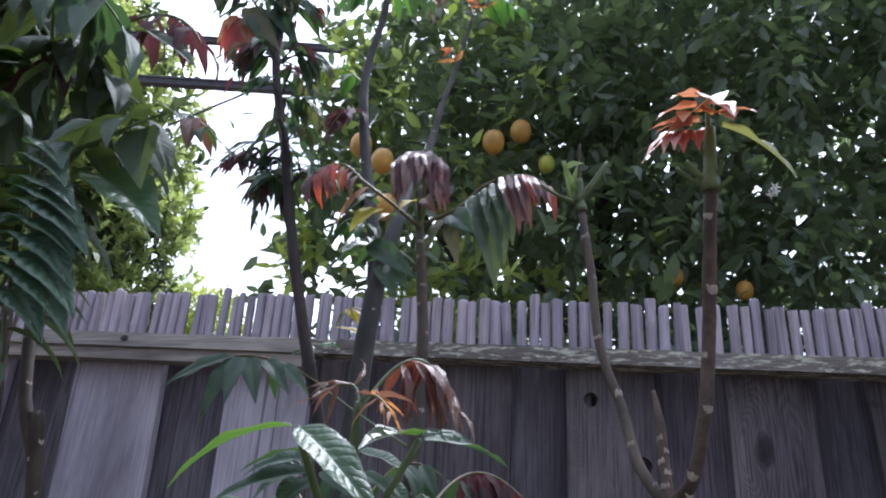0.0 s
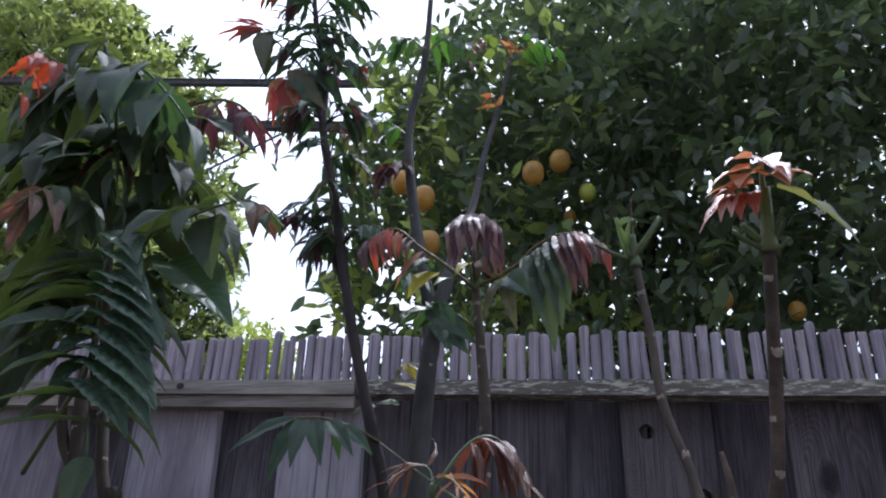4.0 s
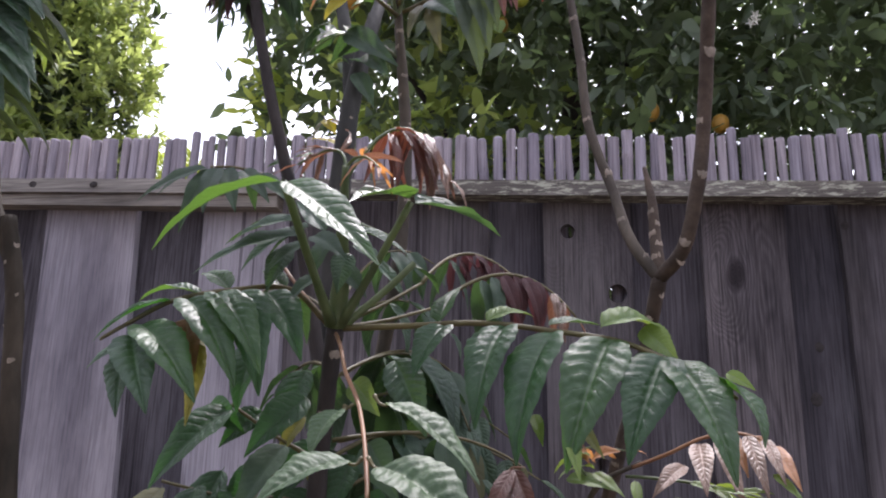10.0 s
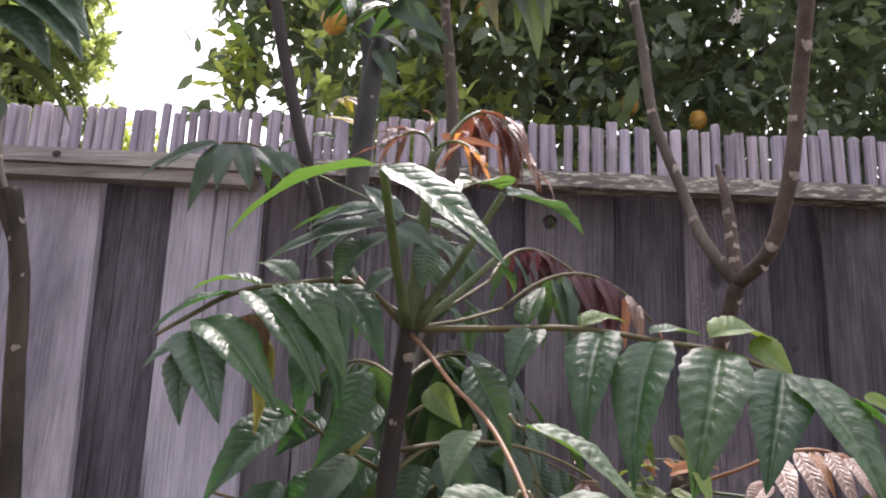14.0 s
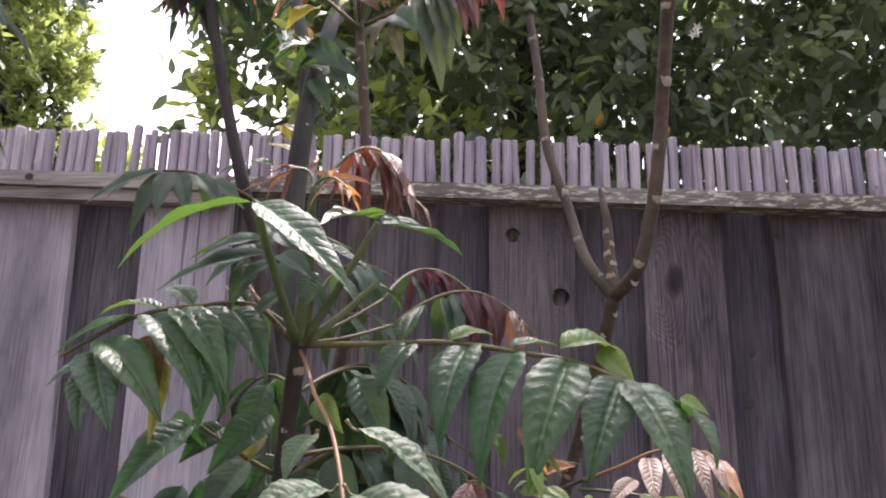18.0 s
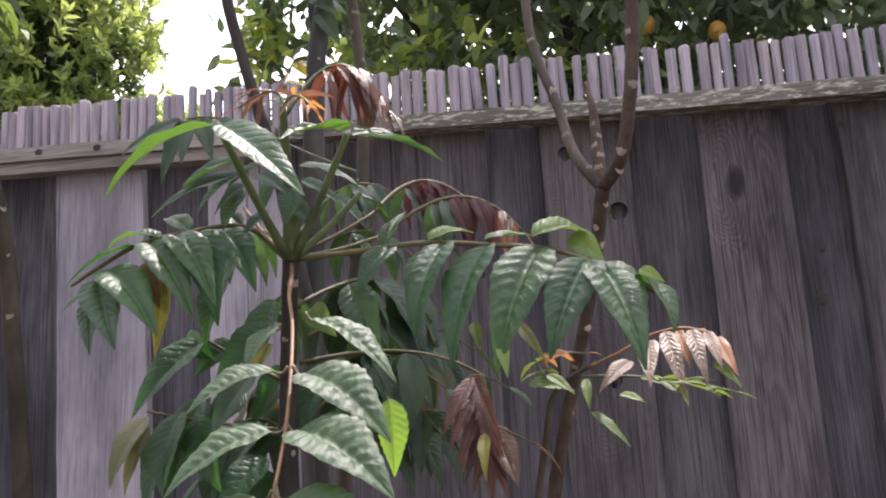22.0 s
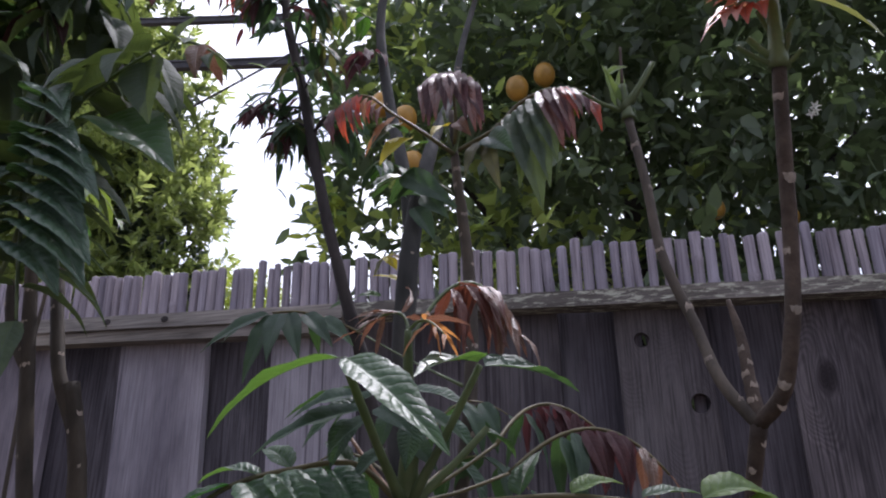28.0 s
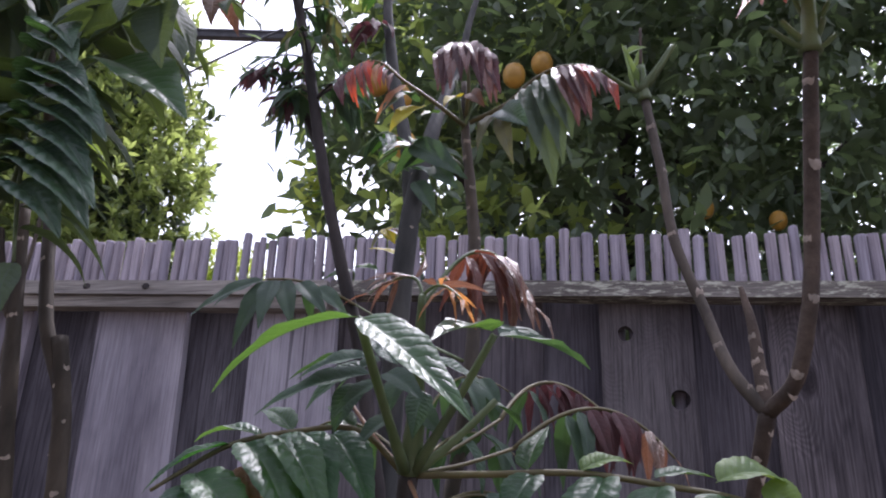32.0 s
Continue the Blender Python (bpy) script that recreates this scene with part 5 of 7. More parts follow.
def sapling_forked():
    p = thing("sapling", (0.34, 0.55, 0), "bare forked grey sapling with pale leaf scars and pruned tops", "sapling", "saplings along the fence")
    fork = (0.3613, 0.5120, 1.3903)
    stem(p, [(0.3237, 0.5500, 0.0000), (0.3237, 0.5500, 0.7500), (0.3237, 0.5500, 1.2457), (0.3340, 0.5470, 1.2842), (0.3538, 0.5300, 1.3551), fork], (0.005, 0.0045, 0.0038, 0.0035, 0.0033, 0.0038), BARK_RED, scars=7, seed=6, span=(0.55, 1))
    stem(p, [fork, (0.3527, 0.5150, 1.4020), (0.3408, 0.5340, 1.4451), (0.3311, 0.5400, 1.4780), (0.3263, 0.5500, 1.5317), (0.3211, 0.5570, 1.5759)], (0.0036, 0.0028, 0.0027, 0.0027, 0.0026), BARK, "branch", 6, seed=7, scar_size=0.0046)
    stem(p, [fork, (0.3696, 0.5000, 1.3980), (0.3774, 0.4870, 1.4257), (0.3818, 0.4800, 1.4619), (0.3843, 0.4680, 1.5037), (0.3864, 0.4600, 1.5341)], (0.0038, 0.0034, 0.0034, 0.0033, 0.0032), BARK_RED, "branch", 6, seed=8, scar_size=0.0048)
    stem(p, [fork, (0.3604, 0.5150, 1.4085), (0.3599, 0.5200, 1.4318), (0.3575, 0.5250, 1.4512)], (0.0035, 0.0030, 0.0024, 0.0012), BARK_RED, "branch", 6, seed=9, scar_size=0.0046, span=(0.04, 0.62))
    # pruned top of the slanting branch
    top = (0.3211, 0.5570, 1.5759)
    stub(p, top, (0.3197, 0.5560, 1.5989), 0.0042)
    stub(p, (0.3173, 0.5560, 1.5816), (0.3107, 0.5500, 1.6094), 0.0022)
    stub(p, (0.3234, 0.5560, 1.5854), (0.3388, 0.5450, 1.6043), 0.0018)
    stub(p, (0.3162, 0.5560, 1.5825), (0.2978, 0.5300, 1.5812), 0.0017)
    stub(p, (0.3197, 0.5560, 1.5980), (0.3208, 0.5560, 1.6254), 0.0014, BARK_RED, "bud")
    blade(p, (0.3113, 0.5500, 1.6034), Vector((0.3240, 0.5500, 1.6069)) - Vector((0.3113, 0.5500, 1.6034)), 0, FRESH, (0, -1, 0.5), 0.9, 0.25)
    blade(p, (0.3161, 0.5560, 1.5816), Vector((0.3092, 0.5450, 1.6081)) - Vector((0.3161, 0.5560, 1.5816)), 0, FRESH, (0.5, -0.8, 0.3), 0.3, 0.15)
    blade(p, (0.3169, 0.5560, 1.5838), Vector((0.3208, 0.5600, 1.6156)) - Vector((0.3169, 0.5560, 1.5838)), 0, FRESH, (-0.4, -1, 0.2), 0.3, 0.13)
    stub(p, (0.3181, 0.5560, 1.5821), (0.3382, 0.5500, 1.6069), 0.0028)
    # pruned top of the upright branch, with a tuft of pink leaves spread flat
    top = (0.3864, 0.4600, 1.5341)
    stub(p, top, (0.3880, 0.4560, 1.5680), 0.0050)
    stub(p, (0.3875, 0.4570, 1.5640), (0.3880, 0.4550, 1.5840), 0.0022)
    for foot, tip, r in (((0.3850, 0.4590, 1.5350), (0.3700, 0.4550, 1.5450), 0.0018), ((0.3850, 0.4600, 1.5400), (0.3750, 0.4550, 1.5485), 0.0022), ((0.3880, 0.4600, 1.5350), (0.3960, 0.4550, 1.5390), 0.0017),
                         ((0.3890, 0.4600, 1.5400), (0.3925, 0.4550, 1.5480), 0.0020), ((0.3900, 0.4600, 1.5490), (0.3955, 0.4550, 1.5560), 0.0018), ((0.3865, 0.4600, 1.5500), (0.3810, 0.4550, 1.5620), 0.0016)):
        stub(p, foot, tip, r)
    leaflets(p, (0.0, 0.12, 1.0), 0.45,
             ((0.3840, 0.4550, 1.5860), (0.3670, 0.4250, 1.5650), PINK, 0.1), ((0.3830, 0.4550, 1.5800), (0.3600, 0.4250, 1.5540), PINK, 0.1), ((0.3840, 0.4550, 1.5710), (0.3560, 0.4250, 1.5480), PINK, 0.09),
             ((0.3800, 0.4550, 1.5690), (0.3590, 0.4250, 1.5460), PINK, 0.1), ((0.3790, 0.4550, 1.5700), (0.3540, 0.4250, 1.5340), PINK, 0.08), ((0.3720, 0.4550, 1.5660), (0.3620, 0.4250, 1.5350), PINK, 0.08),
             ((0.3740, 0.4550, 1.5650), (0.3670, 0.4250, 1.5370), PINK, 0.09), ((0.3760, 0.4550, 1.5650), (0.3710, 0.4250, 1.5350), RED, 0.1), ((0.3810, 0.4550, 1.5660), (0.3780, 0.4250, 1.5360), RED, 0.1),
             ((0.3880, 0.4550, 1.5850), (0.3890, 0.4250, 1.5600), PINK, 0.2), ((0.3910, 0.4550, 1.5810), (0.3950, 0.4250, 1.5530), PINK, 0.14), ((0.3930, 0.4550, 1.5750), (0.4050, 0.4250, 1.5550), PINK, 0.09),
             ((0.3890, 0.4550, 1.5750), (0.3940, 0.4250, 1.5510), ORANGE_LEAF, 0.24), ((0.3850, 0.4550, 1.5770), (0.3720, 0.4250, 1.5520), ORANGE_LEAF, 0.2), ((0.3780, 0.4550, 1.5660), (0.3520, 0.4250, 1.5300), PINK, 0.05),
             ((0.3930, 0.4550, 1.5680), (0.4180, 0.4250, 1.5190), OLIVE_LIGHT, 0.13))
    return p


def sapling_red_topped():
    p = thing("sapling", (0.22, 0.58, 0), "slim sapling with drooping red and purple young leaves", "sapling", "saplings along the fence")
    stem(p, [(0.2106, 0.5600, 0.0000), (0.2106, 0.5600, 0.7500), (0.2106, 0.5600, 1.3355), (0.2237, 0.5540, 1.4245), (0.2238, 0.5560, 1.4916), (0.2200, 0.5580, 1.5301), (0.2156, 0.5600, 1.5714), (0.2143, 0.5600, 1.6014)],
         (0.0052, 0.0048, 0.0042, 0.0038, 0.0036, 0.0033, 0.0026, 0.0018), BARK, scars=9, seed=10, span=(0.35, 0.85))
    # a fan of red leaflets hanging from an arched stalk
    leaflets(p, (-0.35, -1, 0.5), 0.8,
             ((0.1390, 0.5450, 1.6010), (0.1490, 0.5300, 1.5730), PURPLE, 0.09), ((0.1420, 0.5450, 1.6060), (0.1490, 0.5300, 1.5780), PURPLE, 0.09), ((0.1460, 0.5450, 1.6090), (0.1550, 0.5300, 1.5750), RED, 0.06),
             ((0.1490, 0.5450, 1.6110), (0.1580, 0.5300, 1.5710), RED, 0.055), ((0.1530, 0.5450, 1.6130), (0.1610, 0.5300, 1.5780), RED, 0.06), ((0.1560, 0.5450, 1.6140), (0.1670, 0.5300, 1.5790), RED, 0.06),
             ((0.1600, 0.5450, 1.6130), (0.1650, 0.5300, 1.5800), RED, 0.07), ((0.1640, 0.5450, 1.6110), (0.1690, 0.5300, 1.5810), ORANGE_LEAF, 0.07), ((0.1670, 0.5450, 1.6090), (0.1710, 0.5300, 1.5820), RED, 0.08),
             ((0.1710, 0.5450, 1.6060), (0.1730, 0.5300, 1.5840), RUSSET, 0.1), ((0.1750, 0.5450, 1.6030), (0.1760, 0.5300, 1.5790), RUSSET, 0.1), ((0.1510, 0.5450, 1.6120), (0.1640, 0.5300, 1.5760), RUSSET, 0.07))
    # older leaflets beside it and lower on the stem
    leaflets(p, (-0.3, -1, 0.4), 0.6,
             ((0.1830, 0.5450, 1.5940), (0.1690, 0.5300, 1.5600), ORANGE_LEAF, 0.09), ((0.1870, 0.5450, 1.5880), (0.1720, 0.5300, 1.5650), DEEP, 0.22), ((0.1930, 0.5450, 1.5770), (0.1780, 0.5300, 1.5530), YELLOW, 0.27),
             ((0.1900, 0.5450, 1.5800), (0.1840, 0.5300, 1.5790), DEEP_SMOOTH, 0.2), ((0.2160, 0.5450, 1.5820), (0.2090, 0.5300, 1.5670), YELLOW, 0.24), ((0.2210, 0.5450, 1.5840), (0.2330, 0.5300, 1.5640), OLD_LEAF, 0.18),
             ((0.2030, 0.5450, 1.5720), (0.1940, 0.5300, 1.5600), GREEN_SMOOTH, 0.2), ((0.2390, 0.5450, 1.5710), (0.2580, 0.5300, 1.5490), DEEP, 0.26), ((0.2400, 0.5450, 1.5680), (0.2490, 0.5300, 1.5270), OLIVE, 0.12),
             ((0.2350, 0.5450, 1.5680), (0.2290, 0.5300, 1.5370), OLIVE, 0.12), ((0.1870, 0.5450, 1.5530), (0.2240, 0.5300, 1.5200), DEEP_SMOOTH, 0.15), ((0.1890, 0.5450, 1.5510), (0.1720, 0.5300, 1.5410), GREEN_SMOOTH, 0.16),
             ((0.2010, 0.5450, 1.5380), (0.2190, 0.5300, 1.5140), DEEP_SMOOTH, 0.2))
    # a mop of purple leaflets hanging towards the viewer
    leaflets(p, (0.1, -1, 0.15), 0.85,
             ((0.2100, 0.5400, 1.6140), (0.2120, 0.5150, 1.5650), PURPLE, 0.1), ((0.2130, 0.5400, 1.6160), (0.2160, 0.5150, 1.5680), RUSSET, 0.1), ((0.2160, 0.5400, 1.6160), (0.2220, 0.5150, 1.5730), PURPLE, 0.1),
             ((0.2200, 0.5400, 1.6150), (0.2250, 0.5150, 1.5770), RUSSET, 0.11), ((0.2230, 0.5400, 1.6130), (0.2340, 0.5150, 1.5650), PURPLE, 0.1), ((0.2270, 0.5400, 1.6100), (0.2390, 0.5150, 1.5570), RUSSET, 0.09),
             ((0.2300, 0.5400, 1.6050), (0.2440, 0.5150, 1.5620), PURPLE, 0.1), ((0.2210, 0.5400, 1.6140), (0.2310, 0.5150, 1.5830), RUSSET, 0.1), ((0.2330, 0.5400, 1.6000), (0.2420, 0.5150, 1.5570), RUSSET, 0.08),
             ((0.2060, 0.5400, 1.6100), (0.2090, 0.5150, 1.5680), RUSSET, 0.1))
    # a long leaf bowed to the side: broad green leaflets, then purple and red ones
    leaflets(p, (0.35, -1, 0.1), 0.55,
             ((0.2540, 0.5550, 1.5910), (0.2700, 0.5400, 1.5160), DULL, 0.14), ((0.2610, 0.5550, 1.5960), (0.2750, 0.5400, 1.5300), DULL, 0.13), ((0.2660, 0.5550, 1.5990), (0.2800, 0.5400, 1.5450), DULL, 0.15),
             ((0.2710, 0.5550, 1.6030), (0.2840, 0.5400, 1.5530), RUSSET, 0.13), ((0.2750, 0.5550, 1.6040), (0.2880, 0.5400, 1.5590), PURPLE, 0.11), ((0.2800, 0.5550, 1.6040), (0.2910, 0.5400, 1.5560), RUSSET, 0.09),
             ((0.2840, 0.5550, 1.6040), (0.2940, 0.5400, 1.5710), RED, 0.08), ((0.2880, 0.5550, 1.6020), (0.2960, 0.5400, 1.5720), RUSSET, 0.1), ((0.2930, 0.5550, 1.5990), (0.3000, 0.5400, 1.5720), PURPLE, 0.12),
             ((0.2980, 0.5550, 1.5950), (0.3060, 0.5400, 1.5610), RED, 0.1), ((0.2500, 0.5550, 1.5870), (0.2560, 0.5400, 1.5500), OLIVE, 0.13), ((0.2580, 0.5550, 1.5930), (0.2580, 0.5400, 1.5320), DULL, 0.11))
    for line in (((0.2160, 0.5570, 1.5690), (0.1960, 0.5520, 1.5860), (0.1800, 0.5480, 1.5980), (0.1610, 0.5450, 1.6130), (0.1440, 0.5400, 1.6030)),
                 ((0.2170, 0.5570, 1.5760), (0.2190, 0.5500, 1.5980), (0.2170, 0.5400, 1.6150), (0.2090, 0.5300, 1.6030)),
                 ((0.2190, 0.5570, 1.5710), (0.2420, 0.5560, 1.5820), (0.2580, 0.5560, 1.5970), (0.2730, 0.5550, 1.6030), (0.2880, 0.5550, 1.6020), (0.3080, 0.5500, 1.5830))):
        stem(p, line, (0.0014, 0.0011, 0.0009, 0.0006), STALK_OLIVE, "leaf_stalk", seed=53)
    compound(p, (0.2191, 0.5580, 1.5379), (0.1916, 0.5500, 1.5543), (0.1698, 0.5350, 1.5362), 3, 0.026, (DEEP, DEEP), 0.5, 0.6, 0.4, 0.6, 0.18, STALK, 0.001, 0.35, True, random.Random(28))
    for foot, tip, r in (((0.2150, 0.5590, 1.5680), (0.2110, 0.5520, 1.5980), 0.0016), ((0.2150, 0.5590, 1.5680), (0.2240, 0.5530, 1.5950), 0.0016)):
        stub(p, foot, tip, r)
    # a leaf on a low twig, its smooth leaflets spread like a fan
    for a, b, w in (((0.0527, 0.6520, 1.5118), (0.0016, 0.6450, 1.4838), 0.12), ((0.0556, 0.6530, 1.5120), (0.0406, 0.6400, 1.4578), 0.14), ((0.0507, 0.6530, 1.5114), (0.0085, 0.6600, 1.4935), 0.13), ((0.0648, 0.6560, 1.5127), (0.0825, 0.6400, 1.4715), 0.16),
                    ((0.0766, 0.6580, 1.5113), (0.1055, 0.6450, 1.4795), 0.16), ((0.0886, 0.6600, 1.5073), (0.1189, 0.6500, 1.4806), 0.16), ((0.0594, 0.6540, 1.5122), (0.0627, 0.6300, 1.4684), 0.15), ((0.0822, 0.6600, 1.5101), (0.0846, 0.6700, 1.4822), 0.15)):
        blade(p, a, Vector(b) - Vector(a), 0, DEEP_SMOOTH, (0.1, -0.8, 0.7), 0.5, w)
    stem(p, [(0.0540, 0.6520, 1.5121), (0.0710, 0.6560, 1.5125), (0.0941, 0.6620, 1.5070), (0.1185, 0.6650, 1.4945)], (0.0009, 0.0010, 0.0011), STALK_OLIVE, "twig", seed=51)
    stub(p, (0.2176, 0.5600, 1.4270), (0.1185, 0.6650, 1.4945), 0.001)
    return p


def sapling_dark():
    p = thing("sapling", (0.05, 0.70, 0), "tall dark-stemmed sapling with narrow leaves against the sky", "sapling", "saplings along the fence")
    stem(p, [(0.1219, 0.6700, 0.0000), (0.1219, 0.6700, 0.7500), (0.1206, 0.6700, 1.4688), (0.1087, 0.6700, 1.5083), (0.0858, 0.6700, 1.5899), (0.0565, 0.6750, 1.7144), (0.0314, 0.6800, 1.8145), (0.0252, 0.6900, 1.8562), (-0.0012, 0.7000, 1.9675), (-0.0199, 0.7100, 2.0568)],
         (0.006, 0.0056, 0.005, 0.0047, 0.0045, 0.0042, 0.0037, 0.003, 0.002), BARK_DARK, seed=11)
    stem(p, [(0.0625, 0.7000, 1.6445), (0.0489, 0.7000, 1.6753), (0.0368, 0.6900, 1.6979), (0.0305, 0.6850, 1.7090)], (0.0036, 0.003, 0.0022, 0.0014), BARK_DARK, "branch", seed=12)
    for base, mid, tip, n, size, mats, seed in (
            ((0.0325, 0.6870, 1.7053), (0.0144, 0.6800, 1.7129), (0.0010, 0.6700, 1.6958), 5, 0.026, (PURPLE, PURPLE), 40),
            ((0.0397, 0.6900, 1.6936), (0.0343, 0.6800, 1.6846), (0.0369, 0.6600, 1.6619), 4, 0.030, (DEEP, PURPLE), 41),
            ((0.0303, 0.6860, 1.7078), (0.0273, 0.6800, 1.7181), (0.0306, 0.6600, 1.6997), 4, 0.024, (PURPLE, DEEP), 42),
            ((0.0456, 0.7100, 1.7012), (0.0654, 0.7000, 1.7052), (0.0849, 0.6900, 1.6854), 5, 0.03, (DEEP, PURPLE), 43),
            ((0.0440, 0.7100, 1.7122), (0.0434, 0.6900, 1.7125), (0.0442, 0.6700, 1.6887), 4, 0.03, (DEEP, DEEP), 44)):
        compound(p, base, mid, tip, n, size, mats, 0.9, 0.5, 0.35, 0.5, 0.10, BARK_DARK, 0.0009, 0.25, True, random.Random(seed))
    # narrow leaves hanging from the short branch
    leaflets(p, (0.1, -0.8, 0.6), 0.45,
             ((0.0404, 0.6860, 1.6948), (0.0266, 0.6750, 1.6561), DEEP_SMOOTH, 0.1), ((0.0411, 0.6860, 1.6930), (0.0358, 0.6750, 1.6513), DEEP_SMOOTH, 0.1), ((0.0416, 0.6860, 1.6930), (0.0447, 0.6750, 1.6481), PURPLE, 0.11),
             ((0.0427, 0.6860, 1.6928), (0.0529, 0.6750, 1.6598), DEEP_SMOOTH, 0.11), ((0.0393, 0.6860, 1.6955), (0.0230, 0.6750, 1.6815), DEEP_SMOOTH, 0.11), ((0.0438, 0.6860, 1.6983), (0.0631, 0.6750, 1.6713), OLIVE, 0.14),
             ((0.0375, 0.6860, 1.6974), (0.0319, 0.6750, 1.7035), DEEP_SMOOTH, 0.12))
    # the star at its tip
    leaflets(p, (0.1, -0.8, 0.6), 0.45,
             ((0.0061, 0.6860, 1.7177), (-0.0085, 0.6750, 1.6984), DEEP_SMOOTH, 0.1), ((0.0073, 0.6860, 1.7164), (0.0043, 0.6750, 1.6889), PURPLE, 0.11), ((0.0090, 0.6860, 1.7156), (0.0211, 0.6750, 1.6845), PURPLE, 0.1),
             ((0.0101, 0.6860, 1.7155), (0.0261, 0.6750, 1.6921), DEEP_SMOOTH, 0.12), ((0.0060, 0.6860, 1.7183), (-0.0081, 0.6750, 1.7091), PURPLE, 0.1), ((0.0099, 0.6860, 1.7172), (0.0375, 0.6750, 1.6939), DEEP_SMOOTH, 0.12))
    # a red leaf high on the stem
    leaflets(p, (0.1, -0.8, 0.6), 0.45,
             ((-0.0691, 0.6970, 1.9693), (-0.1178, 0.6850, 1.9742), RED, 0.09), ((-0.0707, 0.6970, 1.9713), (-0.1172, 0.6850, 1.9524), RED, 0.09), ((-0.0742, 0.6970, 1.9712), (-0.0974, 0.6850, 1.9393), RED, 0.14),
             ((-0.0691, 0.6970, 1.9693), (-0.0822, 0.6850, 1.9375), OLIVE, 0.24), ((-0.0575, 0.6970, 1.9531), (-0.0448, 0.6850, 1.8887), OLIVE, 0.17), ((-0.0392, 0.6970, 1.9834), (-0.0605, 0.6850, 1.9793), RED, 0.12),
             ((-0.0375, 0.6970, 1.9740), (-0.0569, 0.6850, 1.9664), RED, 0.12), ((-0.0351, 0.6970, 1.9897), (-0.0587, 0.6850, 1.9870), PURPLE, 0.13))
    # bright red leaflets hanging in a fan, and a spray over them
    leaflets(p, (0.1, -1.0, 0.35), 0.5,
             ((-0.028, 0.694, 1.891), (-0.035, 0.68, 1.841), ORANGE_LEAF, 0.11), ((-0.025, 0.694, 1.888), (-0.023, 0.68, 1.817), RED, 0.09), ((-0.023, 0.694, 1.887), (-0.012, 0.68, 1.812), RED, 0.08),
             ((-0.021, 0.694, 1.886), (-0.002, 0.68, 1.811), RED, 0.09), ((-0.02, 0.694, 1.886), (0.005, 0.68, 1.827), ORANGE_LEAF, 0.10), ((-0.027, 0.694, 1.889), (-0.03, 0.68, 1.825), RED, 0.08),
             ((-0.018, 0.694, 1.887), (0.032, 0.68, 1.829), OLIVE, 0.16), ((-0.06, 0.694, 1.963), (-0.112, 0.68, 1.948), RED, 0.07), ((-0.059, 0.694, 1.962), (-0.099, 0.68, 1.937), RED, 0.07),
             ((-0.06, 0.694, 1.96), (-0.08, 0.68, 1.931), RUSSET, 0.14), ((-0.058, 0.694, 1.958), (-0.043, 0.68, 1.886), OLIVE, 0.15), ((-0.059, 0.694, 1.965), (-0.095, 0.68, 1.971), RED, 0.08))
    for line in (((0.006, 0.699, 1.874), (-0.027, 0.694, 1.891)), ((-0.012, 0.702, 1.933), (-0.06, 0.694, 1.963))):
        stem(p, line, (0.0010, 0.0007), BARK_DARK, "leaf_stalk", seed=57)
    # broad leaves under it
    leaflets(p, (0.1, -0.8, 0.6), 0.45,
             ((-0.0188, 0.6970, 1.9030), (0.0267, 0.6850, 1.8178), OLIVE, 0.14), ((-0.0232, 0.6970, 1.8832), (0.0038, 0.6850, 1.8173), RED, 0.15), ((-0.0301, 0.6970, 1.8642), (-0.0183, 0.6850, 1.8233), PURPLE, 0.16),
             ((-0.0136, 0.6970, 1.9102), (-0.0462, 0.6850, 1.8737), DEEP_SMOOTH, 0.1), ((-0.0171, 0.6970, 1.9057), (-0.0376, 0.6850, 1.8770), DEEP_SMOOTH, 0.11), ((-0.0033, 0.6970, 1.9103), (0.0319, 0.6850, 1.8737), DEEP_SMOOTH, 0.11),
             ((-0.0260, 0.6970, 1.9289), (-0.0291, 0.6850, 1.8921), PURPLE, 0.13), ((-0.0483, 0.6970, 1.9377), (-0.0141, 0.6850, 1.9339), DEEP_SMOOTH, 0.15), ((-0.0564, 0.6970, 1.9552), (-0.0242, 0.6850, 1.9432), OLIVE, 0.2))
    # leaves crossing the stem
    leaflets(p, (0.1, -0.8, 0.6), 0.45,
             ((0.0043, 0.6970, 1.8982), (0.0502, 0.6850, 1.8310), DEEP_SMOOTH, 0.13), ((0.0201, 0.6970, 1.9150), (0.0416, 0.6850, 1.8759), DEEP_SMOOTH, 0.3), ((0.0065, 0.6970, 1.9394), (0.0497, 0.6850, 1.9010), PURPLE, 0.1),
             ((0.0041, 0.6970, 1.9292), (0.0516, 0.6850, 1.9087), DEEP_SMOOTH, 0.1), ((0.0046, 0.6970, 1.9610), (0.0580, 0.6850, 1.9457), DEEP_SMOOTH, 0.12), ((-0.0076, 0.6970, 1.9567), (-0.0385, 0.6850, 1.9356), DEEP_SMOOTH, 0.12),
             ((-0.0025, 0.6970, 1.9738), (-0.0230, 0.6850, 1.9569), DEEP_SMOOTH, 0.14), ((0.0025, 0.6970, 1.9473), (0.0397, 0.6850, 1.8842), DEEP_SMOOTH, 0.1), ((0.0564, 0.6970, 1.8939), (0.0750, 0.6850, 1.8543), RED, 0.1),
             ((0.0521, 0.6970, 1.8933), (0.0635, 0.6850, 1.8566), OLIVE, 0.14))
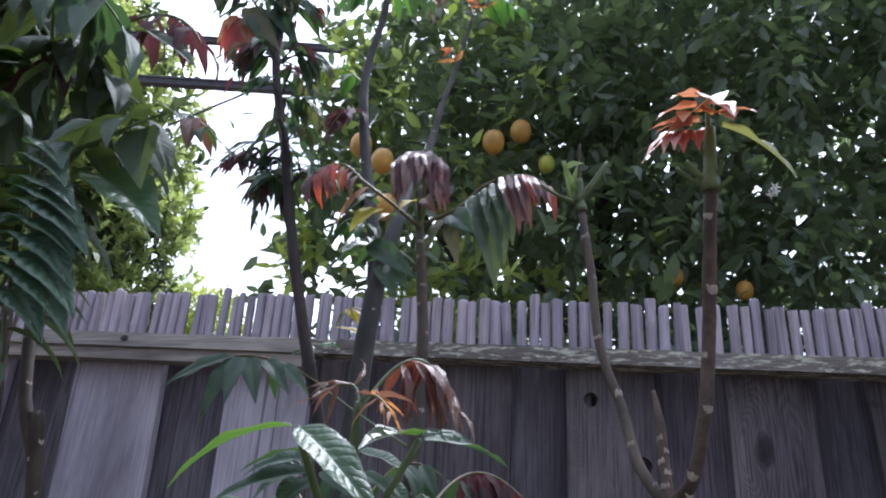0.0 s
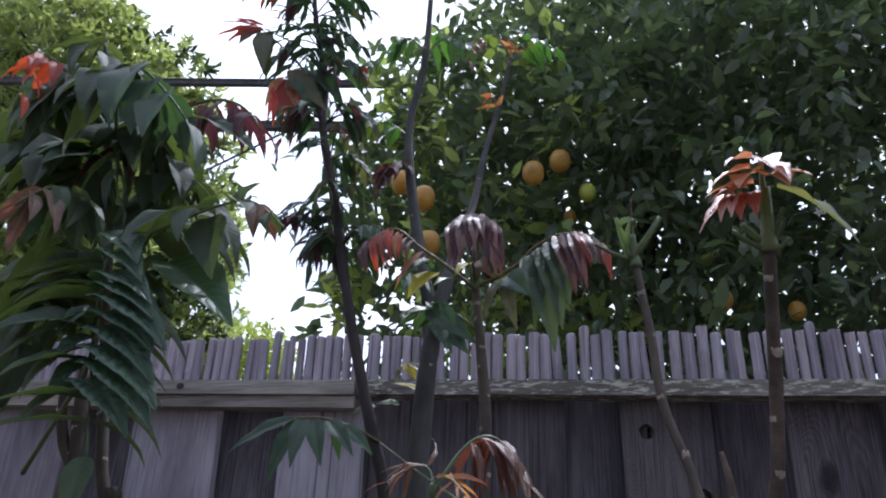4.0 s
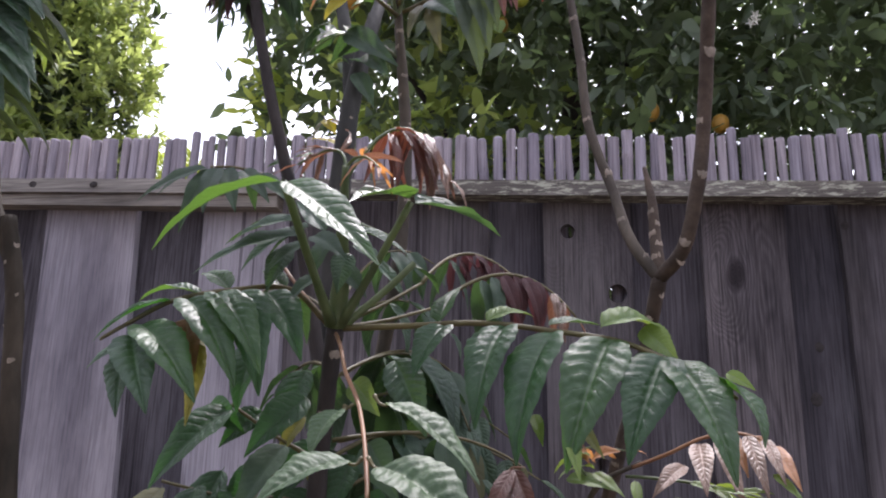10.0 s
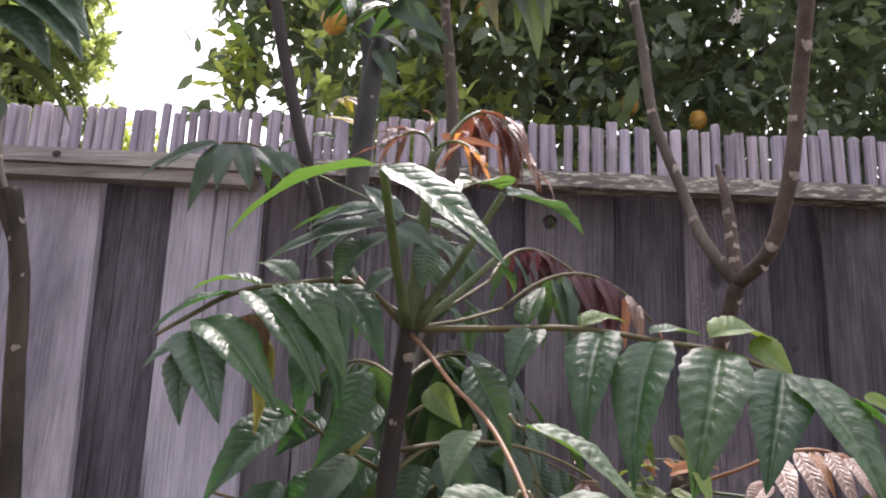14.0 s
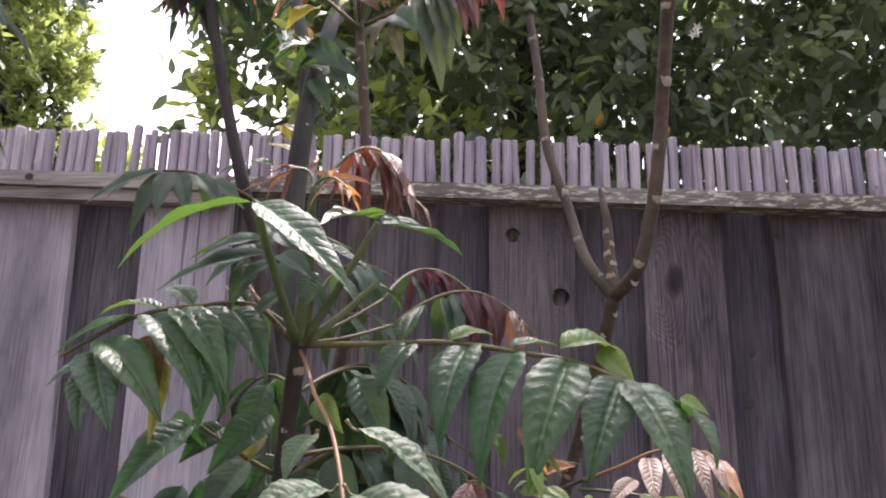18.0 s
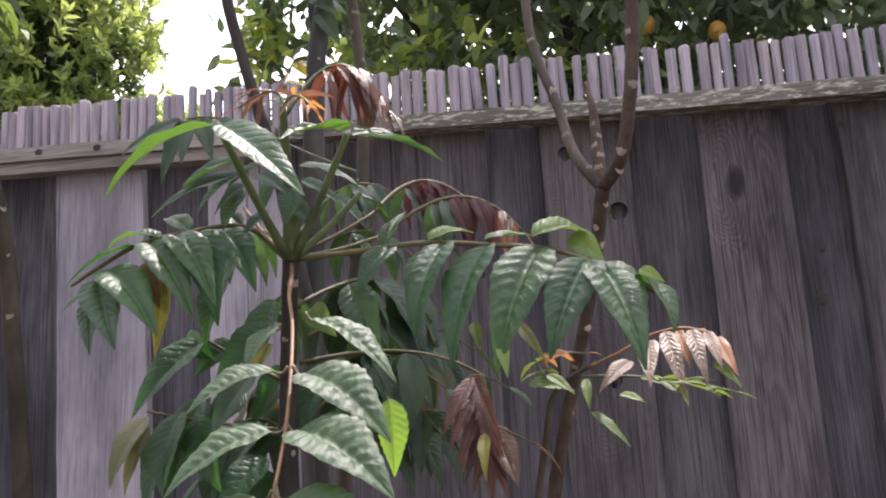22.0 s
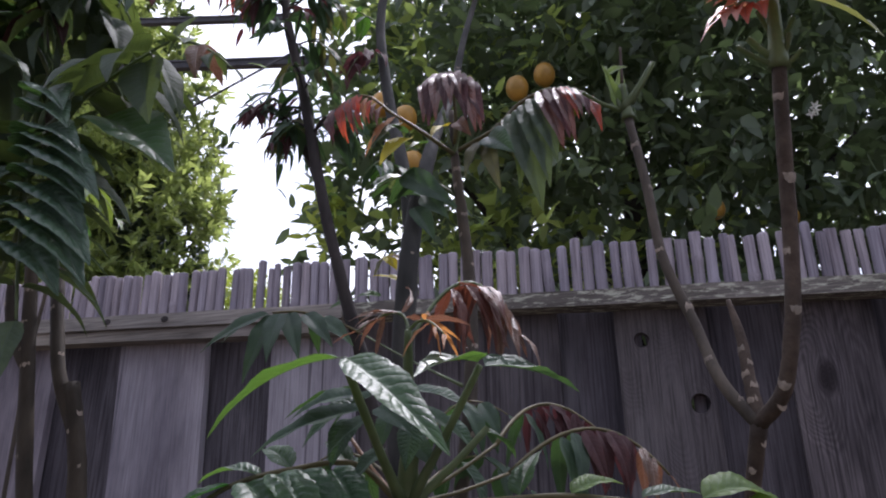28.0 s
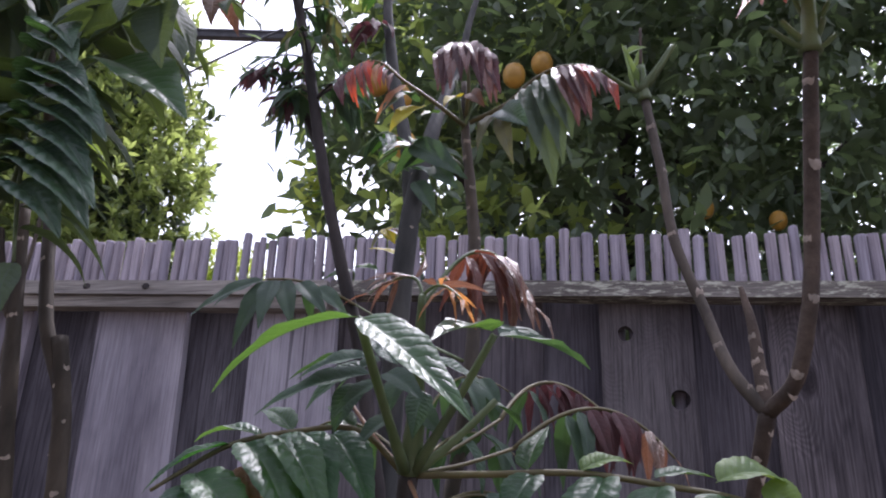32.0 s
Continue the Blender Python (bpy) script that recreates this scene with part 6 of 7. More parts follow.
    for line in (((0.0463, 0.6900, 1.6768), (0.0421, 0.6880, 1.6890), (0.0072, 0.6860, 1.7176)), ((-0.0016, 0.6970, 1.8928), (-0.0353, 0.6970, 1.9348), (-0.0691, 0.6970, 1.9693))):
        stem(p, line, (0.0013, 0.0010, 0.0007), BARK_DARK, "twig", seed=52)
    # leaves up the stem
    for base, mid, tip, n, size, mats, dr, wd, seed in (
            ((-0.0053, 0.7000, 1.9684), (0.0252, 0.7000, 2.0027), (0.0628, 0.6950, 1.9656), 5, 0.042, (DEEP, DEEP), 0.5, 0.13, 47),
            ((-0.0023, 0.7000, 1.9517), (0.0389, 0.6950, 1.9392), (0.0715, 0.6850, 1.8871), 4, 0.04, (DEEP, DEEP), 0.8, 0.12, 48),
            ((-0.0007, 0.7000, 1.9357), (-0.0237, 0.6900, 1.9320), (-0.0401, 0.6800, 1.8893), 4, 0.042, (DEEP, DEEP), 0.7, 0.12, 49),
            ((-0.0119, 0.7050, 1.9988), (-0.0400, 0.7000, 2.0344), (-0.0633, 0.6900, 2.0048), 4, 0.04, (PURPLE, RED), 0.5, 0.12, 50),
            ((-0.0159, 0.7050, 2.0250), (-0.0003, 0.7050, 2.0738), (0.0419, 0.7000, 2.0497), 4, 0.04, (DEEP, DEEP), 0.4, 0.12, 51),
            ((0.0095, 0.6950, 1.9067), (0.0085, 0.6750, 1.9059), (0.0155, 0.6600, 1.8708), 4, 0.036, (DEEP, DEEP), 0.8, 0.13, 52)):
        compound(p, base, mid, tip, n, size, mats, dr, 0.6, 0.45, 0.6, wd, BARK_DARK, 0.001, 0.25, True, random.Random(seed))
    prng = random.Random(55)
    axis = [Vector(q) for q in ((0.0680, 0.6720, 1.6715), (0.0565, 0.6750, 1.7144), (0.0433, 0.6780, 1.7664), (0.0314, 0.6800, 1.8145), (0.0331, 0.6880, 1.8187), (0.0196, 0.6920, 1.8802), (0.0093, 0.6950, 1.9219), (-0.0023, 0.7000, 1.9718), (-0.0122, 0.7050, 2.0157))]
    for i, q in enumerate(axis * 4):
        a = i * 2.4 + 0.4
        o = Vector((math.cos(a), 0.8 * math.sin(a), 0.0)) * prng.uniform(0.025, 0.06)
        compound(p, q, q + o * 0.7 + Vector((0, 0, 0.014)), q + o * 1.3 + Vector((0, 0, -0.004)), 4, prng.uniform(0.028, 0.044), (DEEP_SMOOTH, prng.choice((DEEP_SMOOTH, DEEP_SMOOTH, PURPLE, OLIVE))), 0.8, 0.5, 0.5, 0.6, 0.11,
                 BARK_DARK, 0.0009, 0.3, False, random.Random(500 + i))
    blade(p, (-0.0056, 0.6950, 1.8873), Vector((0.0309, 0.6850, 1.8115)) - Vector((-0.0056, 0.6950, 1.8873)), 0, DEEP, (0.5, -1, 0.4), 0.5, 0.2)
    return p


def sapling_grey():
    p = thing("sapling", (0.10, 0.70, 0), "thicker grey sapling trunk with a side branch and orange buds", "sapling", "saplings along the fence")
    stem(p, [(0.1419, 0.6900, 0.0000), (0.1419, 0.6900, 0.7500), (0.1419, 0.6900, 1.4636), (0.1444, 0.6900, 1.5238), (0.1480, 0.6950, 1.5846), (0.1558, 0.7100, 1.6499), (0.1555, 0.7550, 1.7155), (0.1562, 0.8000, 1.7717), (0.1606, 0.8400, 1.8668), (0.1683, 0.8800, 1.9573), (0.1785, 0.9000, 2.0411)],
         (0.010, 0.0095, 0.0088, 0.0080, 0.0070, 0.0056, 0.0044, 0.0036, 0.0030, 0.0024), BARK_GREY, seed=13, scars=6, span=(0.3, 0.9))
    stem(p, [(0.1469, 0.6970, 1.5787), (0.1380, 0.7100, 1.6335), (0.1268, 0.7250, 1.6748), (0.1048, 0.7500, 1.7640), (0.0875, 0.7800, 1.8688), (0.0945, 0.8000, 1.9762), (0.0948, 0.8100, 2.0894)], (0.0066, 0.0060, 0.0056, 0.0052, 0.0046, 0.0040, 0.003), BARK_GREY, "branch", seed=14, scars=4)
    compound(p, (0.1673, 0.8750, 1.9454), (0.1641, 0.8600, 1.9617), (0.1649, 0.8400, 1.9286), 3, 0.026, (ORANGE_LEAF, RED), 0.7, 0.4, 0.8, 0.4, 0.13, STALK, 0.0009, 0.1, True, random.Random(60))
    compound(p, (0.1785, 0.9000, 2.0411), (0.1884, 0.8900, 2.0510), (0.1959, 0.8600, 2.0180), 4, 0.03, (ORANGE_LEAF, BRONZE), -0.1, 0.8, 0.6, 0.4, 0.10, STALK, 0.0009, 0.1, True, random.Random(61))
    for base, mid, tip, n, size, mats, seed in (
            ((0.0945, 0.8000, 1.9762), (0.1199, 0.8000, 2.0044), (0.1635, 0.7900, 1.9622), 5, 0.04, (GREEN, DEEP), 62),
            ((0.0926, 0.8000, 1.9933), (0.0638, 0.8000, 2.0162), (0.0461, 0.7800, 1.9696), 5, 0.04, (DEEP, GREEN), 63),
            ((0.1754, 0.9000, 2.0326), (0.2090, 0.9000, 2.0719), (0.2537, 0.8800, 2.0097), 5, 0.045, (GREEN, GREEN), 64),
            ((0.1731, 0.8900, 2.0161), (0.1502, 0.8800, 2.0670), (0.1372, 0.8600, 2.0167), 4, 0.04, (FRESH, BRONZE), 65),
            ((0.0993, 0.7600, 1.7973), (0.0869, 0.7400, 1.7969), (0.0764, 0.7200, 1.7572), 5, 0.034, (PURPLE, PURPLE), 66),
            ((0.0887, 0.7800, 1.8539), (0.0577, 0.7800, 1.8814), (0.0363, 0.7700, 1.8707), 5, 0.036, (GREEN, FRESH), 67),
            ((0.1347, 0.7100, 1.6393), (0.1260, 0.6900, 1.6476), (0.1146, 0.6700, 1.6244), 4, 0.03, (GREEN, DEEP), 68)):
        compound(p, base, mid, tip, n, size, mats, 0.8, 0.6, 0.35, 0.6, 0.15, STALK, 0.001, 0.25, True, random.Random(seed))
    blade(p, (0.1455, 0.6900, 1.6100), Vector((0.1220, 0.6800, 1.6179)) - Vector((0.1455, 0.6900, 1.6100)), 0, DEEP_SMOOTH, (0, -0.5, 1), 0.7, 0.17)
    blade(p, (0.1447, 0.6900, 1.6137), Vector((0.1774, 0.6800, 1.5917)) - Vector((0.1447, 0.6900, 1.6137)), 0, DEEP_SMOOTH, (0, -0.5, 1), 0.7, 0.17)
    blade(p, (0.1499, 0.6900, 1.6025), Vector((0.1672, 0.6900, 1.5718)) - Vector((0.1499, 0.6900, 1.6025)), 0, DEEP_SMOOTH, (0.3, -1, 0.5), 0.5, 0.24)
    # a small curled sprig by the bamboo
    blade(p, (0.1456, 0.7000, 1.5574), Vector((0.1227, 0.7080, 1.5713)) - Vector((0.1456, 0.7000, 1.5574)), 0, BRONZE, (0, -0.8, 0.8), 0.5, 0.16)
    blade(p, (0.1236, 0.7080, 1.5713), Vector((0.1152, 0.7000, 1.5488)) - Vector((0.1236, 0.7080, 1.5713)), 0, OLIVE, (-0.5, -0.8, 0.5), 0.6, 0.16)
    blade(p, (0.1227, 0.7080, 1.5713), Vector((0.1339, 0.7000, 1.5543)) - Vector((0.1227, 0.7080, 1.5713)), 0, YELLOW, (0.3, -1, 0.2), 0.4, 0.26)
    blade(p, (0.1409, 0.7000, 1.5430), Vector((0.1124, 0.7000, 1.5516)) - Vector((0.1409, 0.7000, 1.5430)), 0, YELLOW, (0, -0.7, 1), 0.5, 0.13)
    blade(p, (0.1257, 0.6900, 1.5299), Vector((0.1081, 0.6800, 1.5286)) - Vector((0.1257, 0.6900, 1.5299)), 0, GREEN, (0, -0.8, 0.7), 0.5, 0.24)
    blade(p, (0.1050, 0.6900, 1.5299), Vector((0.0863, 0.6800, 1.5203)) - Vector((0.1050, 0.6900, 1.5299)), 0, GREEN, (0, -0.8, 0.7), 0.5, 0.2)
    return p


def sapling_left():
    p = thing("sapling", (0.0, 0.50, 0), "leafy dark green sapling with two scarred brown stems", "sapling", "saplings along the fence")
    stem(p, [(0.0189, 0.5300, 0.0000), (0.0189, 0.5300, 0.7500), (0.0189, 0.5300, 1.2691), (0.0096, 0.5300, 1.3398), (0.0033, 0.5300, 1.3906), (-0.0086, 0.5300, 1.4371)], (0.0072, 0.0066, 0.0056, 0.0053, 0.0052, 0.0048), BARK_BROWN, scars=5, seed=15, span=(0.6, 0.97))
    stem(p, [(-0.0024, 0.5300, 1.4105), (-0.0186, 0.5300, 1.4431), (-0.0310, 0.5350, 1.4794), (-0.0453, 0.5400, 1.5318), (-0.0437, 0.5300, 1.5492), (-0.0361, 0.5100, 1.5858), (-0.0462, 0.4900, 1.6795), (-0.0526, 0.4700, 1.7552)], (0.0045, 0.0042, 0.0040, 0.0036, 0.0031, 0.0022), BARK_BROWN, "branch", 5, seed=16)
    stem(p, [(0.0048, 0.5200, 0.0000), (0.0048, 0.5200, 0.7500), (0.0048, 0.5200, 1.2685), (-0.0119, 0.5200, 1.3378), (-0.0334, 0.5200, 1.4484), (-0.0445, 0.5200, 1.5167)], (0.006, 0.0056, 0.0050, 0.0046, 0.0044, 0.0040), BARK_BROWN, scars=5, seed=17, span=(0.6, 0.97))
    stem(p, [(-0.0345, 0.5200, 1.4485), (-0.0426, 0.5180, 1.4611), (-0.0484, 0.5150, 1.4821), (-0.0522, 0.5150, 1.5004)], (0.0042, 0.0038, 0.0034, 0.002), BARK_BROWN, "branch", 2, seed=18)
    upper = (
        ((0.0077, 0.4550, 1.5625), (0.0779, 0.4200, 1.5615), (0.1247, 0.3950, 1.5543), 4, 0.044, (DULL, DULL), 0.7, 0.7, 0.26, 0.5, 70),
        ((0.0054, 0.4550, 1.6468), (0.0758, 0.4300, 1.6514), (0.1194, 0.4200, 1.6169), 6, 0.034, (DULL, PURPLE, PURPLE), 1.2, 0.4, 0.14, 0.2, 71),
        ((0.0091, 0.4500, 1.6302), (0.0188, 0.4300, 1.6196), (0.0331, 0.4200, 1.5837), 3, 0.040, (PURPLE, DULL), 1.5, 0.4, 0.14, 0.3, 72),
        ((0.0138, 0.4500, 1.5848), (0.0475, 0.4100, 1.5071), (0.0804, 0.3850, 1.4253), 11, 0.044, (DULL, DULL), 0.35, 1.1, 0.19, 0.7, 73),
        ((0.0054, 0.4500, 1.6182), (0.0213, 0.4150, 1.6724), (0.0920, 0.3900, 1.6058), 8, 0.052, (DULL, DULL, DEEP_SMOOTH), 1.2, 0.5, 0.23, 0.5, 74))
    middle = (
        ((-0.0084, 0.4500, 1.6506), (-0.0463, 0.4200, 1.6979), (-0.0376, 0.4000, 1.6519), 5, 0.026, (DULL, RED, RED), 0.9, 0.5, 0.15, 0.3, 75),
        ((0.0111, 0.4500, 1.5899), (-0.0167, 0.4400, 1.6312), (-0.0334, 0.4200, 1.6119), 6, 0.046, (DEEP_SMOOTH, DULL), 0.9, 0.6, 0.23, 0.4, 76),
        ((0.0128, 0.4500, 1.5742), (0.0194, 0.4000, 1.5763), (0.0158, 0.3700, 1.5512), 6, 0.036, (DULL, DULL, BRONZE), 1.0, 0.5, 0.15, 0.3, 77),
        ((0.0059, 0.4600, 1.5241), (-0.0154, 0.4300, 1.4969), (-0.0049, 0.4050, 1.4458), 4, 0.036, (DULL, DULL, FRESH), 1.1, 0.4, 0.2, 0.4, 78),
        ((0.0068, 0.4700, 1.5513), (-0.0076, 0.4400, 1.5586), (-0.0038, 0.4200, 1.5175), 5, 0.046, (DULL, DULL), 1.0, 0.6, 0.23, 0.5, 79))
    lower = (
        ((-0.0037, 0.4700, 1.5883), (0.0295, 0.4600, 1.5999), (0.0685, 0.4400, 1.5618), 5, 0.046, (DULL, DULL), 1.1, 0.6, 0.19, 0.4, 80),
        ((-0.0108, 0.4700, 1.6102), (-0.0391, 0.4600, 1.6389), (-0.0600, 0.4500, 1.6139), 6, 0.046, (DULL, DEEP_SMOOTH), 1.0, 0.6, 0.24, 0.5, 81),
        ((-0.0127, 0.4600, 1.6486), (0.0118, 0.4500, 1.6565), (0.0504, 0.4400, 1.6186), 5, 0.05, (DULL, DULL), 1.1, 0.6, 0.24, 0.5, 82),
        ((-0.0171, 0.4600, 1.6677), (-0.0519, 0.4500, 1.6999), (-0.0516, 0.4400, 1.6597), 5, 0.05, (DULL, DULL), 1.1, 0.6, 0.24, 0.5, 83),
        ((0.0086, 0.4600, 1.5532), (0.0143, 0.4200, 1.5319), (0.0190, 0.3900, 1.4940), 5, 0.04, (DULL, DULL), 0.8, 0.7, 0.23, 0.5, 84))
    for base, mid, tip, n, size, mats, dr, sp, wd, tw, seed in upper + middle + lower:
        compound(p, base, mid, tip, n, size * 1.22, mats, dr, sp, 0.3, 0.65, wd, STALK, 0.0013, 0.28, True, random.Random(seed), True, (1, -1), 0.3, "", 0.0, tw)
    # a feathered leaf with puckered leaflets swept to one side
    side = rachis(p, [(-0.009, 0.45, 1.431), (0.032, 0.42, 1.457), (0.056, 0.402, 1.474), (0.055, 0.4, 1.503), (0.054, 0.4, 1.529), (0.056, 0.4, 1.543)], STALK)
    for foot, tip, mat, w in (
            ((0.052, 0.4, 1.517), (0.102, 0.378, 1.493), DEEP, 0.19), ((0.053, 0.4, 1.512), (0.106, 0.378, 1.484), DEEP, 0.18), ((0.054, 0.4, 1.507), (0.115, 0.378, 1.469), DEEP, 0.17),
            ((0.056, 0.4, 1.497), (0.109, 0.378, 1.468), DEEP, 0.19), ((0.057, 0.4, 1.49), (0.11, 0.378, 1.455), DEEP, 0.18), ((0.057, 0.4, 1.481), (0.116, 0.378, 1.441), DEEP, 0.18),
            ((0.058, 0.4, 1.474), (0.115, 0.378, 1.433), DEEP, 0.17), ((0.055, 0.4, 1.464), (0.104, 0.378, 1.43), DEEP, 0.18), ((0.053, 0.4, 1.531), (0.094, 0.378, 1.505), DEEP, 0.20),
            ((0.055, 0.4, 1.54), (0.09, 0.378, 1.514), DEEP, 0.22), ((0.054, 0.4, 1.503), (0.047, 0.385, 1.482), DEEP, 0.20), ((0.056, 0.4, 1.488), (0.048, 0.385, 1.467), DEEP, 0.20),
            ((0.056, 0.4, 1.475), (0.051, 0.385, 1.451), DEEP, 0.20)):
        blade(side, foot, Vector(tip) - Vector(foot), 0, mat, (0.25, -0.6, 0.85), 0.9, w, 2, m=Matrix())
    # a dense mass of broad leaves round the upper stem
    prng = random.Random(311)
    for i, q in enumerate(((-0.0428, 0.4700, 1.6781), (-0.0427, 0.4800, 1.6349), (-0.0186, 0.4800, 1.5937), (-0.0410, 0.4900, 1.5723), (-0.0251, 0.5000, 1.5480), (-0.0121, 0.4600, 1.6393), (-0.0096, 0.4700, 1.6829), (-0.0764, 0.4800, 1.7055), (-0.0626, 0.4900, 1.6169))):
        q = Vector(q)
        a = 1.3 + i * 2.4
        o = Vector((math.cos(a), 0.5 * math.sin(a) - 0.2, 0)) * prng.uniform(0.05, 0.08)
        compound(p, q, q + o * 0.6 + Vector((0, 0, 0.03)), q + o * 1.2, 4, prng.uniform(0.05, 0.062), (DULL, DULL), 1.1, 0.6, 0.3, 0.6, 0.22, STALK, 0.0011, 0.3, True, random.Random(320 + i), True, (1, -1), 0.2, "", 0.0, 0.5)
    blade(p, (0.1215, 0.4000, 1.5509), Vector((0.1425, 0.3900, 1.5613)) - Vector((0.1215, 0.4000, 1.5509)), 0, DULL, (-0.4, -1, 0.3), 0.5, 0.26)
    blade(p, (0.0728, 0.4200, 1.6327), Vector((0.1255, 0.4100, 1.5931)) - Vector((0.0728, 0.4200, 1.6327)), 0, DULL, (0.2, -0.6, 1), 0.4, 0.16)
    blade(p, (0.0780, 0.4150, 1.5378), Vector((0.0619, 0.4100, 1.5155)) - Vector((0.0780, 0.4150, 1.5378)), 0, DULL, (-0.3, -1, 0.5), 0.4, 0.3)
    blade(p, (0.0783, 0.4150, 1.5345), Vector((0.1392, 0.3900, 1.4836)) - Vector((0.0783, 0.4150, 1.5345)), 0, GREEN, (0.3, -0.8, 0.8), 0.4, 0.2)
    blade(p, (0.1101, 0.4000, 1.5505), Vector((0.1240, 0.3900, 1.5087)) - Vector((0.1101, 0.4000, 1.5505)), 0, DULL, (0, -1, 0.3), 0.4, 0.24)
    compound(p, (0.1243, 0.4050, 1.5610), (0.1358, 0.4050, 1.5564), (0.1548, 0.4000, 1.5379), 2, 0.024, (BRONZE, DULL), 0.9, 0.4, 0.6, 0.5, 0.2, STALK, 0.0008, 0.4, True, random.Random(85))
    return p


def seedling_left():
    p = thing("seedling", (-0.15, 0.62, 0), "thin light green seedling beside a dark sapling", "seedling")
    stem(p, [(-0.16, 0.63, 0.0), (-0.1244, 0.6200, 1.4666), (-0.1276, 0.6200, 1.6038), (-0.1312, 0.6200, 1.6120)], (0.002, 0.0016, 0.0012, 0.0008), BARK, seed=19)
    compound(p, (-0.1274, 0.6200, 1.6136), (-0.0947, 0.6150, 1.6195), (-0.0591, 0.6100, 1.5840), 4, 0.032, (FRESH, FRESH), 0.9, 0.6, 0.3, 0.5, 0.18, STALK, 0.0008, 0.3, True, random.Random(86))
    compound(p, (-0.1276, 0.6200, 1.6038), (-0.1017, 0.6100, 1.5940), (-0.0773, 0.6000, 1.5660), 3, 0.03, (FRESH, GREEN), 0.9, 0.6, 0.3, 0.5, 0.18, STALK, 0.0008, 0.3, True, random.Random(87))


sapling_middle()
suckers_right()
sapling_forked()
sapling_red_topped()
sapling_dark()
sapling_grey()
sapling_left()
seedling_left()


# ---- trees behind the fence ----
def leaf_cloud(name, centres, ways, sizes, mat, parent, rng, width=0.21, m=None):
    """Many small folded leaves in one mesh; centres, pointing ways and lengths as arrays."""
    n = len(centres)
    tpl = np.array([(0, 0, 0), (-width, 0.30, 0.05), (0, 0.33, 0), (width, 0.30, 0.05), (-width * 0.85, 0.66, 0.03), (0, 0.68, -0.02), (width * 0.85, 0.66, 0.03), (0, 1, -0.10)])
    fac = [(0, 2, 1), (0, 3, 2), (1, 2, 5, 4), (2, 3, 6, 5), (4, 5, 7), (5, 6, 7)]
    y = ways / np.linalg.norm(ways, axis=1, keepdims=True)
    up = np.tile([0.0, 0.0, 1.0], (n, 1)) + rng.normal(0, 0.55, (n, 3))
    x = np.cross(y, up)
    x /= np.linalg.norm(x, axis=1, keepdims=True)
    z = np.cross(x, y)
    v = centres[:, None, :] + sizes[:, None, None] * (tpl[None, :, 0:1] * x[:, None, :] + tpl[None, :, 1:2] * y[:, None, :] + tpl[None, :, 2:3] * z[:, None, :])
    faces = [tuple(i * 8 + q for q in f) for i in range(n) for f in fac]
    me = mesh_of(name, v.reshape(-1, 3), faces, mat)
    return child(name, me, parent, m or local(parent))


def twig_leaves(points, ways, per, size, rng, sag=0.3, span=0.16):
    """Leaves set along twigs that start at points."""
    n = len(points)
    t = rng.random((n, per, 1))
    side = rng.normal(0, 1, (n, per, 3))
    w = ways[:, None, :] * 0.6 + side * 0.75 + np.array([0, 0, -sag])
    c = points[:, None, :] + ways[:, None, :] * t * span + rng.normal(0, 0.012, (n, per, 3))
    s = size * rng.uniform(0.65, 1.2, (n * per,))
    return c.reshape(-1, 3), w.reshape(-1, 3), s


def inside(p, blobs):
    k = np.zeros(len(p), bool)
    for cx, cy, cz, rx, ry, rz in blobs:
        k |= ((p[:, 0] - cx) / rx) ** 2 + ((p[:, 1] - cy) / ry) ** 2 + ((p[:, 2] - cz) / rz) ** 2 < 1
    return k


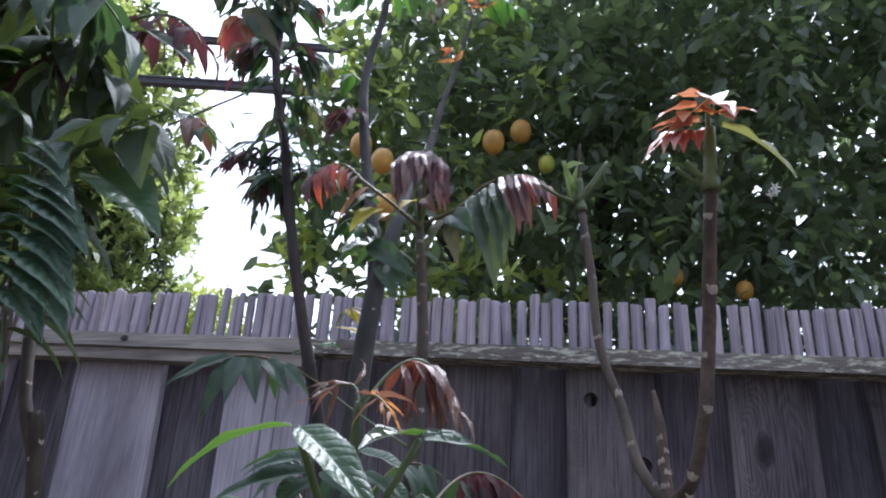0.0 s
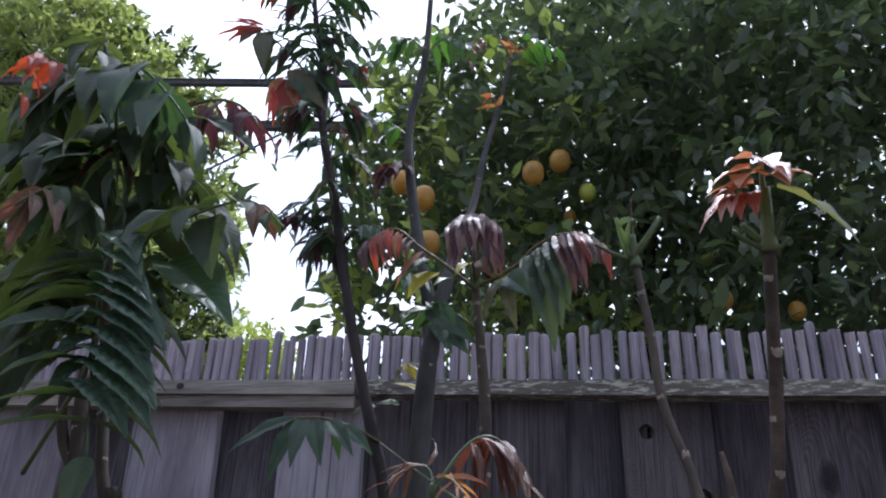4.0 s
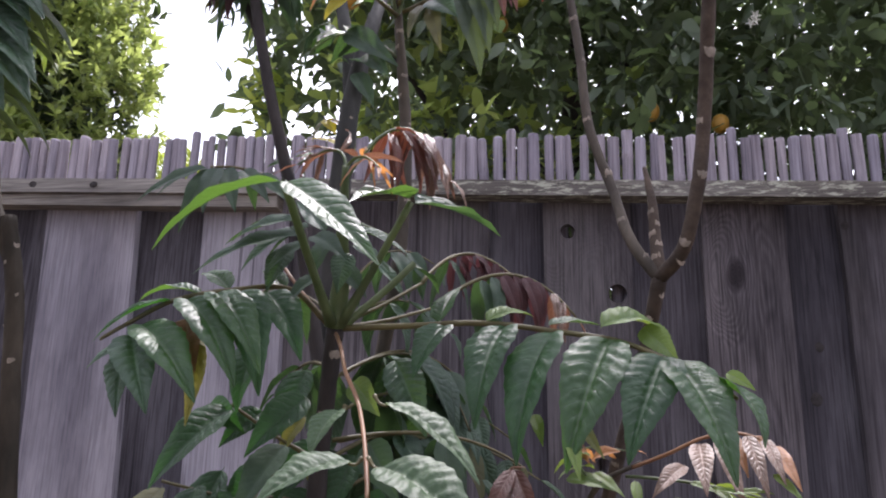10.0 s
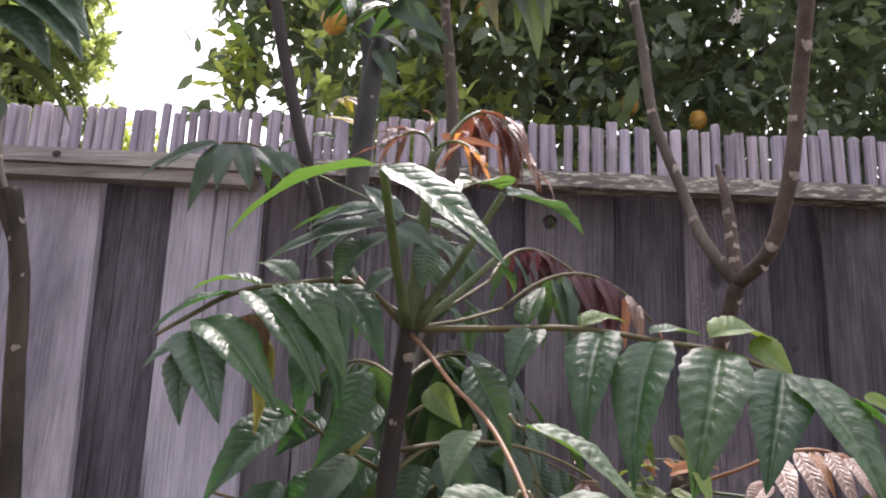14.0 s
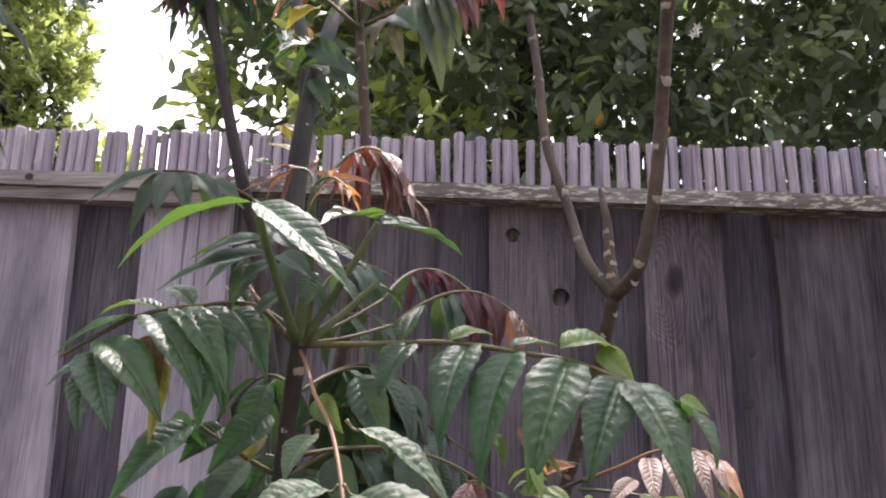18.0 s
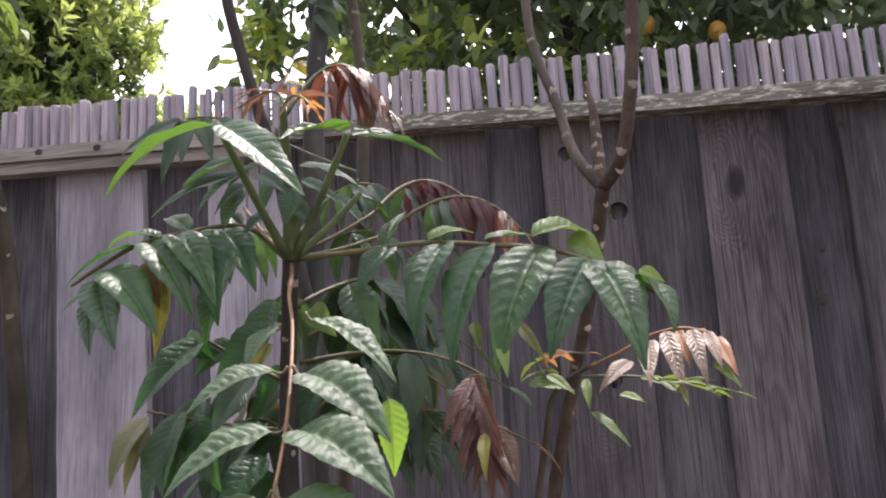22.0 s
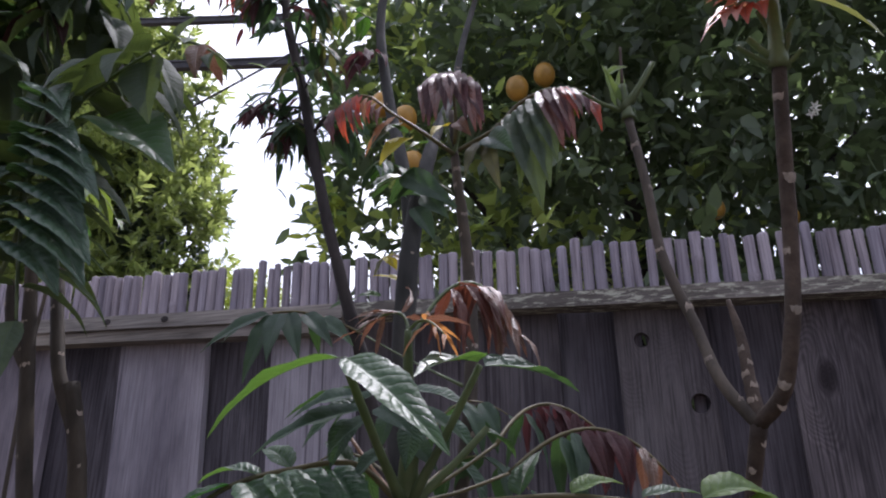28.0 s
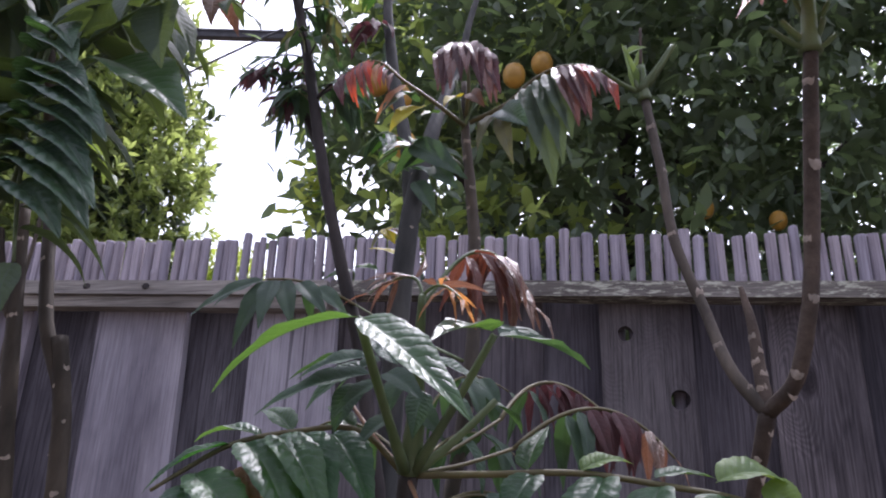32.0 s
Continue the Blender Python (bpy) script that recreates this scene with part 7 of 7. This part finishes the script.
def orange_tree():
    rng = np.random.default_rng(8)
    tree = thing("orange_tree", (0.45, 2.55, 0), "dense dark orange tree with ripe fruit behind the fence", "tree")
    base = (0.45, 2.55, 0.0)
    stem(tree, [base, (0.42, 2.5, 0.7), (0.33, 2.42, 1.4), (0.30, 2.38, 1.9), (0.34, 2.35, 2.5), (0.42, 2.4, 3.1)], (0.075, 0.062, 0.05, 0.042, 0.03, 0.015), BARK_DARK, "trunk", seed=31, sides=12)
    for pts in (((0.33, 2.42, 1.4), (0.12, 2.3, 1.75), (0.02, 2.2, 2.1), (-0.2, 2.1, 2.45)), ((0.31, 2.39, 1.75), (0.6, 2.25, 2.1), (0.9, 2.2, 2.4)), ((0.36, 2.45, 1.2), (0.85, 2.5, 1.7), (1.3, 2.4, 2.2)),
                ((0.33, 2.4, 2.0), (0.10, 2.5, 2.4), (-0.1, 2.6, 2.9)), ((0.34, 2.36, 2.3), (0.7, 2.6, 2.8), (1.1, 2.8, 3.3)), ((0.30, 2.38, 1.65), (0.10, 2.2, 1.92), (0.0, 2.15, 2.2))):
        stem(tree, pts, (0.028, 0.02, 0.012, 0.006), BARK_DARK, "limb", seed=32)
    blobs = ((0.55, 2.5, 2.45, 1.0, 0.78, 1.05), (-0.02, 2.3, 2.62, 0.50, 0.5, 0.75), (1.3, 2.6, 2.5, 1.0, 0.85, 1.15), (-0.10, 2.2, 2.12, 0.38, 0.42, 0.36), (0.6, 3.1, 3.2, 1.4, 0.9, 1.0), (2.1, 2.8, 2.5, 1.0, 0.9, 1.3), (1.0, 2.3, 1.8, 1.1, 0.5, 0.5), (1.6, 3.1, 3.2, 1.4, 0.9, 1.1))
    p = rng.uniform((-0.7, 1.7, 1.5), (3.0, 4.0, 4.3), (30000, 3))
    p = p[inside(p, blobs)]
    p = p[(p[:, 2] > 2.3) | (rng.random(len(p)) < np.where(p[:, 0] > 0.35, 0.72, 0.38))]
    ways = rng.normal(0, 1, p.shape) + np.array([0, -0.4, 0.1])
    ways /= np.linalg.norm(ways, axis=1, keepdims=True)
    near = (p[:, 1] < 2.35) & (p[:, 0] < 1.6)
    for part_of, most, size in ((near, 1900, 0.058), (~near, 3600, 0.074)):
        c, w, s = twig_leaves(p[part_of][:most], ways[part_of][:most], 9, size, rng)
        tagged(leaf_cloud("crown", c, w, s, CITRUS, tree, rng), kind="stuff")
    # unseen open top of the crown, added so that the sun falls in flecks
    high = np.random.default_rng(69)
    top = high.uniform((-0.5, 2.0, 3.9), (2.6, 4.0, 5.9), (1500, 3))
    top = top[inside(top, ((0.9, 2.9, 4.6, 1.5, 0.9, 1.2), (0.2, 2.7, 4.4, 0.9, 0.7, 0.8)))][:420]
    tw = high.normal(0, 1, top.shape)
    tw /= np.linalg.norm(tw, axis=1, keepdims=True)
    c, w, s = twig_leaves(top, tw, 9, 0.088, high)
    # gaps cut in it along the sun's way, to light chosen young leaves
    for q, r in (((0.155, 0.540, 1.595), 0.045), ((0.400, 0.500, 1.305), 0.045), ((0.385, 0.445, 1.565), 0.07), ((0.270, 0.325, 1.290), 0.05)):
        d = c - np.array(q)
        keep = np.linalg.norm(d - np.outer(d @ np.array(sun_way), np.array(sun_way)), axis=1) > r
        c, w, s = c[keep], w[keep], s[keep]
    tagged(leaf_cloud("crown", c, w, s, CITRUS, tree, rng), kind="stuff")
    # loose sprays at the edge of the crown, against the sky
    e = np.array(((-0.3762, 1.8500, 2.0837), (-0.3748, 1.8500, 2.1488), (-0.3821, 1.8700, 2.2181), (-0.4061, 1.8700, 2.2573), (-0.4044, 1.8600, 2.2653), (-0.3932, 1.8600, 2.2007), (-0.3823, 1.8600, 2.1377)))
    ew = rng.normal(0, 0.25, e.shape) + np.array([-0.9, -0.1, 0.15])
    ew /= np.linalg.norm(ew, axis=1, keepdims=True)
    c, w, s = twig_leaves(e, ew, 9, 0.05, rng, 0.1, 0.10)
    tagged(leaf_cloud("spray", c, w, s, SHRUB, tree, rng, 0.17), "yellow-green young sprays", kind="stuff")

    e = rng.uniform((-0.47, 1.88, 2.12), (-0.35, 2.15, 2.95), (46, 3))
    ew = rng.normal(0, 0.6, e.shape) + np.array([-0.5, -0.1, 0.1])
    ew /= np.linalg.norm(ew, axis=1, keepdims=True)
    c, w, s = twig_leaves(e, ew, 8, 0.062, rng, 0.15, 0.12)
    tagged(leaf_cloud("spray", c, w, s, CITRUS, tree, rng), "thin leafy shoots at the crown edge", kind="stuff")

    # crown leaves facing the gap, the sun on them put into a paler colour
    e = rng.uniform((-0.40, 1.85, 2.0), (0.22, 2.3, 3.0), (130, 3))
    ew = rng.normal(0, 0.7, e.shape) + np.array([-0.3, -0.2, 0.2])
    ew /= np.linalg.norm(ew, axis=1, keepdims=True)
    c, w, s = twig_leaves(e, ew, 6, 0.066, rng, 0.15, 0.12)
    tagged(leaf_cloud("spray", c, w, s, CITRUS_LIT, tree, rng), "paler citrus leaves, sunlight put into their colour", kind="stuff")

    # low leaves by the canes, the light behind them put into their colour
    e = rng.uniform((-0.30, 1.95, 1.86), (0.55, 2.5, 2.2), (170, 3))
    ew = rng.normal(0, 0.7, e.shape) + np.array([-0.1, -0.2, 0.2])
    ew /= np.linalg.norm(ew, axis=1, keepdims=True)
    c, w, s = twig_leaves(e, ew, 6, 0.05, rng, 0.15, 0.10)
    tagged(leaf_cloud("spray", c, w, s, CITRUS_LIT, tree, rng), "paler citrus leaves, sunlight put into their colour", kind="stuff")

    def fruit(at, r, mat, label):
        bm = bmesh.new()
        bmesh.ops.create_uvsphere(bm, u_segments=20, v_segments=12, radius=r)
        for v in bm.verts:
            v.co *= 1 + 0.03 * noise.noise(v.co * 30 + Vector(at))
            v.co.x *= 0.93
            v.co.y *= 0.93
            v.co.z *= 1.14
            if v.co.z > 0.93 * r:
                v.co.z -= 0.06 * r
        me = bpy.data.meshes.new("orange")
        bm.to_mesh(me)
        bm.free()
        me.materials.append(mat)
        for poly in me.polygons:
            poly.use_smooth = True
        ob = child("orange", me, tree, local(tree) @ Matrix.Translation(at), label)
        line = spline([Vector((0, 0, r * 0.98)), Vector((0.004, 0.01, r * 1.3)), Vector((0.012, 0.03, r * 1.9))], 4)
        v, f = tube_data(line, (0.0022, 0.0018, 0.0015), 6)
        child("stalk", mesh_of("stalk", v, f, STALK), ob)

    for at, r, mat in (((-0.2900, 1.8600, 2.4784), 0.027, ORANGE), ((-0.2330, 1.7000, 2.3790), 0.029, ORANGE), ((-0.1630, 1.6600, 2.3050), 0.029, ORANGE), ((0.0820, 1.7600, 2.4050), 0.029, ORANGE), ((0.1460, 1.7800, 2.4440), 0.028, ORANGE),
                       ((0.2058, 1.8200, 2.3706), 0.022, LIME), ((-0.1416, 1.6450, 2.1759), 0.029, ORANGE), ((0.4980, 1.9000, 2.0980), 0.022, ORANGE), ((0.6500, 1.9000, 2.0600), 0.021, ORANGE), ((0.1487, 1.9500, 2.3768), 0.018, ORANGE)):
        fruit(at, r, mat, "round ripe orange" if mat is ORANGE else "unripe green orange")
    # a spray of white blossom
    bl = Vector((0.7046, 1.7800, 2.2542))
    prng = random.Random(77)
    for i in range(3):
        off = bl + Vector((prng.uniform(-0.016, 0.016), prng.uniform(-0.01, 0.01), prng.uniform(-0.02, 0.02)))
        ob = child("blossom", mesh_of("blossom_heart", *tube_data([Vector((0, 0, 0)), Vector((0, -0.003, 0.002)), Vector((0, -0.006, 0.003))], (0.002, 0.0022, 0.001), 6), PETAL), tree, local(tree) @ Matrix.Translation(off), "white five-petalled blossom")
        for k in range(5):
            a = 2 * math.pi * k / 5 + i
            blade(ob, (0, 0, 0), Vector((math.cos(a), -0.35, math.sin(a))), 0.014, PETAL, (0, -1, 0.1), 0.5, 0.2, False, "petal", m=Matrix())
    # separate young leaves standing out against the sky
    for a, b, w in (
            ((-0.4250, 1.8600, 2.2517), (-0.4580, 1.8400, 2.3003), 0.26),
            ((-0.4026, 1.8600, 2.2332), (-0.4504, 1.8400, 2.2324), 0.22),
            ((-0.4322, 1.8600, 2.2192), (-0.4587, 1.8400, 2.1972), 0.2),
            ((-0.3726, 1.8600, 2.1798), (-0.4520, 1.8400, 2.1655), 0.18),
            ((-0.3914, 1.8600, 2.1402), (-0.4431, 1.8400, 2.1446), 0.18),
            ((-0.3964, 1.8600, 2.1239), (-0.4413, 1.8400, 2.1171), 0.18),
            ((-0.4120, 1.8600, 2.2903), (-0.3697, 1.8400, 2.3040), 0.2),
            ((-0.6686, 1.8600, 2.5575), (-0.6826, 1.8400, 2.5828), 0.2),
            ((-0.6110, 1.8600, 2.6031), (-0.6611, 1.8400, 2.5850), 0.2),
            ((-0.6330, 1.8600, 2.6614), (-0.6853, 1.8400, 2.6764), 0.14)):
        blade(tree, a, Vector(b) - Vector(a), 0, YELLOW_GREEN, (0.1, -0.7, 0.7), 0.4, w, False, "leaf")
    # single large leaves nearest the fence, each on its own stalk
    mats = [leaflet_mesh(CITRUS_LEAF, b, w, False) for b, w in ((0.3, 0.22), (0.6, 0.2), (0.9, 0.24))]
    prng = random.Random(91)
    n = 0
    while n < 150:
        q = Vector((prng.uniform(-0.34, 0.75), prng.uniform(1.72, 2.0), prng.uniform(1.88, 2.95)))
        if q.x < -0.25 and q.z < 2.1 and prng.random() < 0.6:
            continue
        d = Vector((prng.gauss(0, 0.7), prng.gauss(-0.3, 0.5), prng.gauss(-0.5, 0.4))).normalized()
        f = Vector((prng.gauss(0, 0.5), prng.gauss(-0.5, 0.5), 1))
        x = d.cross(f).normalized()
        z = x.cross(d)
        s = prng.uniform(0.042, 0.075)
        mt = Matrix((x * s, d * s, z * s)).transposed().to_4x4()
        mt.translation = q
        child("leaf", mats[n % 3], tree, local(tree) @ mt)
        n += 1


def laurel_tree():
    rng = np.random.default_rng(21)
    tree = thing("laurel_tree", (-5.3, 6.6, 0), "tall bushy evergreen tree with glossy sunlit leaves", "tree")
    stem(tree, [(-5.3, 6.6, 0), (-5.25, 6.6, 2.0), (-5.3, 6.6, 4.0), (-5.4, 6.6, 6.5)], (0.16, 0.13, 0.09, 0.04), BARK_DARK, "trunk", seed=41)
    blobs = ((-4.45, 6.5, 4.4, 1.25, 1.2, 1.5), (-4.75, 6.6, 5.8, 1.25, 1.2, 1.5), (-5.6, 6.6, 6.9, 1.5, 1.3, 1.5), (-5.6, 6.5, 4.6, 1.5, 1.3, 2.0), (-4.5, 6.5, 3.2, 1.0, 1.0, 1.3), (-6.6, 6.6, 7.6, 1.6, 1.3, 1.4), (-7.0, 6.6, 5.6, 1.8, 1.3, 2.0))
    shell = []
    for cx, cy, cz, rx, ry, rz in blobs:
        d = rng.normal(0, 1, (1500, 3))
        d /= np.linalg.norm(d, axis=1, keepdims=True)
        rad = rng.uniform(0.5, 1.0, (1500, 1)) ** 0.7 * (1 + 0.10 * np.sin(d[:, :1] * 9 + cx) * np.cos(d[:, 2:] * 7))
        shell.append(np.hstack([np.array((cx, cy, cz)) + d * rad * np.array((rx, ry, rz)), d]))
    shell = np.vstack(shell) - np.array((0.30, 0, 0, 0, 0, 0))
    p, d = shell[:, :3], shell[:, 3:]
    # leaves stand in clumps with dark hollows between them
    heart = p[rng.choice(len(p), 420, replace=False)]
    reach = np.min(np.linalg.norm(p[:, None, :] - heart[None, :, :], axis=2), axis=1)
    keep = (p[:, 1] < 6.95) & ((reach < 0.24) | (rng.random(len(p)) < 0.35))
    ways = d[keep] + np.array([0, -0.1, 0.5]) + rng.normal(0, 0.3, d[keep].shape)
    ways /= np.linalg.norm(ways, axis=1, keepdims=True)
    c, w, s = twig_leaves(p[keep], ways, 13, 0.12, rng, 0.05, 0.13)
    tagged(leaf_cloud("crown", c, w, s, LAUREL, tree, rng, 0.15), kind="stuff")
    # leaves fill the inside of the crown, its shade put into their darker colour
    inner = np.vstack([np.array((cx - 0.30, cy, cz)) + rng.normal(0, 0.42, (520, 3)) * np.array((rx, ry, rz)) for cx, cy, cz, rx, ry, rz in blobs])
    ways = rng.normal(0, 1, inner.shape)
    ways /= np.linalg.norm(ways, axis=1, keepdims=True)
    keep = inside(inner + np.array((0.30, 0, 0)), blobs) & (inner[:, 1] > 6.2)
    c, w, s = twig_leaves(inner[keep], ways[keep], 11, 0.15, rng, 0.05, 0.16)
    tagged(leaf_cloud("inner_crown", c, w, s, LAUREL_SHADED, tree, rng, 0.17), "inner crown leaves, shade put into their darker colour", kind="stuff")


def far_shrub():
    rng = np.random.default_rng(22)
    tree = thing("shrub_tree", (-6.6, 12.2, 0), "distant yellow-green tree top showing above the fence", "tree")
    stem(tree, [(-6.6, 12.2, 0), (-6.6, 12.2, 3), (-6.6, 12.2, 6)], (0.15, 0.1, 0.04), BARK_DARK, "trunk", seed=42)
    p = []
    for cx, cz, rx, rz in ((-6.9, 5.5, 0.8, 1.1), (-6.2, 5.4, 0.7, 0.85), (-7.6, 5.3, 0.9, 1.2), (-6.6, 4.2, 1.4, 1.2)):
        d = rng.normal(0, 1, (420, 3))
        d /= np.linalg.norm(d, axis=1, keepdims=True)
        p.append(np.array((cx, 12.2, cz)) + d * rng.uniform(0.6, 1.05, (420, 1)) * np.array((rx, 0.8, rz)))
    p = np.vstack(p)
    ways = rng.normal(0, 0.6, p.shape) + np.array([0, 0, 0.7])
    ways /= np.linalg.norm(ways, axis=1, keepdims=True)
    c, w, s = twig_leaves(p, ways, 7, 0.11, rng, 0.0, 0.2)
    tagged(leaf_cloud("crown", c, w, s, SHRUB, tree, rng), kind="stuff")


def overhead_bars():
    """Two long dark bars with a thin brace, high behind the fence."""
    rack = thing("overhead_frame", (-1.9, 3.3, 3.9), "dark overhead frame of two bars and a thin brace", "frame")
    m = local(rack)
    for a, b, r in (((-3.2363, 2.8366, 4.0500), (-0.6259, 3.4270, 4.0500), 0.021), ((-3.2055, 2.8208, 3.7500), (-0.6800, 3.3771, 3.7500), 0.026)):
        a, b = Vector(a), Vector(b)
        way = (b - a).normalized()
        up = Vector((0, 0, 1))
        sd = way.cross(up).normalized()
        verts, faces = [], []
        prof = ((-1, -1), (-0.8, -1.15), (0.8, -1.15), (1, -1), (1, -0.55), (0.75, -0.45), (0.75, 0.45), (1, 0.55), (1, 1), (0.8, 1.15), (-0.8, 1.15), (-1, 1), (-1, 0.55), (-0.75, 0.45), (-0.75, -0.45), (-1, -0.55))
        for q in (a, b):
            verts += [q + sd * (u * r * 0.7) + up * (v * r * 0.85) for u, v in prof]
        k = len(prof)
        faces = [(i, (i + 1) % k, k + (i + 1) % k, k + i) for i in range(k)] + [tuple(range(k))[::-1], tuple(range(k, 2 * k))]
        child("bar", mesh_of("bar", verts, faces, STEEL, False), rack, m)
    v, f = tube_data(spline([(-1.7299, 3.1000, 3.4593), (-1.2568, 3.2000, 3.7610)], 3), (0.006, 0.006), 8)
    child("brace", mesh_of("brace", v, f, STEEL), rack, m, "thin diagonal brace")
    v, f = tube_data([Vector((-0.6800, 3.3771, 0.0000)), Vector((-0.6800, 3.3771, 4.2500))], (0.03, 0.03), 10)
    child("upright", mesh_of("upright", v, f, STEEL), rack, m)


# lit copy of the citrus leaf: sunlight put into paler tones
CITRUS_LIT = foliage("sunlit_citrus_leaf", (0.06, 0.095, 0.03), (0.16, 0.20, 0.055), (0.60, 0.74, 0.18), 0.50, 0.42)
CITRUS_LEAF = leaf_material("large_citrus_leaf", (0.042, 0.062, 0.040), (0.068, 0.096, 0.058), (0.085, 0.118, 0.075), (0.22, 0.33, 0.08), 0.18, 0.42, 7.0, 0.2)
orange_tree()
laurel_tree()
far_shrub()
overhead_bars()
